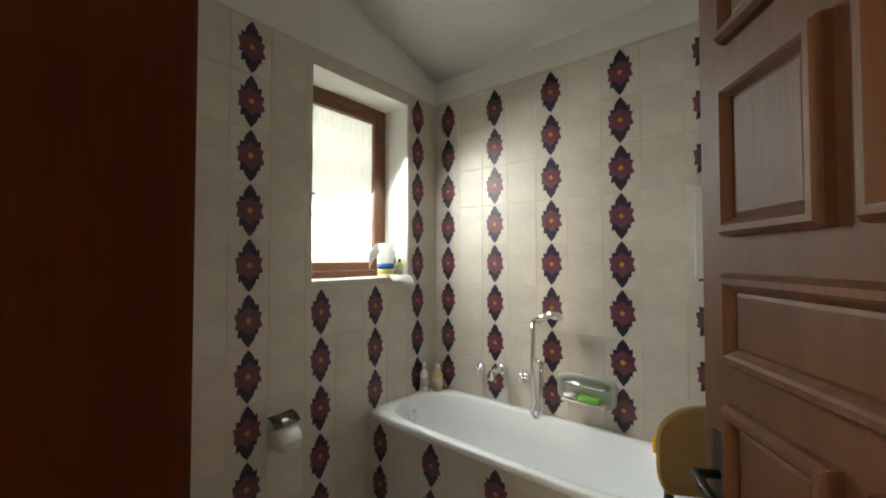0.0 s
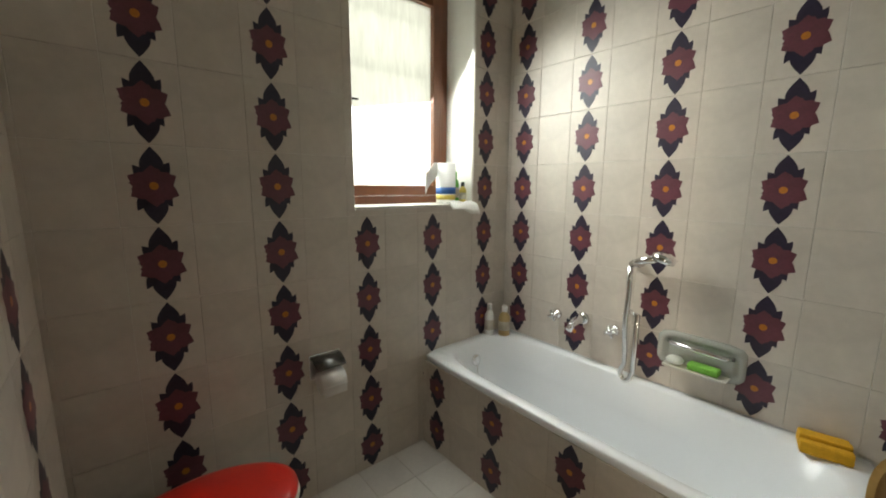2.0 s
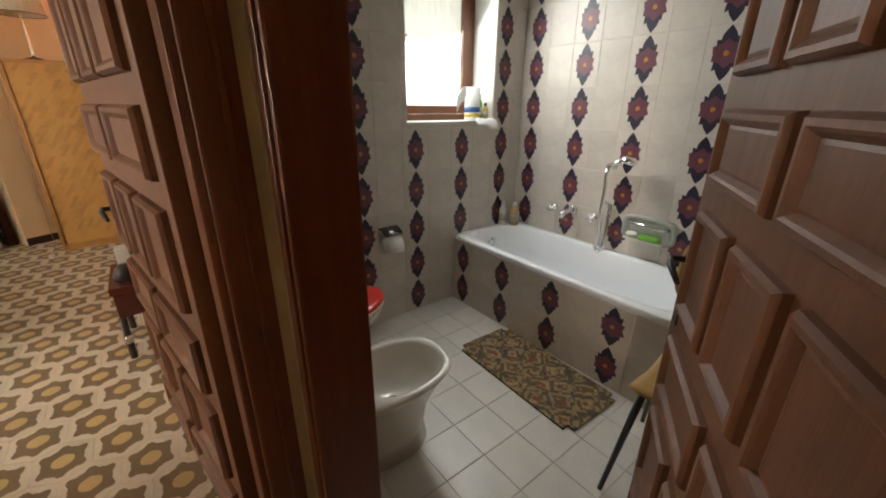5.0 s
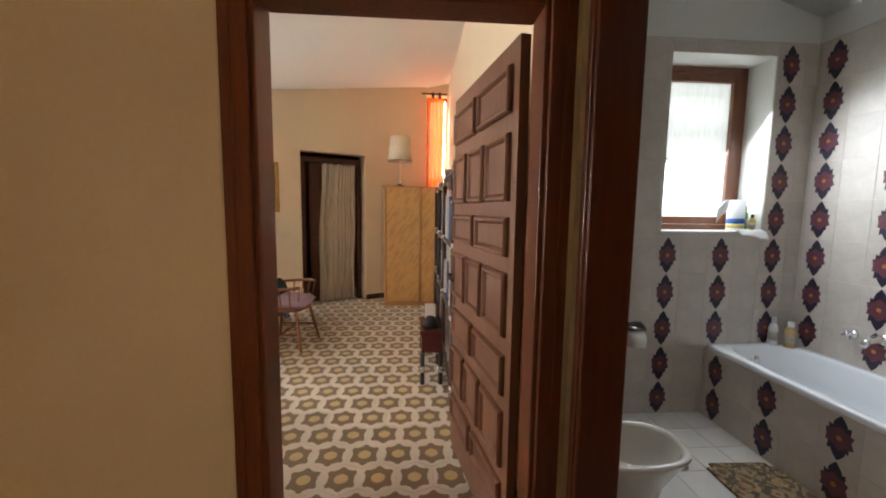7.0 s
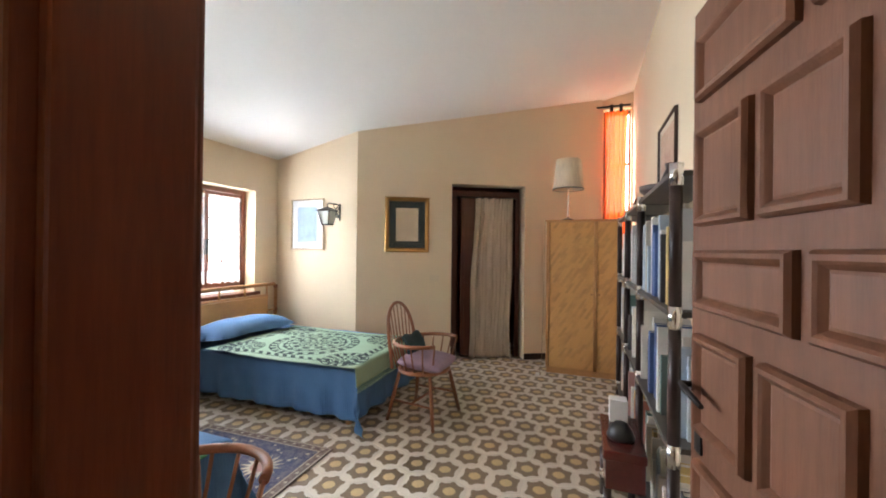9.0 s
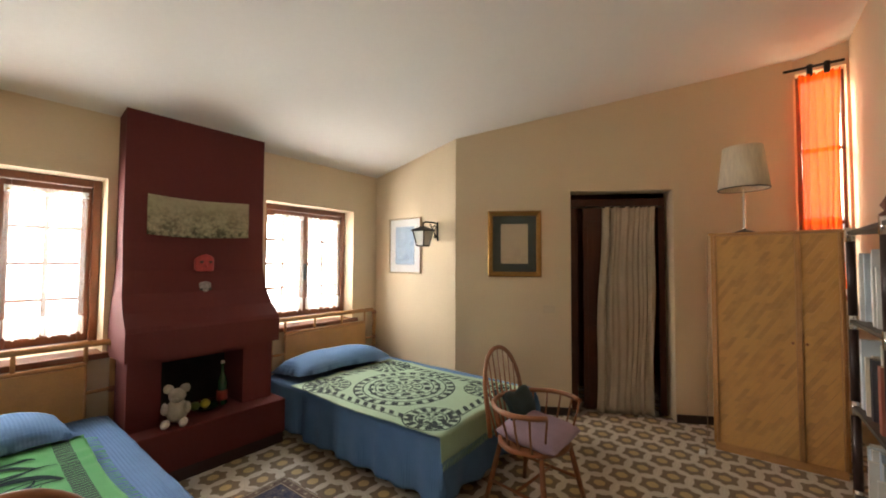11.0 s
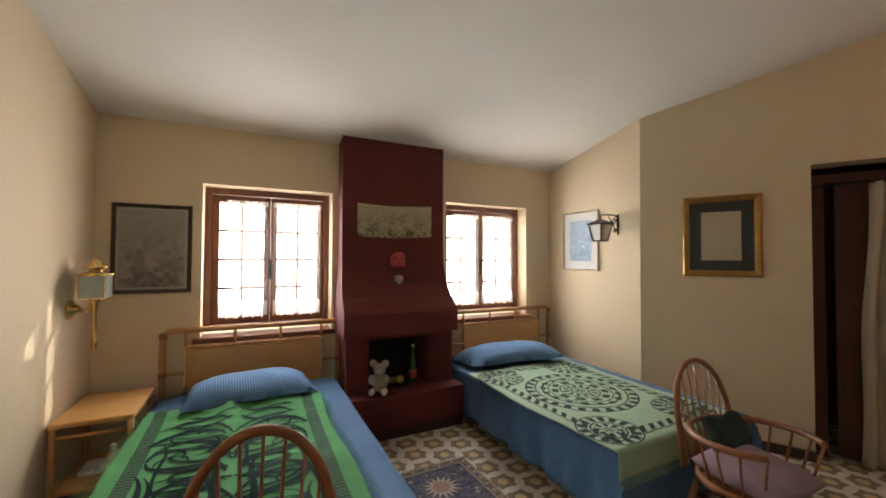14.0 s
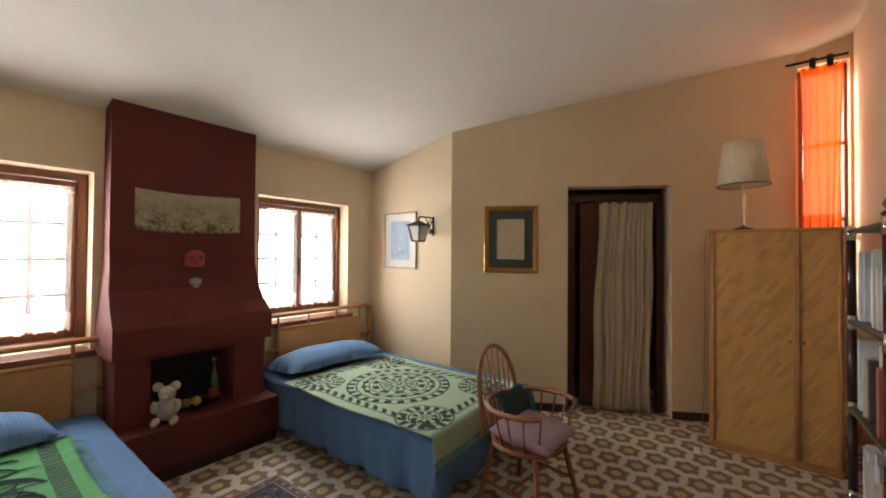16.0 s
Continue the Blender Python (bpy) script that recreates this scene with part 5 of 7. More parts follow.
w = thing("plush_toy", bm, PLUSH, "small grey and cream plush animal sitting on the hearth", "plush toy")
w.matrix_world = pose(-1.775, -3.32, 0.352, 0, 0, -28) @ Matrix.Scale(0.88, 4)
GREEN_GLASS = material("dark_green_bottle_glass", (0.02, 0.08, 0.03), 0.12, vary=0.1, bump=0.0, coat=0.5)
ob = holder("glass_bottle", pose(-2.13, -3.47, 0.351), "dark green glass bottle with a red label on the hearth", "bottle")
part("body", lathed([(0.034, 0), (0.037, 0.006), (0.037, 0.17), (0.026, 0.21), (0.014, 0.24), (0.013, 0.30), (0.016, 0.302), (0.016, 0.315), (0.012, 0.316)], (0, 0, 0), 20), GREEN_GLASS, ob)
part("sticker", lathed([(0.0374, 0.035), (0.0374, 0.11)], (0, 0, 0), 20), material("red_paper_label", (0.35, 0.05, 0.03), 0.7, vary=0.2, scale=30), ob, "red paper label")
part("stopper", lathed([(0.014, 0.316), (0.014, 0.335), (0.010, 0.337)], (0, 0, 0), 14), PLASTIC_WHITE, ob)
thing("shallow_dish", lathed([(0.03, 0.0), (0.06, 0.008), (0.095, 0.03), (0.10, 0.034), (0.092, 0.034), (0.05, 0.013), (0.0, 0.011)], (-2.00, -3.43, 0.352), 24), GREEN_GLASS, "dark shallow dish on the hearth", "dish")
thing("yellow_lemon", lathed([(0.0, 0), (0.012, 0.004), (0.030, 0.02), (0.034, 0.035), (0.028, 0.052), (0.010, 0.066), (0.0, 0.068)], (-1.995, -3.43, 0.366), 18), material("lemon_peel", (0.50, 0.40, 0.04), 0.5, vary=0.15, scale=50, bump=0.1), "yellow lemon lying in the dish", "lemon")
thing("green_apple", lathed([(0.0, 0.004), (0.014, 0.0), (0.032, 0.02), (0.034, 0.036), (0.022, 0.054), (0.0, 0.050)], (-1.93, -3.44, 0.366), 18), material("apple_skin", (0.16, 0.20, 0.05), 0.4, vary=0.2, scale=30), "small green apple lying in the dish", "apple")


# ---- pictures ----
def engraving(name, paper, ink, scale, amount, sky_share=0.45, tall=0.6, seed=0.0):
    """A print: paper with soft dark drawing, denser towards the bottom of the sheet."""
    m = material(name, paper, 0.85, vary=0.06, scale=5, fine=90, bump=0.0)
    t = m.node_tree
    n, k = t.nodes, t.links.new
    tc, mp, a, b = n.new("ShaderNodeTexCoord"), n.new("ShaderNodeMapping"), n.new("ShaderNodeTexNoise"), n.new("ShaderNodeTexNoise")
    mp.inputs["Location"].default_value = (seed, seed, seed)
    k(tc.outputs["Object"], mp.inputs["Vector"])
    for tex, sc in ((a, scale), (b, scale * 3.4)):
        tex.inputs["Scale"].default_value, tex.inputs["Detail"].default_value = sc, 6
        k(mp.outputs["Vector"], tex.inputs["Vector"])
    sep = n.new("ShaderNodeSeparateXYZ")
    k(tc.outputs["Object"], sep.inputs[0])
    fall = n.new("ShaderNodeMapRange")
    fall.inputs["From Min"].default_value, fall.inputs["From Max"].default_value = -tall / 2, tall * (sky_share - 0.1)
    fall.inputs["To Min"].default_value, fall.inputs["To Max"].default_value = 1.0, 0.15
    k(sep.outputs[2], fall.inputs["Value"])
    mul = n.new("ShaderNodeMath")
    mul.operation = 'MULTIPLY'
    k(a.outputs["Fac"], mul.inputs[0])
    k(b.outputs["Fac"], mul.inputs[1])
    up = n.new("ShaderNodeMapRange")
    up.inputs["From Min"].default_value, up.inputs["From Max"].default_value = 0.16, 0.34
    k(mul.outputs[0], up.inputs["Value"])
    both = n.new("ShaderNodeMath")
    both.operation = 'MULTIPLY'
    k(up.outputs[0], both.inputs[0])
    k(fall.outputs[0], both.inputs[1])
    strength = n.new("ShaderNodeMath")
    strength.operation = 'MULTIPLY'
    strength.inputs[1].default_value = amount
    k(both.outputs[0], strength.inputs[0])
    mix = n.new("ShaderNodeMix")
    mix.data_type = 'RGBA'
    k(strength.outputs[0], mix.inputs[0])
    k(n["Mix"].outputs[2], mix.inputs[6])
    mix.inputs[7].default_value = (*ink, 1)
    k(mix.outputs[2], n["Principled BSDF"].inputs["Base Color"])
    return m


PIC_GLASS = material("picture_glass", (0.9, 0.9, 0.9), 0.03, bump=0.0, vary=0.0)
b = PIC_GLASS.node_tree.nodes["Principled BSDF"]
b.inputs["Alpha"].default_value = 0.03
b.inputs["Specular IOR Level"].default_value = 0.6


def framed(name, m, w, h, border, mats, label, mat_width=0.0, mat_colour=None, deep=0.022, profile=((0, 0.4), (0.25, 1.0), (0.7, 0.75), (1.0, 0.35)), glazed=True):
    """A framed picture in its own space: x across, z up, the face towards -y, centred; mats: (frame, sheet)."""
    ob = holder(name, m, label, "picture")
    for side in range(4):
        bm = bmesh.new()
        hw, hh = w / 2, h / 2
        ends = [((-hw, -hh), (hw, -hh)), ((hw, -hh), (hw, hh)), ((hw, hh), (-hw, hh)), ((-hw, hh), (-hw, -hh))][side]
        loops = []
        for q, (px, pz) in enumerate(ends):
            sx, sz = (1 if px < 0 else -1), (1 if pz < 0 else -1)
            ring = [(px, 0.0, pz)] + [(px + sx * border * s, -deep * d, pz + sz * border * s) for s, d in profile] + [(px + sx * border, 0.0, pz + sz * border)]
            loops.append(ring)
        loft(bm, loops, smooth=False)
        part("frame_bar", bm, mats[0], ob)
    iw, ih = w / 2 - border, h / 2 - border
    part("backing", boxed(-iw, iw, -0.005, -0.002, -ih, ih), mat_colour or mats[1], ob)
    part("print", boxed(-iw + mat_width, iw - mat_width, -0.0075, -0.0055, -ih + mat_width, ih - mat_width), mats[1], ob)
    if glazed:
        part("glazing", boxed(-iw, iw, -0.0105, -0.0095, -ih, ih), PIC_GLASS, ob).visible_shadow = False
    return ob


DARK_FRAME = material("dark_brown_frame", (0.045, 0.022, 0.014), 0.4, vary=0.3, scale=20, bump=0.03)
GOLD = material("worn_gold_leaf", (0.34, 0.19, 0.055), 0.38, 0.8, vary=0.35, scale=25, bump=0.06)
PALE_FRAME = material("pale_wood_frame", (0.50, 0.38, 0.24), 0.5, vary=0.15, scale=20)
framed("engraving_picture", pose(-0.147, SY + 0.002, 1.528, 0, 0, 180), 0.49, 0.66, 0.028, (DARK_FRAME, engraving("grey_engraving", (0.34, 0.31, 0.27), (0.05, 0.045, 0.04), 7, 0.85, 0.5, 0.6, 2.0)), "large grey engraving in a thin dark wooden frame", 0.018, material("grey_mount", (0.40, 0.37, 0.32), 0.9))
framed("window_watercolour", pose(LX + 0.002, -3.235, 1.66, 0, 0, 90), 0.49, 0.63, 0.016, (PALE_FRAME, engraving("blue_watercolour", (0.36, 0.47, 0.60), (0.10, 0.17, 0.30), 5, 0.7, 0.6, 0.5, 5.0)), "pale framed blue watercolour behind glass", 0.085, material("white_mount", (0.72, 0.72, 0.70), 0.9))
ob = framed("gold_framed_drawing", SLANT @ pose(0.592, -0.002, 1.661), 0.53, 0.66, 0.050, (GOLD, engraving("cream_drawing", (0.62, 0.52, 0.36), (0.22, 0.14, 0.08), 9, 0.25, 0.7, 0.4, 9.0)), "faint cream drawing with a dark green mount in a gold frame", 0.082, material("dark_green_mount", (0.022, 0.035, 0.030), 0.9))

# printed panorama on the hood, slightly curled, no frame
bm = bmesh.new()
sheet(bm, 40, 14, lambda u, v: (0.355 - 0.71 * u, 0.004 + 0.006 * math.sin(3 * u) * v + 0.008 * abs(u - 0.5) * (1 - v), -0.145 + 0.29 * v - 0.012 * math.sin(4 * u)), 0.001)
w = thing("panorama_print", bm, engraving("sepia_panorama", (0.40, 0.36, 0.24), (0.05, 0.045, 0.025), 11, 1.0, 0.42, 0.29, 4.0), "sepia panorama print of a town pinned to the red hood", "print")
w.location = (-1.985, -3.549, 1.805)
# poster of gabled houses
GABLE = engraving("grey_sky_print", (0.13, 0.16, 0.15), (0.05, 0.055, 0.055), 5, 0.8, 1.0, 1.4, 1.0)
ob = holder("town_poster", pose(EX - 0.002, -2.26, 1.66, 0, 0, -90), "unframed poster of painted gabled houses under a grey sky", "poster")
part("sheet", boxed(-0.52, 0.28, -0.006, -0.001, -0.51, 0.49), GABLE, ob)
BRICK_PRINT = engraving("brick_print", (0.42, 0.15, 0.075), (0.30, 0.24, 0.17), 12, 0.9, 1.0, 1.4, 3.0)
CREAM_PRINT = engraving("cream_print", (0.52, 0.42, 0.24), (0.30, 0.20, 0.12), 14, 0.7, 1.0, 1.4, 6.0)
PLUM_PRINT = engraving("plum_print", (0.15, 0.085, 0.085), (0.06, 0.04, 0.045), 14, 0.7, 1.0, 1.4, 6.0)
STREET_PRINT = engraving("street_print", (0.30, 0.28, 0.25), (0.18, 0.16, 0.14), 10, 0.6, 1.0, 1.4, 8.0)
BLUE_PRINT = engraving("blue_print", (0.24, 0.30, 0.36), (0.14, 0.16, 0.20), 14, 0.5, 1.0, 1.4, 2.0)
def flat_shape(pts, y, mat, name):
    bm = bmesh.new()
    prism(bm, pts, 'y', y, y - 0.0008)
    return part(name, bm, mat, ob)
def house(cx, half, foot, apex, depth):
    """A stepped gable with a pale field, a dial and rows of windows."""
    steps, n = [], 7
    for q in range(n):
        f = q / n
        steps += [(half * (1 - f) * 1.08, foot + (apex - foot) * f), (half * (1 - f) * 1.08, foot + (apex - foot) * (f + 0.75 / n))]
    outline = [(cx + a, b) for a, b in steps] + [(cx, apex + 0.05)] + [(cx - a, b) for a, b in reversed(steps)]
    flat_shape(outline, -0.0062 - depth, PLUM_PRINT, "gable_print")
    flat_shape([(cx - half * 0.78, foot), (cx + half * 0.78, foot), (cx, apex - 0.13)], -0.0074 - depth, CREAM_PRINT, "gable_print")
    for q in range(3):
        for p in range(-2 + q // 2, 3 - q // 2):
            x, z = cx + p * half * 0.22, foot + 0.07 + q * 0.05
            flat_shape([(x - 0.008, z), (x + 0.008, z), (x + 0.008, z + 0.026), (x - 0.008, z + 0.026)], -0.0086 - depth, PLUM_PRINT, "window_print")
    flat_shape([(cx - 0.04, foot - 0.09), (cx + 0.04, foot - 0.09), (cx + 0.04, foot + 0.05), (cx - 0.04, foot + 0.05)], -0.0098 - depth, BLUE_PRINT, "panel_print")
    flat_shape([(cx + 0.032 * math.cos(k * math.pi / 8), foot - 0.02 + 0.040 * math.sin(k * math.pi / 8)) for k in range(16)], -0.0110 - depth, BRICK_PRINT, "dial_print")
    flat_shape([(cx + 0.020 * math.cos(k * math.pi / 8), foot - 0.02 + 0.026 * math.sin(k * math.pi / 8)) for k in range(16)], -0.0120 - depth, CREAM_PRINT, "dial_print")
flat_shape([(-0.52, -0.44), (0.28, -0.44), (0.28, -0.14), (-0.52, -0.12)], -0.0062, BRICK_PRINT, "facade_print")
flat_shape([(-0.52, -0.51), (0.28, -0.51), (0.28, -0.44), (-0.52, -0.43)], -0.0062, STREET_PRINT, "street_print")
house(0.115, 0.135, -0.165, 0.21, 0.0012)
house(-0.19, 0.15, -0.15, 0.27, 0.0012)
for i in range(9):
    for j in range(2):
        x, z = -0.50 + i * 0.088, -0.245 - j * 0.115
        flat_shape([(x, z - 0.055), (x + 0.036, z - 0.055), (x + 0.036, z), (x, z)], -0.0098, (PLUM_PRINT, BLUE_PRINT, DARK_FRAME)[(i + j) % 3], "window_print")

RIBBON = material("dark_ribbon", (0.03, 0.006, 0.006), 0.8)
# two carnival masks with ribbons, kept as plain shapes
def mask(name, z, mat, label, ribbon=False):
    ob = holder(name, pose(-2.0, -3.545, z), label, "mask")
    bm = bmesh.new()
    def f(u, v):
        a, b = 2 * u - 1, 2 * v - 1
        k = math.sqrt(max(0, 1 - a * a))
        return (a * 0.068, 0.012 + 0.040 * k * (1 - 0.3 * b * b), b * (0.035 + 0.03 * k) - 0.015 * abs(a))
    sheet(bm, 20, 14, f, 0.004)
    part("shell", bm, mat, ob)
    for x in (-0.028, 0.028):
        part("eye_hole", lathed([(0.0, 0.0), (0.013, 0.0), (0.013, 0.006), (0.0, 0.006)], (x, 0.048, 0.004), 14, Matrix.Rotation(radians(-90), 3, 'X') @ Matrix.Diagonal((1.3, 0.7, 1.0))), BLACK, ob)
    part("nose", lathed([(0.004, -0.03), (0.011, -0.02), (0.007, 0.0), (0.003, 0.018)], (0, 0.052, -0.012), 10), mat, ob)
    if ribbon:
        for x in (-0.065, 0.075):
            part("ribbon", tubed([(x, 0.018, 0.0), (x * 0.98, 0.012, -0.12), (x * 1.1, 0.045, -0.22), (x * 1.02, 0.10, -0.30), (x * 1.05, 0.22, -0.38)], 0.005, 6), RIBBON, ob)
    return ob


mask("red_mask", 1.46, material("red_papier_mache", (0.34, 0.035, 0.035), 0.5, vary=0.35, scale=30), "small red papier-mache carnival mask on the hood")
mask("white_mask", 1.25, material("black_and_white_mask", (0.26, 0.23, 0.22), 0.5, vary=0.8, scale=35), "small black and white carnival mask with ribbons", True)

# ---- wall lantern and brass sconce ----
ob = holder("wall_lantern", pose(LX, -2.765, 1.80, 0, 0, 90), "black wrought-iron wall lantern with frosted panes", "wall lamp")
part("wall_plate", tubed([(0, -0.004, -0.10), (0, -0.006, 0.0), (0, -0.004, 0.10)], 0.009, 8), IRON, ob)
part("bracket_arm", tubed([(0, -0.006, 0.075), (0, -0.06, 0.088), (0, -0.20, 0.085), (0, -0.235, 0.075), (0, -0.24, 0.035)], 0.008, 8), IRON, ob)
for cx, cz, r in ((-0.055, 0.030, 0.034), (-0.045, -0.060, 0.026)):
    part("scroll", tubed([(0, cx + r * (1 - i / 26) * math.cos(i * 0.42), cz + r * (1 - i / 26) * math.sin(i * 0.42)) for i in range(20)], 0.005, 6), IRON, ob)
part("brace", tubed([(0, -0.006, -0.07), (0, -0.05, -0.03), (0, -0.13, 0.07)], 0.006, 6), IRON, ob)
lx = -0.24
bm = bmesh.new()
loft(bm, [[(s * a, lx + t * a, z) for s, t in ((-1, -1), (1, -1), (1, 1), (-1, 1))] for a, z in ((0.088, -0.012), (0.092, -0.006), (0.05, 0.018), (0.012, 0.040))], smooth=False)
part("roof", bm, IRON, ob)
MILK = material("milky_glass", (0.66, 0.68, 0.64), 0.25, vary=0.05, bump=0.0)
bm = bmesh.new()
loft(bm, [[(s * a, lx + t * a, z) for s, t in ((-1, -1), (1, -1), (1, 1), (-1, 1))] for a, z in ((0.041, -0.155), (0.070, -0.014))], smooth=False)
part("glazing", bm, MILK, ob, "frosted lantern glass")
for s, t in ((-1, -1), (1, -1), (1, 1), (-1, 1)):
    part("corner_bar", tubed([(s * 0.044, lx + t * 0.044, -0.165), (s * 0.074, lx + t * 0.074, -0.008)], 0.006, 6), IRON, ob)
part("base", boxed(-0.047, 0.047, lx - 0.047, lx + 0.047, -0.168, -0.156, bevel=0.003), IRON, ob)

LAMP_GLASS = material("bevelled_lamp_glass", (0.36, 0.42, 0.42), 0.06, vary=0.25, scale=14, bump=0.0, coat=0.6)
ob = holder("brass_sconce", pose(EX, -3.33, 1.165, 0, 0, -90) @ Matrix.Scale(1.12, 4), "polished brass carriage lamp on a wall bracket", "wall lamp")
part("rosette", lathed([(0.0, 0.0), (0.055, 0.0), (0.05, 0.012), (0.03, 0.024), (0.016, 0.045), (0, 0.05)], (0, 0, -0.02), 20, Matrix.Rotation(radians(90), 3, 'X')), BRASS, ob)
part("arm", tubed([(0, -0.04, -0.02), (0, -0.07, -0.035), (0, -0.105, 0.0)], 0.010, 10), BRASS, ob)
part("stem", lathed([(0.0, -0.27), (0.012, -0.265), (0.010, -0.245), (0.016, -0.235), (0.009, -0.22), (0.009, -0.06), (0.016, -0.05), (0.012, -0.03), (0.024, 0.0), (0.03, 0.012)], (0, -0.11, 0.02), 16), BRASS, ob)
part("lamp_box", boxed(-0.064, 0.064, -0.174, -0.046, 0.034, 0.042), BRASS, ob)
for x in (-0.062, 0.056):
    for y in (-0.172, -0.054):
        part("corner_bar", boxed(x, x + 0.006, y, y + 0.006, 0.042, 0.165), BRASS, ob)
part("glazing", boxed(-0.058, 0.058, -0.168, -0.052, 0.042, 0.163), LAMP_GLASS, ob, "pale bevelled lamp glass")
part("cap", lathed([(0.086, 0.165), (0.083, 0.174), (0.03, 0.185), (0.03, 0.20), (0.060, 0.205), (0.05, 0.222), (0.020, 0.235), (0.024, 0.246), (0.012, 0.262), (0.0, 0.266)], (0, -0.11, 0), 22), BRASS, ob)

# ---- nightstand ----
ob = holder("nightstand", pose(0.0, -3.28, 0), "honey rattan nightstand with an open lower shelf", "nightstand")
part("tabletop", boxed(-0.21, 0.165, -0.26, 0.26, 0.525, 0.555, bevel=0.008), CANE, ob)
part("shelf", boxed(-0.19, 0.155, -0.24, 0.24, 0.15, 0.17, bevel=0.004), CANE, ob)
for x in (-0.19, 0.15):
    for y in (-0.24, 0.24):
        part("leg", tubed([(x, y, 0), (x, y, 0.53)], 0.018, 10), RATTAN, ob)
for y in (-0.24, 0.24):
    part("rail", tubed([(-0.19, y, 0.47), (0.15, y, 0.47)], 0.012, 8), RATTAN, ob)
bottle("water_bottle", -0.10, -3.10, 0.17, 0.20, 0.032, PLASTIC_WHITE, PLASTIC_WHITE, "small pale plastic bottle on the nightstand shelf")
thing("folded_paper", boxed(-0.05, 0.09, -3.36, -3.20, 0.17, 0.195, bevel=0.003), PAPER, "small stack of white paper on the nightstand shelf", "paper")


# ---- bentwood armchairs ----
def armchair():
    ob = holder("armchair", Matrix(), "reddish rattan armchair with a spindled hoop back", "armchair", "armchairs at the beds")
    bm = bmesh.new()
    outline = [(0.235 * math.cos(a) * (1.0 if math.sin(a) > 0 else 1.05), 0.225 * math.sin(a)) for a in (k * math.pi / 16 for k in range(32))]
    loft(bm, [[(x * s, y * s, z) for x, y in outline] for s, z in ((0.90, 0.400), (1.0, 0.408), (1.0, 0.428), (0.95, 0.436), (0.5, 0.428))])
    part("seat", bm, RATTAN_RED, ob)
    for x, y in ((-0.17, 0.15), (0.17, 0.15), (-0.16, -0.15), (0.16, -0.15)):
        part("leg", tubed([(x * 1.45, y * 1.5, 0.0), (x * 1.22, y * 1.25, 0.20), (x, y, 0.405)], [0.014, 0.018, 0.015], 10), RATTAN_RED, ob)
    for s in (-1, 1):
        part("stretcher", tubed([(s * 0.215, 0.195, 0.17), (s * 0.205, -0.195, 0.17)], 0.010, 8), RATTAN_RED, ob)
    part("stretcher", tubed([(-0.21, 0.0, 0.17), (0.21, 0.0, 0.17)], 0.010, 8), RATTAN_RED, ob)
    def hoop(t):
        a = math.pi * t
        return Vector((-0.225 * math.cos(a) * (0.9 + 0.1 * math.sin(a)), -0.20 - 0.10 * math.sin(a) ** 0.8 * 1.0, 0.43 + 0.53 * math.sin(a) ** 0.62))
    part("back_hoop", tubed([hoop(i / 28) for i in range(29)], 0.015, 10), RATTAN_RED, ob)
    for i in range(9):
        t = 0.16 + 0.68 * i / 8
        top = hoop(t)
        foot = Vector((-0.165 + 0.33 * i / 8, -0.175 - 0.02 * math.sin(math.pi * i / 8), 0.43))
        part("spindle", tubed([foot, foot.lerp(top, 0.5) + Vector((0, -0.012, 0)), top], [0.008, 0.0065, 0.005], 6), RATTAN_RED, ob)
    arm = [Vector((0.29 * math.sin(a) * (1.0 if abs(a) < 2 else 1.0), 0.02 - 0.27 * math.cos(a), 0.655 - 0.012 * math.cos(a))) for a in (-2.35 + 4.7 * i / 26 for i in range(27))]
    part("arm_rail", tubed(arm, 0.016, 10), RATTAN_RED, ob)
    for i in (0, 2, 4, 6, 8, 18, 20, 22, 24, 26):
        p = arm[i]
        part("arm_spindle", tubed([(p.x * 0.76, p.y * 0.80, 0.43), (p.x * 0.9, p.y * 0.9, 0.55), p], 0.007, 6), RATTAN_RED, ob)
    return ob


chair = armchair()
chair.matrix_world = pose(-2.99, -1.235, 0, 0, 0, -7) @ Matrix.Scale(0.945, 4)
copy_thing(chair, pose(-0.785, -1.115, 0, 0, 0, -13) @ Matrix.Diagonal((1.05, 1.0, 1.09, 1)))
bm = bmesh.new()
def cushion(u, v, side):
    a, b = 2 * u - 1, 2 * v - 1
    puff = (max(0.0, (1 - a ** 4) * (1 - b ** 4))) ** 0.5
    return (a * 0.20, b * 0.19, side * 0.055 * puff + 0.006 * noise.noise(Vector((a * 3, b * 3, 2))))
sheet(bm, 20, 18, lambda u, v: cushion(u, v, 1))
sheet(bm, 20, 18, lambda u, v: cushion(u, v, -1))
bmesh.ops.remove_doubles(bm, verts=bm.verts, dist=0.002)
w = thing("seat_cushion", bm, material("mauve_cotton", (0.34, 0.245, 0.315), 0.92, vary=0.15, scale=14, fine=150, bump=0.15), "mauve square cushion lying on the rattan armchair", "cushion")
w.matrix_world = pose(-2.985, -1.205, 0.459, -4, 0, -2)
bm = bmesh.new()
sheet(bm, 12, 12, lambda u, v: ((u - 0.5) * 0.26, -0.02 + 0.05 * math.sin(3 * v), (v - 0.5) * 0.22 + 0.01 * math.sin(9 * u)), 0.03)
w = thing("dark_pouch", bm, material("dark_teal_cloth", (0.03, 0.055, 0.06), 0.9, vary=0.3, scale=14), "dark teal cloth pouch leaning on the chair back", "pouch")
w.matrix_world = pose(-3.025, -1.365, 0.53, 12, 0, -4)

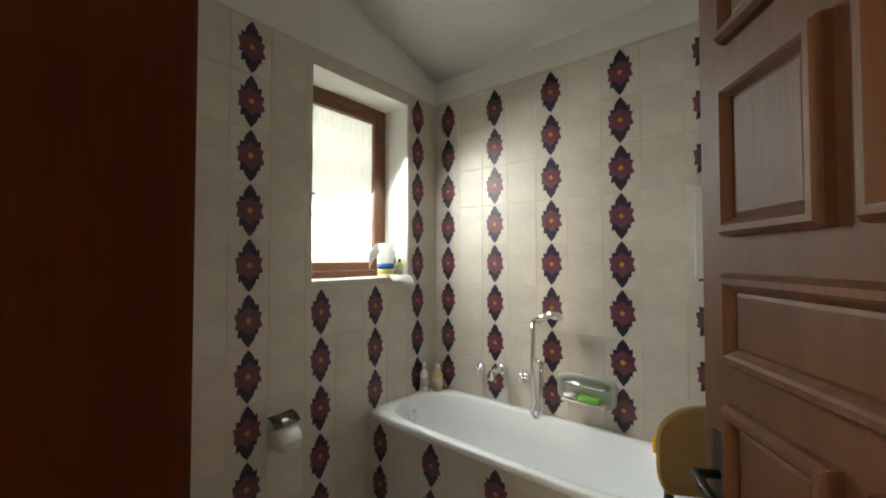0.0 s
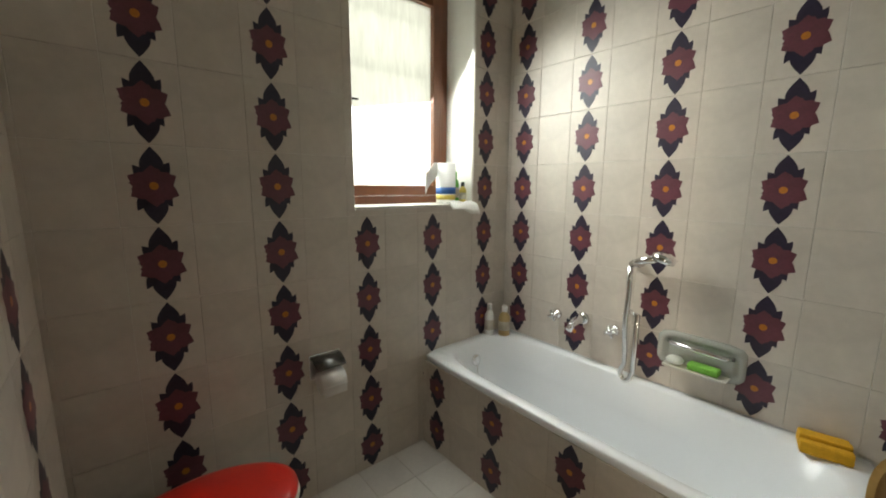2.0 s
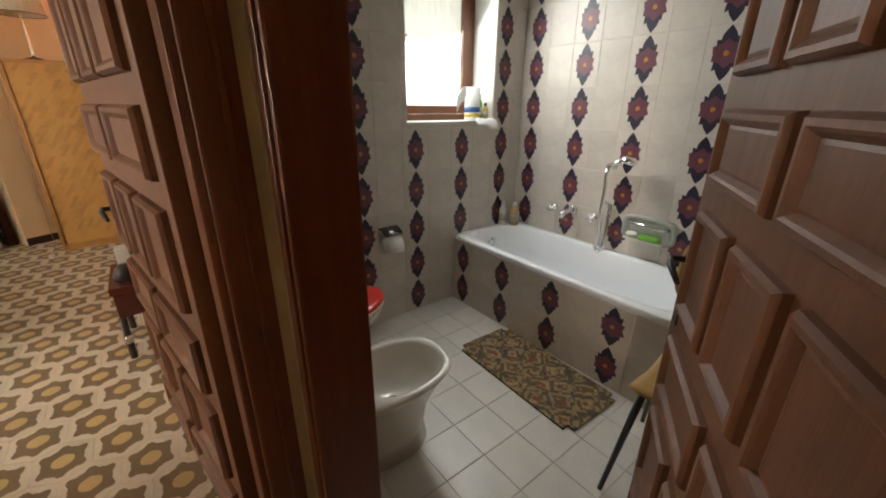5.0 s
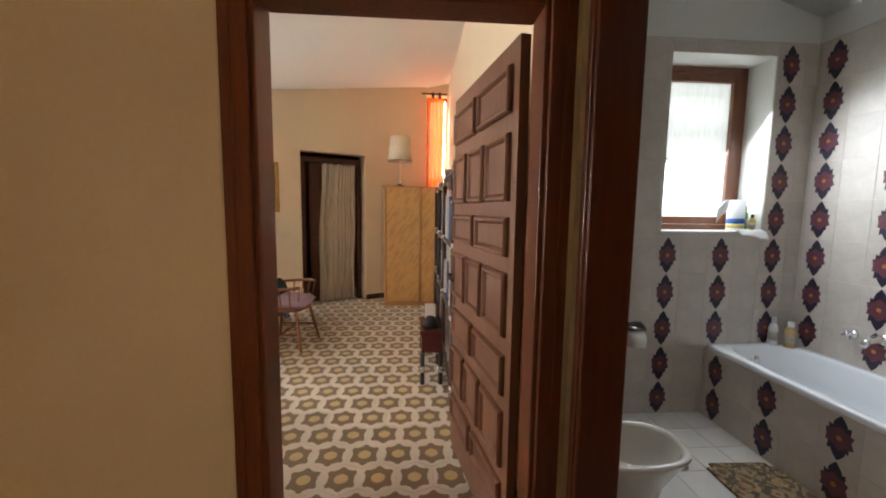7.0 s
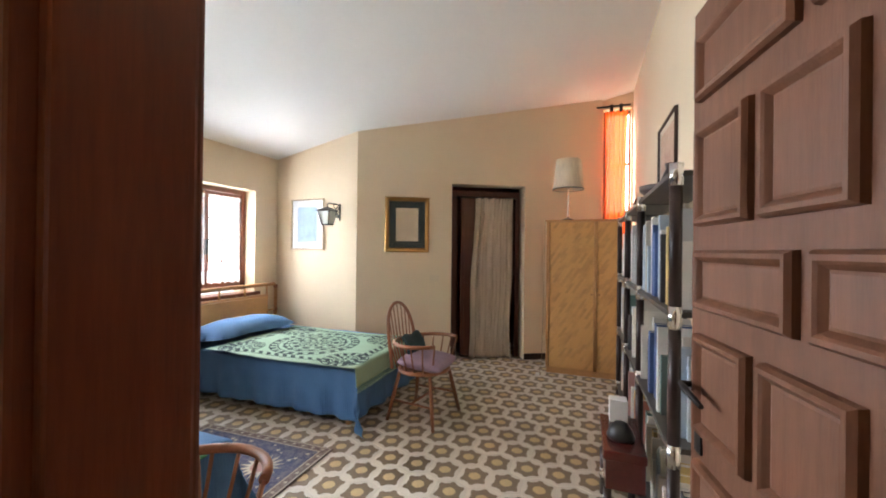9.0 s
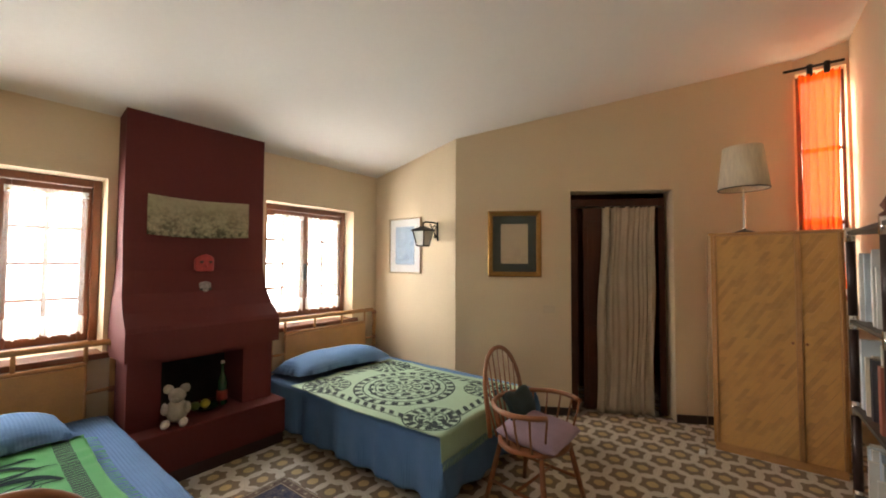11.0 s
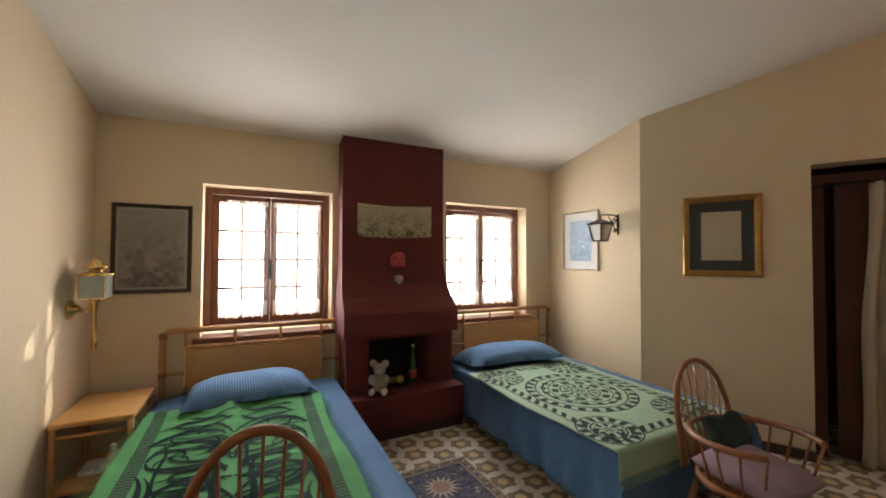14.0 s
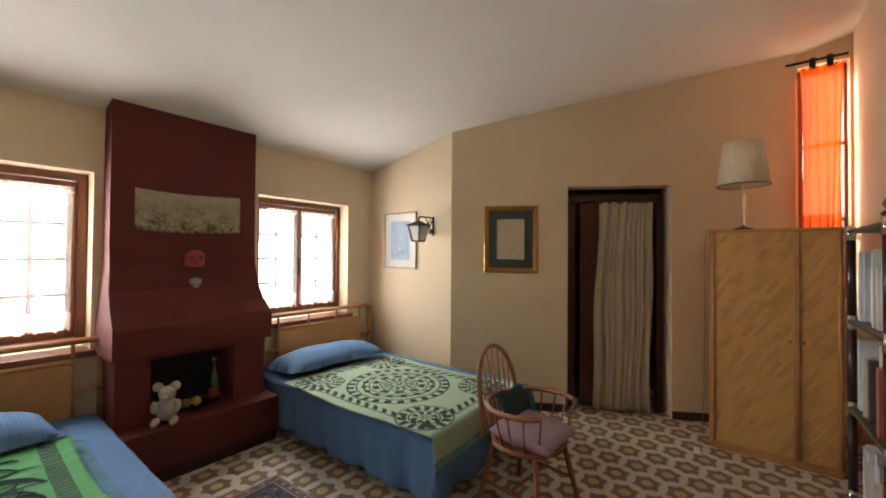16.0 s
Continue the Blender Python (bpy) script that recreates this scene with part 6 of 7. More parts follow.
# ---- rug ----
RUG = engraving("navy_rug", (0.018, 0.026, 0.085), (0.30, 0.26, 0.22), 26, 0.55, 1.0, 9.0, 2.0)
ob = holder("rug", pose(-1.925, -2.14, 0.001, 0, 0, 1.5), "navy rug with suns, moons and stars and a patterned border", "rug")
part("field", boxed(-0.245, 0.245, -0.49, 0.49, 0, 0.0085), RUG, ob)
BORDER = engraving("rug_border", (0.10, 0.055, 0.05), (0.32, 0.27, 0.22), 40, 0.7, 1.0, 9.0, 7.0)
for a in ((-0.315, -0.245, -0.56, 0.56), (0.245, 0.315, -0.56, 0.56), (-0.245, 0.245, -0.56, -0.49), (-0.245, 0.245, 0.49, 0.56)):
    part("border", boxed(a[0], a[1], a[2], a[3], 0, 0.008), BORDER, ob)
RUG_CREAM = material("cream_wool", (0.42, 0.36, 0.28), 0.95, vary=0.15, scale=40, bump=0.2)
RUG_ROSE = material("rose_wool", (0.34, 0.20, 0.17), 0.95, vary=0.2, scale=40, bump=0.2)
for cx, cy, r in ((0.0, -0.29, 0.125), (0.02, 0.27, 0.135)):
    bm = bmesh.new()
    pts = []
    for i in range(32):
        a = 2 * math.pi * i / 32
        q = r if i % 2 else r * 0.52
        pts.append((cx + q * math.cos(a), cy + q * math.sin(a)))
    prism(bm, pts, 'z', 0.0085, 0.0098)
    part("sun_motif", bm, RUG_CREAM, ob)
    part("sun_disc", prism(bmesh.new(), [(cx + r * 0.46 * math.cos(a), cy + r * 0.46 * math.sin(a)) for a in (k * math.pi / 12 for k in range(24))], 'z', 0.0098, 0.0104), RUG_ROSE, ob)
for q, w in ((0.252, 0.006), (0.305, 0.008)):
    for sx in (-1, 1):
        part("border_line", boxed(sx * q - w / 2, sx * q + w / 2, -q - 0.245 - w / 2, q + 0.245 + w / 2, 0.0082, 0.0092), RUG_CREAM, ob)
        part("border_line", boxed(-q + w / 2, q - w / 2, sx * (q + 0.245) - w / 2, sx * (q + 0.245) + w / 2, 0.0082, 0.0092), RUG_CREAM, ob)
for i in range(38):
    cx, cy = ((-0.28 if i % 2 else 0.28, -0.50 + 1.0 * (i // 2) / 13) if i < 28 else (-0.20 + 0.40 * ((i - 28) // 2) / 4, -0.525 if i % 2 else 0.525))
    part("border_star", prism(bmesh.new(), [(cx + (0.016 if j % 2 else 0.007) * math.cos(j * math.pi / 5), cy + (0.016 if j % 2 else 0.007) * math.sin(j * math.pi / 5)) for j in range(10)], 'z', 0.008, 0.0094), RUG_CREAM, ob)
rnd = random.Random(5)
for i in range(34):
    cx, cy, r = rnd.uniform(-0.22, 0.22), rnd.uniform(-0.46, 0.46), rnd.uniform(0.009, 0.02)
    bm = bmesh.new()
    prism(bm, [(cx + (r if j % 2 else r * 0.4) * math.cos(j * math.pi / 5), cy + (r if j % 2 else r * 0.4) * math.sin(j * math.pi / 5)) for j in range(10)], 'z', 0.0085, 0.0097)
    part("star_motif", bm, RUG_CREAM, ob)

# ---- wardrobe and lamp ----
VENEER = material("split_bamboo_veneer", (0.47, 0.255, 0.085), 0.42, vary=0.30, scale=10, fine=90, bump=0.08, per_piece=0.34, coat=0.15)
ob = holder("wardrobe", pose(-4.53, -0.41, 0), "honey wardrobe with diagonal bamboo veneer doors", "wardrobe")
part("body", boxed(-0.42, -0.012, 0.0, 0.76, 0.06, 1.70, bevel=0.004), RATTAN, ob)
part("plinth", boxed(-0.41, -0.02, 0.01, 0.75, 0.0, 0.06), RATTAN, ob)
part("top", boxed(-0.43, 0.012, -0.012, 0.772, 1.695, 1.715, bevel=0.005), RATTAN, ob)
for y0, y1 in ((0.03, 0.51), (0.525, 0.735)):
    door = part("door", boxed(-0.012, 0.0, y0, y1, 0.07, 1.69, bevel=0.002), CANE, ob)
    # diagonal split-bamboo strips, cut at the door's edges
    step, n_strip = 0.034, 0
    c = y0 - 1.7
    while c < y1:
        pts = []
        for base in (c, c + step * 0.94):
            za, zb = max(0.08, 0.08 + (y0 + 0.012 - base) / 0.62), min(1.68, 0.08 + (y1 - 0.012 - base) / 0.62)
            pts.append((base, za, zb))
        (b0, a0, e0), (b1, a1, e1) = pts
        if e0 - a0 > 0.03 and e1 - a1 > 0.03:
            n_strip += 1
            lo, hi = max(a0, a1), min(e0, e1)
            cuts = [lo] + [z for z in (0.08 + 0.11 * q + (0.055 if n_strip % 2 else 0.0) for q in range(16)) if lo + 0.02 < z < hi - 0.02] + [hi]
            for q, (za, zb) in enumerate(zip(cuts, cuts[1:])):
                left, right = (a0 if q == 0 else za, e0 if q == len(cuts) - 2 else zb), (a1 if q == 0 else za, e1 if q == len(cuts) - 2 else zb)
                bm = bmesh.new()
                prism(bm, [(b0 + (left[0] - 0.08) * 0.62, left[0]), (b1 + (right[0] - 0.08) * 0.62, right[0]), (b1 + (right[1] - 0.081) * 0.62, right[1] - 0.001), (b0 + (left[1] - 0.081) * 0.62, left[1] - 0.001)], 'x', 0.0, 0.0022 + 0.0022 * ((q + n_strip) % 2))
                part("strip", bm, VENEER, door)
        c += step
    for y in (y0, y1):
        part("edge_cane", tubed([(0.004, y, 0.07), (0.004, y, 1.69)], 0.010, 8), RATTAN, door)
    part("knob", lathed([(0.008, 0), (0.010, 0.012), (0.006, 0.02)], (0.002, y1 - 0.03 if y0 < 0.1 else y0 + 0.03, 0.90), 12, Matrix.Rotation(radians(90), 3, 'Y')), RATTAN_RED, door)
ob = holder("table_lamp", pose(-4.70, -0.19, 1.716), "table lamp with a cream drum shade and a turned stem", "table lamp")
SHADE = cloth_light("cream_lampshade", (0.90, 0.82, 0.66), 0.35, 0.0)
part("base", lathed([(0.0, 0.0), (0.075, 0.0), (0.078, 0.008), (0.05, 0.02), (0.016, 0.03), (0.0, 0.03)], (0, 0, 0), 24), IRON, ob)
part("stem", lathed([(0.012, 0.025), (0.016, 0.05), (0.010, 0.06), (0.014, 0.12), (0.009, 0.13), (0.014, 0.20), (0.009, 0.21), (0.013, 0.28), (0.007, 0.30), (0.006, 0.38)], (0, 0, 0), 14), CHROME, ob)
bm = bmesh.new()
lathe(bm, [(0.172, 0.36), (0.135, 0.70)], (0, 0, 0), 36)
bmesh.ops.delete(bm, geom=[f for f in bm.faces if len(f.verts) > 6], context='FACES_ONLY')
bmesh.ops.solidify(bm, geom=bm.faces[:], thickness=0.003)
part("shade", bm, SHADE, ob, "cream fabric lampshade")
part("shade_ring", tubed([(0.172 * math.cos(a), 0.172 * math.sin(a), 0.36) for a in (k * math.pi / 18 for k in range(36))], 0.004, 6, closed=True), IRON, ob)
thing("white_plug", boxed(-4.42, -4.36, -0.50, -0.46, 0.0, 0.028, bevel=0.008), PLASTIC_WHITE, "white power plug lying on the floor", "plug")
CREAM_CORD = material("tan_cord", (0.30, 0.22, 0.14), 0.6, vary=0.1)
thing("lamp_cord", tubed([(-4.66, -0.30, 1.722), (-4.62, -0.432, 1.722), (-4.60, -0.436, 1.60), (-4.55, -0.44, 0.8), (-4.50, -0.45, 0.1), (-4.42, -0.47, 0.012)], 0.0025, 6), CREAM_CORD, "pale lamp cord hanging down the wardrobe's side", "cord")

# ---- closet doorway with its dark leaf and pale curtain ----
CLOSET_WOOD = material("dark_closet_wood", (0.072, 0.020, 0.009), 0.45, vary=0.35, scale=5, fine=28, bump=0.05, stretch=(9, 9, 0.7), spec=0.3)
ob = holder("closet_door", SLANT @ pose(CLO0 + 0.02, 0.16, 0), "dark wooden closet door frame with a narrow leaf", "door", kind="structure")
cw = CLO1 - CLO0 - 0.04
part("post", boxed(0.0, 0.07, -0.02, 0.04, 0.0, CLO_TOP - 0.06, bevel=0.005), CLOSET_WOOD, ob)
part("post", boxed(cw - 0.06, cw, -0.02, 0.04, 0.0, CLO_TOP - 0.06, bevel=0.005), CLOSET_WOOD, ob)
part("head", boxed(0.07, cw - 0.06, -0.02, 0.04, CLO_TOP - 0.13, CLO_TOP - 0.06, bevel=0.005), CLOSET_WOOD, ob)
leaf = part("leaf", boxed(0.13, 0.36, 0.0, 0.035, 0.03, CLO_TOP - 0.14, bevel=0.004), CLOSET_WOOD, ob)
for z0, z1 in ((0.15, 0.85), (0.95, 1.90)):
    part("panel", boxed(0.17, 0.32, -0.008, 0.002, z0, z1, bevel=0.006), CLOSET_WOOD, leaf)
CURTAIN = material("grey_cream_linen", (0.47, 0.40, 0.31), 0.95, vary=0.26, scale=5, fine=90, bump=0.15, stretch=(4, 4, 0.6))
ob = holder("closet_curtain", SLANT @ pose(CLO0 + 0.265, 0.10, 0), "grey-cream linen curtain drawn across the closet doorway", "curtain")
bm = bmesh.new()
def drape(u, v):
    w = 0.50 + 0.04 * v
    amp = (0.020 + 0.018 * v) * (0.55 + 0.45 * math.sin(5.3 * u + 1.1 + v))
    f = u + 0.045 * math.sin(7.1 * u + 0.9 * v)
    return (0.05 - 0.06 * v + w * u + 0.01 * math.sin(9 * v + 4 * u), amp * math.sin(f * 37 + 0.8 * math.sin(3 * v)) + 0.008 * math.sin(f * 66 + 2 * v), 2.03 - 2.02 * v)
sheet(bm, 110, 30, drape, 0.002)
part("cloth", bm, CURTAIN, ob)
part("rod", tubed([(-0.28, 0.0, 2.025), (0.60, 0.0, 2.025)], 0.006, 8), IRON, ob)

# ---- skirting ----
BASE = material("dark_skirting", (0.035, 0.018, 0.012), 0.4, vary=0.25, scale=10)
def skirting(m, length):
    w = thing("baseboard", boxed(0, length, -0.014, -0.001, 0, 0.075, bevel=0.003), BASE, "dark brown skirting board", "skirting", kind="structure")
    w.matrix_world = m
skirting(SLANT, CLO0)
skirting(SLANT @ pose(CLO1, 0, 0), SL - CLO1)
skirting(pose(LX, SY, 0, 0, 0, 90), JY - SY)
skirting(pose(-1.48, SY, 0, 0, 0, 180) @ pose(-EX - 1.48, 0, 0), EX + 1.48)
skirting(pose(-2.51, SY, 0, 0, 0, 180), -2.51 - LX)
skirting(pose(EX, -1.30, 0, 0, 0, -90), -1.30 - SY)

# ---- bookcase ----
ob = holder("bookcase", pose(-1.70, NY - 0.004, 0), "dark tubular bookcase with chrome joints and full shelves", "bookcase")
POST = material("dark_walnut_post", (0.030, 0.014, 0.012), 0.35, vary=0.3, scale=14, coat=0.2)
SHELF = material("dark_grey_shelf", (0.085, 0.075, 0.065), 0.45, vary=0.2, scale=10)
LEVELS = (0.10, 0.62, 1.13, 1.66)
BAYS = (0.0, -0.95, -1.70, -2.42)
for x in BAYS:
    for y in (-0.245, -0.02):
        for lo, hi in ((0.0, 0.08),) + tuple((a + 0.03, b - 0.05) for a, b in zip(LEVELS, LEVELS[1:])):
            part("post", tubed([(x, y, lo), (x, y, hi)], 0.022, 14), POST, ob)
        for z in LEVELS:
            part("collar", tubed([(x, y, z - 0.052), (x, y, z + 0.032)], 0.0245, 16), CHROME, ob, "chrome joint")
for a, b in zip(BAYS, BAYS[1:]):
    for z in LEVELS:
        part("shelf", boxed(b + 0.02, a - 0.02, -0.262, -0.003, z - 0.012, z + 0.010, bevel=0.003), SHELF, ob)

COVERS = [material("book_cover", c, 0.6, vary=0.15, scale=12, per_piece=0.3) for c in ((0.55, 0.52, 0.46), (0.42, 0.45, 0.47), (0.30, 0.10, 0.07), (0.66, 0.66, 0.64), (0.55, 0.62, 0.68), (0.06, 0.10, 0.24), (0.50, 0.36, 0.14), (0.60, 0.57, 0.52), (0.10, 0.16, 0.14), (0.45, 0.25, 0.22), (0.05, 0.05, 0.06), (0.35, 0.42, 0.50))]
BOOK_SHARE = (4, 3, 1, 5, 3, 1, 2, 5, 1, 1, 1, 2)
PAGES = material("book_pages", (0.66, 0.60, 0.48), 0.9, vary=0.1, scale=60)
rnd = random.Random(11)
def book(x, y, z, thick, deep, tall, lean, mat):
    o = holder("book", pose(x, y, z, 0, lean, 0), "upright hardback book standing on the bookcase shelf", "book", "books on the bookcase")
    bm = bmesh.new()
    box(bm, 0, 0.003, -deep, 0, 0, tall)
    box(bm, thick - 0.003, thick, -deep, 0, 0, tall)
    box(bm, 0.003, thick - 0.003, -deep, -deep + 0.004, 0, tall)
    part("cover", bm, mat, o)
    part("pages", boxed(0.003, thick - 0.003, -deep + 0.004, -0.004, 0.003, tall - 0.004), PAGES, o)
    return o


for a, b in zip(BAYS, BAYS[1:]):
    for li, z in enumerate(LEVELS[:3]):
        x = -1.70 + b + 0.045
        stop = -1.70 + a - 0.04 - rnd.choice((0.0, 0.05, 0.16))
        while x < stop - 0.05:
            thick = rnd.uniform(0.016, 0.052)
            tall = rnd.uniform(0.24, 0.42) if li else rnd.uniform(0.22, 0.34)
            tall = min(tall, 0.45)
            book(x, NY - 0.03 - rnd.uniform(0, 0.02), z + 0.011, thick, rnd.uniform(0.15, 0.205), tall, 0, rnd.choices(COVERS, BOOK_SHARE)[0])
            x += thick + rnd.uniform(0.0008, 0.004)
# things on top of it and on the wall above
CLAY = material("dark_glazed_clay", (0.075, 0.055, 0.05), 0.35, vary=0.3, scale=20)
thing("dark_bowl", lathed([(0.05, 0), (0.07, 0.004), (0.12, 0.05), (0.125, 0.08), (0.115, 0.08), (0.06, 0.02), (0, 0.018)], (-2.62, NY - 0.14, 1.671), 26), CLAY, "dark glazed clay bowl on the bookcase top", "bowl")
thing("clay_jug", lathed([(0.03, 0), (0.04, 0.004), (0.055, 0.06), (0.035, 0.11), (0.022, 0.14), (0.03, 0.165), (0.024, 0.165)], (-2.40, NY - 0.14, 1.671), 22), CLAY, "small dark clay jug on the bookcase top", "jug")
thing("carved_ornament", lathed([(0.04, 0), (0.045, 0.01), (0.02, 0.04), (0.035, 0.08), (0.012, 0.10), (0.03, 0.13), (0.01, 0.17), (0.0, 0.19)], (-3.95, NY - 0.13, 1.671), 18), material("red_brown_turned_wood", (0.12, 0.04, 0.025), 0.4, vary=0.3), "turned red-brown wooden ornament on the bookcase", "ornament")
framed("wall_print", pose(-3.25, NY - 0.002, 2.12, 0, 0, 0), 0.62, 0.42, 0.012, (DARK_FRAME, engraving("rosy_print", (0.58, 0.42, 0.30), (0.30, 0.12, 0.08), 8, 0.5, 0.8, 0.4, 3.0)), "rosy print in a thin dark frame above the bookcase", 0.05, material("cream_mount", (0.62, 0.55, 0.42), 0.9))

# small dark stand in front of the bookcase
ob = holder("side_stand", pose(-2.24, 0.185, 0), "dark reddish side stand with turned legs and chrome joints", "stand")
MAHOGANY = material("red_mahogany", (0.10, 0.018, 0.016), 0.25, vary=0.25, scale=10, coat=0.4)
part("tray", boxed(-0.20, 0.24, -0.10, 0.085, 0.40, 0.44, bevel=0.006), MAHOGANY, ob)
part("drawer", boxed(-0.19, 0.23, -0.09, 0.08, 0.26, 0.398, bevel=0.006), MAHOGANY, ob)
for x in (-0.18, 0.22):
    for y in (-0.08, 0.065):
        leg = part("leg", tubed([(x, y, 0.0), (x, y, 0.26)], 0.018, 12), POST, ob)
        part("collar", tubed([(x, y, 0.10), (x, y, 0.15)], 0.021, 14), CHROME, leg)
thing("white_card_box", boxed(-2.42, -2.34, 0.13, 0.22, 0.441, 0.56, bevel=0.004), PAPER, "small white cardboard box on the side stand", "box")
thing("black_telephone", lathed([(0.06, 0), (0.065, 0.01), (0.05, 0.05), (0.03, 0.075), (0, 0.08)], (-2.16, 0.17, 0.441), 20), BLACK, "small black rounded device on the side stand", "device")
thing("brass_trinket", tubed([(-2.27 + 0.03 * math.cos(a), 0.17 + 0.04 * math.sin(a), 0.446) for a in (k * math.pi / 8 for k in range(16))], 0.004, 6, closed=True), BRASS, "small brass trinket on the side stand", "trinket")

# switches
CREAM_PLASTIC = material("cream_plastic", (0.66, 0.55, 0.40), 0.5, vary=0.04)
def switch(name, m, label, w=0.115, h=0.075):
    o = holder(name, m, label, "light switch")
    PLATE = CREAM_PLASTIC if name == "light_switch" else PLASTIC_WHITE
    part("plate", boxed(-w / 2, w / 2, -0.008, 0, -h / 2, h / 2, bevel=0.004), PLATE, o)
    part("rocker", boxed(-0.014, 0.014, -0.012, -0.008, -0.022, 0.022, bevel=0.003), PLATE, o)
switch("light_switch", SLANT @ pose(0.93, 0, 1.02), "small cream light switch on the slanted wall")
thing("trim_caulk", boxed(DX1 + 0.077, DX1 + 0.084, YB0 - 0.012, YB0 - 0.0005, 0.001, DOOR_TOP + 0.08), PLASTIC_WHITE, "thin white caulk line along the door casing", "trim", kind="structure")
switch("hall_switch", pose(0.815, YB0, 1.12), "white light switch plate on the hall wall")

# ---- tiles of the bathroom ----
TW, TH = 0.189, 0.25


def tile_body(bm, w, h):
    a, t = 0.0006, 0.006
    def ring(inset, y):
        return [(-w / 2 + inset, y, -h / 2 + inset), (w / 2 - inset, y, -h / 2 + inset), (w / 2 - inset, y, h / 2 - inset), (-w / 2 + inset, y, h / 2 - inset)]
    loft(bm, [ring(a, 0.0), ring(a, t - 0.0008), ring(a + 0.0011, t)], smooth=False)


def blade(bm, cx, cz, angle, length, width, y, slot, pointed=True, start=0.0):
    """A flat petal or leaf that starts at start from the middle and ends at length."""
    pts = []
    for i in range(8):
        u = i / 7
        w = math.sin(math.pi * min(1, u ** (0.85 if pointed else 0.62))) ** (1.0 if pointed else 0.55)
        pts.append((start + (length - start) * u, w * width / 2))
    loop = pts + [(q[0], -q[1]) for q in pts[-2:0:-1]]
    c, s = math.cos(angle), math.sin(angle)
    vs = [bm.verts.new((cx + c * p - s * q, y, cz + s * p + c * q)) for p, q in loop]
    f = bm.faces.new(vs)
    f.material_index = slot


def flower_mesh():
    bm = bmesh.new()
    tile_body(bm, TW, TH)
    bmesh.ops.recalc_face_normals(bm, faces=bm.faces)
    d = math.radians
    for ang, ln, w in ((90, 0.121, 0.064), (270, 0.121, 0.066), (122, 0.088, 0.036), (52, 0.080, 0.034), (302, 0.090, 0.036), (236, 0.080, 0.034)):
        blade(bm, 0, 0, d(ang), ln, w, 0.0064, 2, True, 0.02)
    # ragged petals: a broad lobe with a narrower second tip beside it
    for k, (ang, ln) in enumerate(((26, 0.071), (88, 0.064), (152, 0.069), (206, 0.072), (268, 0.066), (332, 0.068))):
        blade(bm, 0, 0, d(ang), ln, 0.058, 0.0068 + 0.00012 * k, 1, True, 0.0)
        blade(bm, 0, 0, d(ang + (17 if k % 2 else -17)), ln * 0.88, 0.044, 0.00752 + 0.00004 * k, 1, True, 0.006)
    vs = [bm.verts.new((0.0125 * math.cos(a), 0.0080, 0.0125 * math.sin(a))) for a in (2 * math.pi * i / 10 for i in range(10))]
    bm.faces.new(vs).material_index = 3
    for f in bm.faces:
        f.normal_update()
        if f.normal.y < 0 and f.material_index:
            f.normal_flip()
    me = bpy.data.meshes.new("flower_tile")
    bm.to_mesh(me)
    bm.free()
    for m in (TILE, PETAL, LEAF_INK, HEART):
        me.materials.append(m)
    return me


FLOWER = flower_mesh()
PLAIN = {}


def plain_mesh(w, h):
    key = (round(w, 3), round(h, 3))
    if key not in PLAIN:
        bm = bmesh.new()
        tile_body(bm, *key)
        PLAIN[key] = mesh_of("plain_tile", bm, TILE)
    return PLAIN[key]


def tiled(parent, base, a, b, z0, z1, flower_at, holes=(), TW=TW):
    """Tiles on a wall whose own x runs along it (base: its pose, facing its own +y), from a to b; flower columns at flower_at + n * 2 TW."""
    k0 = math.floor((a - flower_at) / TW) - 1
    k1 = math.ceil((b - flower_at) / TW) + 1
    for k in range(k0, k1 + 1):
        for r in range(0, 11):
            x0, x1 = flower_at + (k - 0.5) * TW, flower_at + (k + 0.5) * TW
            y0, y1 = -0.015 + r * TH, -0.015 + (r + 1) * TH
            x0, x1, y0, y1 = max(x0, a), min(x1, b), max(y0, z0), min(y1, z1)
            if x1 - x0 < 0.012 or y1 - y0 < 0.012:
                continue
            rects = [(x0, x1, y0, y1)]
            for p, q, s, t in holes:
                out = []
                for u0, u1, v0, v1 in rects:
                    if u1 <= p or u0 >= q or v1 <= s or v0 >= t:
                        out.append((u0, u1, v0, v1))
                        continue
                    if u0 < p:
                        out.append((u0, p, v0, v1))
                    if u1 > q:
                        out.append((q, u1, v0, v1))
                    if v0 < s:
                        out.append((max(u0, p), min(u1, q), v0, s))
                    if v1 > t:
                        out.append((max(u0, p), min(u1, q), t, v1))
                rects = out
            for u0, u1, v0, v1 in rects:
                w, h = u1 - u0, v1 - v0
                if w < 0.012 or h < 0.012:
                    continue
                whole = w > TW - 0.012 and h > TH - 0.035
                me = FLOWER if whole and k % 2 == 0 else plain_mesh(w, h)
                m = base @ Matrix.Translation(((u0 + u1) / 2, 0, (v0 + v1) / 2))
                if me is FLOWER:
                    m = m @ Matrix.Diagonal((w / 0.189, 1, h / TH, 1))
                piece("tile", me, parent, parent.matrix_world.inverted() @ m)


bpy.context.view_layer.update()
TILE_TOP = 2.50
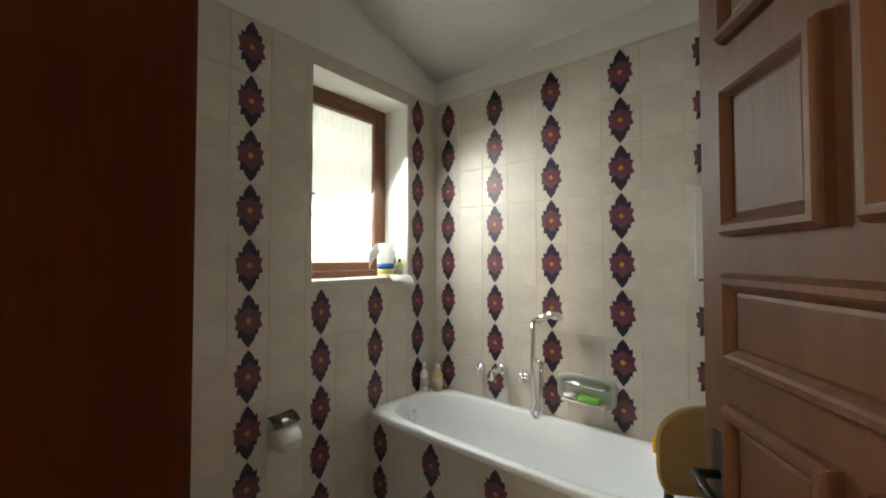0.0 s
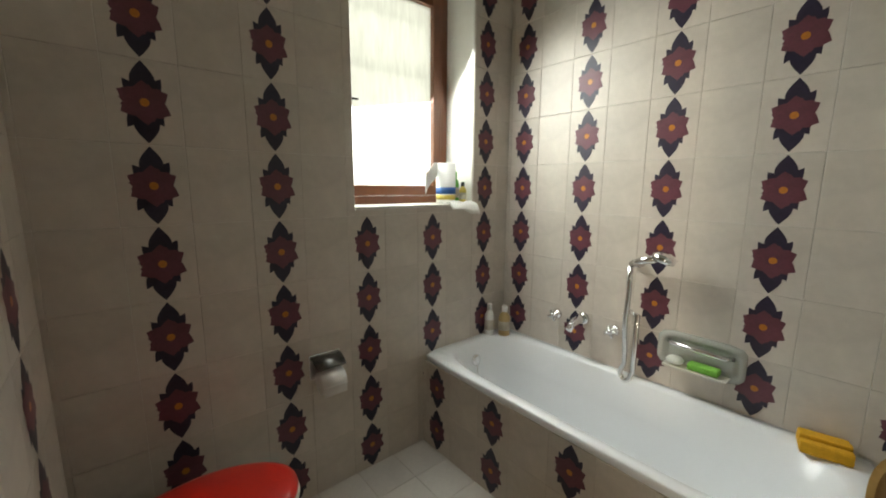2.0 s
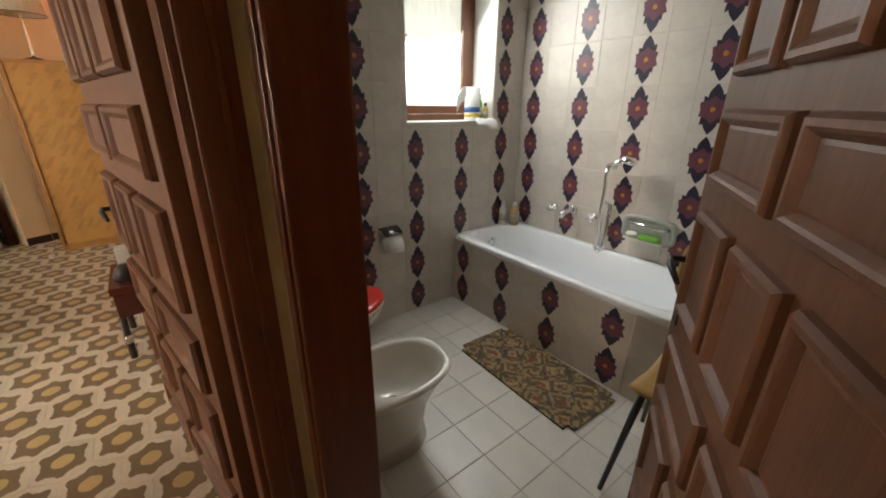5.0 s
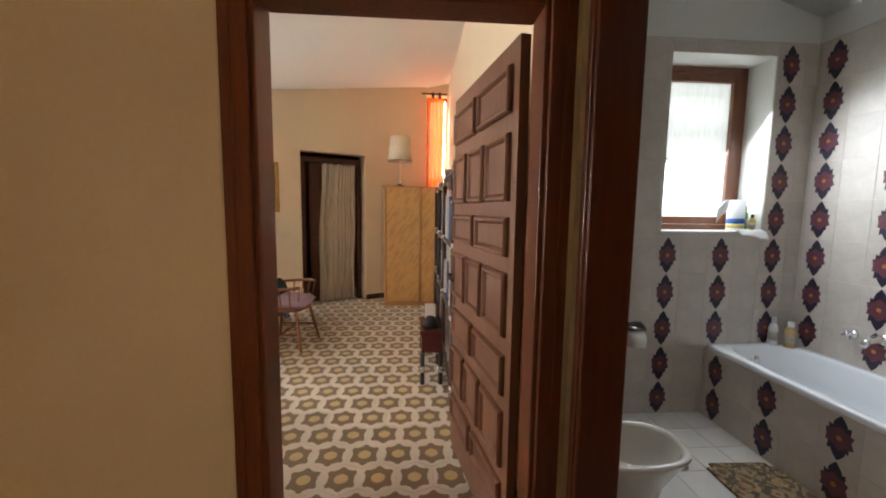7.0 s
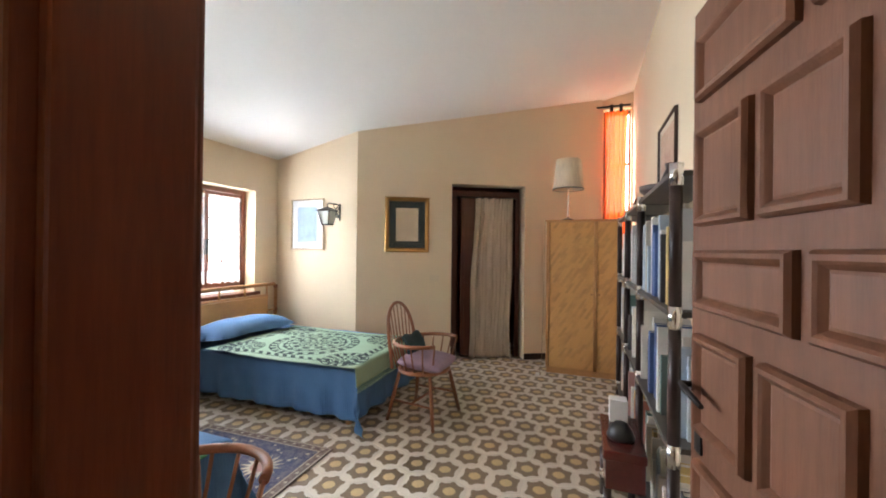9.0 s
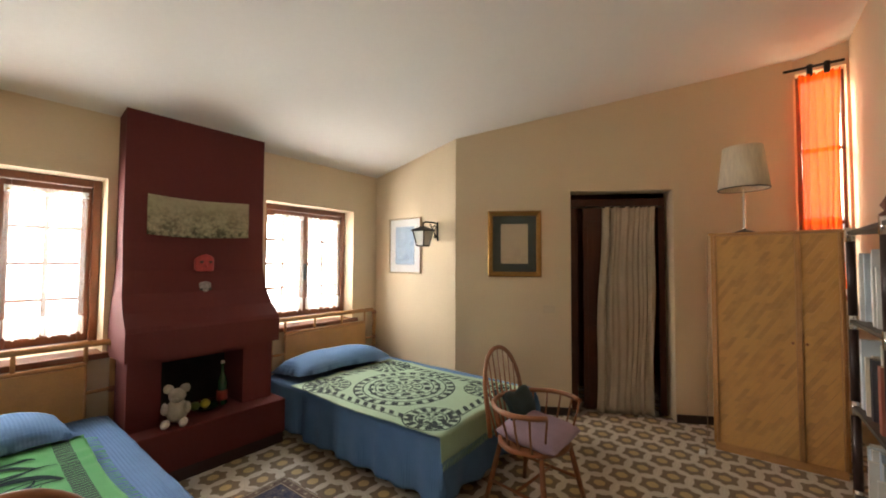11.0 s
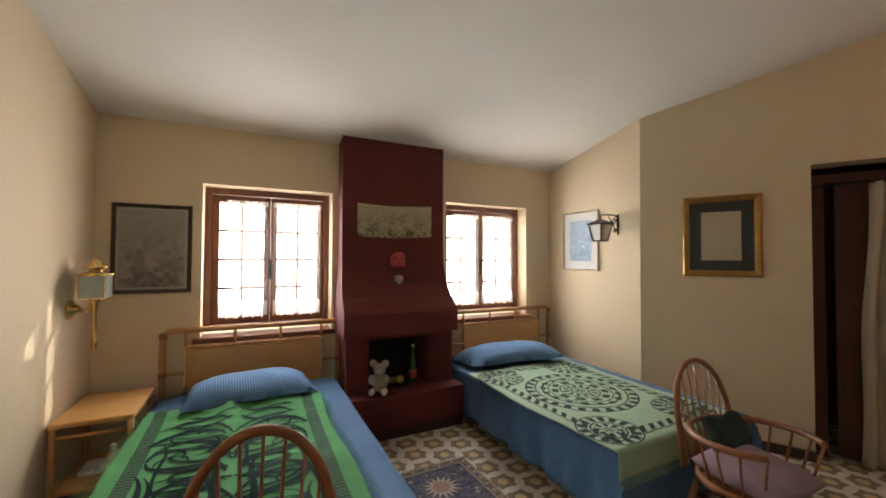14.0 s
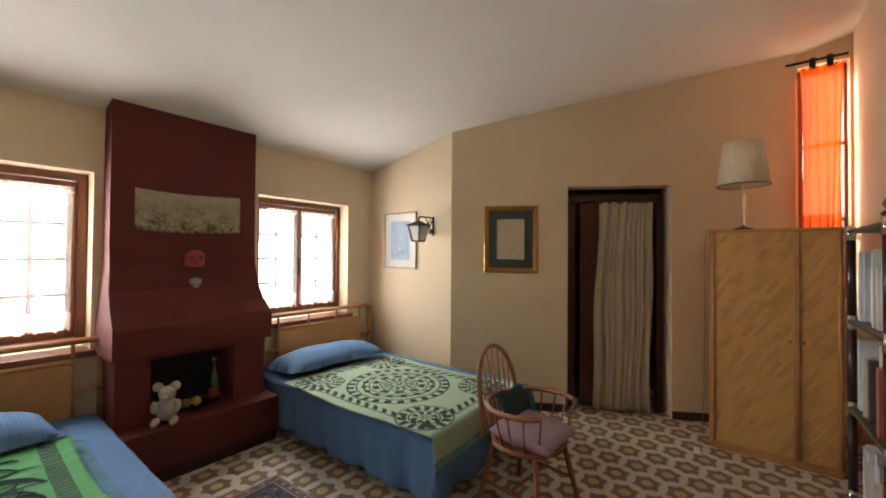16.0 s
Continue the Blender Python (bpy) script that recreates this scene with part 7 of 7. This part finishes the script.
# west wall: its x runs towards -y
tiled(bpy.data.objects["wall_bath_west"], pose(XW + 0.001, 0, 0, 0, 0, -90), -YN, -YB1 - 0.001, 0.0, TILE_TOP, -1.728, holes=((-2.378, -1.672, 1.262, 2.412),), TW=0.1868)
tiled(bpy.data.objects["wall_bath_north"], pose(0, YN - 0.001, 0, 0, 0, 180), -XBE, -XW - 0.008, RIM, TILE_TOP, 0.258)
tiled(bpy.data.objects["wall_tub_front"], pose(0, 2.047, 0, 0, 0, 180), -TUB_X1, -XW - 0.008, 0.0, RIM - 0.038, 0.258)
sw = bpy.data.objects["wall_bath_south"]
tiled(sw, pose(0, YB1 + 0.001, 0), XW + 0.008, DX0 - 0.031, 0.0, TILE_TOP, -0.46)

# floor tiles of the bathroom
fb = bpy.data.objects["floor_bath"]
bm = bmesh.new()
a = 0.0985
loft(bm, [[(-a, -a, -0.008), (a, -a, -0.008), (a, a, -0.008), (-a, a, -0.008)], [(-a, -a, -0.0015), (a, -a, -0.0015), (a, a, -0.0015), (-a, a, -0.0015)], [(-a + 0.002, -a + 0.002, 0), (a - 0.002, -a + 0.002, 0), (a - 0.002, a - 0.002, 0), (-a + 0.002, a - 0.002, 0)]], smooth=False)
FT = mesh_of("floor_tile", bm, BATH_FLOOR)
for i in range(12):
    for j in range(11):
        x, y = XW + 0.1 + 0.2 * i, 2.047 - 0.1 - 0.2 * j
        if x < XBE and y > YB0 - 0.05:
            piece("floor_tile", FT, fb, Matrix.Translation((x, y, 0)))

# ---- hexagonal cement tiles of the bedroom and hall ----
CEM_PALE = material("pale_cement", (0.64, 0.59, 0.51), 0.40, vary=0.16, scale=7, fine=60, bump=0.03, per_piece=0.10)
CEM_BROWN = material("brown_cement", (0.20, 0.145, 0.088), 0.40, vary=0.20, scale=9, fine=60, bump=0.03, per_piece=0.12)
CEM_YELLOW = material("yellow_cement", (0.56, 0.42, 0.20), 0.42, vary=0.15, scale=12, fine=60, bump=0.02, per_piece=0.10)
HA, HB = 0.1955, 0.190


def hex_tile(bm):
    xs, xl, yl = HA / 2 - HB * HB / (8 * HA), HA / 2 + HB * HB / (8 * HA), HB / 2
    outline = [(xl, 0), (xs, yl), (-xs, yl), (-xl, 0), (-xs, -yl), (xs, -yl)]
    loft(bm, [[(x * 0.992, y * 0.992, -0.012) for x, y in outline], [(x * 0.992, y * 0.992, -0.001) for x, y in outline], [(x * 0.978, y * 0.978, 0.0) for x, y in outline]], smooth=False)
    bmesh.ops.recalc_face_normals(bm, faces=bm.faces)
    vs = []
    for i in range(6):
        (x0, y0), (x1, y1) = outline[i], outline[(i + 1) % 6]
        # scalloped side: blunt corner, two teeth and a shallow bay
        for u, s in ((0.0, 0.76), (0.09, 0.80), (0.20, 0.76), (0.34, 0.69), (0.50, 0.715), (0.66, 0.69), (0.80, 0.76), (0.91, 0.80)):
            vs.append(bm.verts.new(((x0 + (x1 - x0) * u) * s, (y0 + (y1 - y0) * u) * s, 0.0004)))
    bm.faces.new(vs).material_index = 1
    vs = [bm.verts.new((0.037 * math.cos(t) * (1 + 0.05 * math.cos(6 * t)), 0.037 * math.sin(t), 0.0008)) for t in (2 * math.pi * i / 12 for i in range(12))]
    bm.faces.new(vs).material_index = 2


bm = bmesh.new()
hex_tile(bm)
HEX = bpy.data.meshes.new("hex_tile")
bm.to_mesh(HEX)
for m in (CEM_PALE, CEM_BROWN, CEM_YELLOW):
    HEX.materials.append(m)
tv = np.array([v.co[:] for v in bm.verts])
tf = [([v.index for v in f.verts], f.material_index) for f in bm.faces]
bm.free()
floor_ob = bpy.data.objects["floor"]
verts, faces, slots, near = [], [], [], 0
for i in range(-30, 28):
    for j in range(-24, 12):
        x, y = -1.728 + i * HA, -0.52 + (j + (0.5 if i % 2 else 0.0)) * HB
        if not (-5.7 < x < HX and SY - 0.1 < y < NY + 0.05):
            continue
        if x > XE1 and y < HY:
            continue
        if -3.75 < x < -1.35 and -1.75 < y < 0.35 and near < 300:
            piece("hex_tile", HEX, floor_ob, Matrix.Translation((x, y, 0)))
            near += 1
            continue
        base = len(verts)
        verts.extend((tv + np.array((x, y, 0.0))).tolist())
        for idx, s in tf:
            faces.append([base + q for q in idx])
            slots.append(s)
me = bpy.data.meshes.new("hex_tiles")
me.from_pydata(verts, [], faces)
for m in (CEM_PALE, CEM_BROWN, CEM_YELLOW):
    me.materials.append(m)
me.polygons.foreach_set("material_index", slots)
me.update()
rest = new("hex_tiles", me)
rest.parent = floor_ob
rest["kind"] = "stuff"
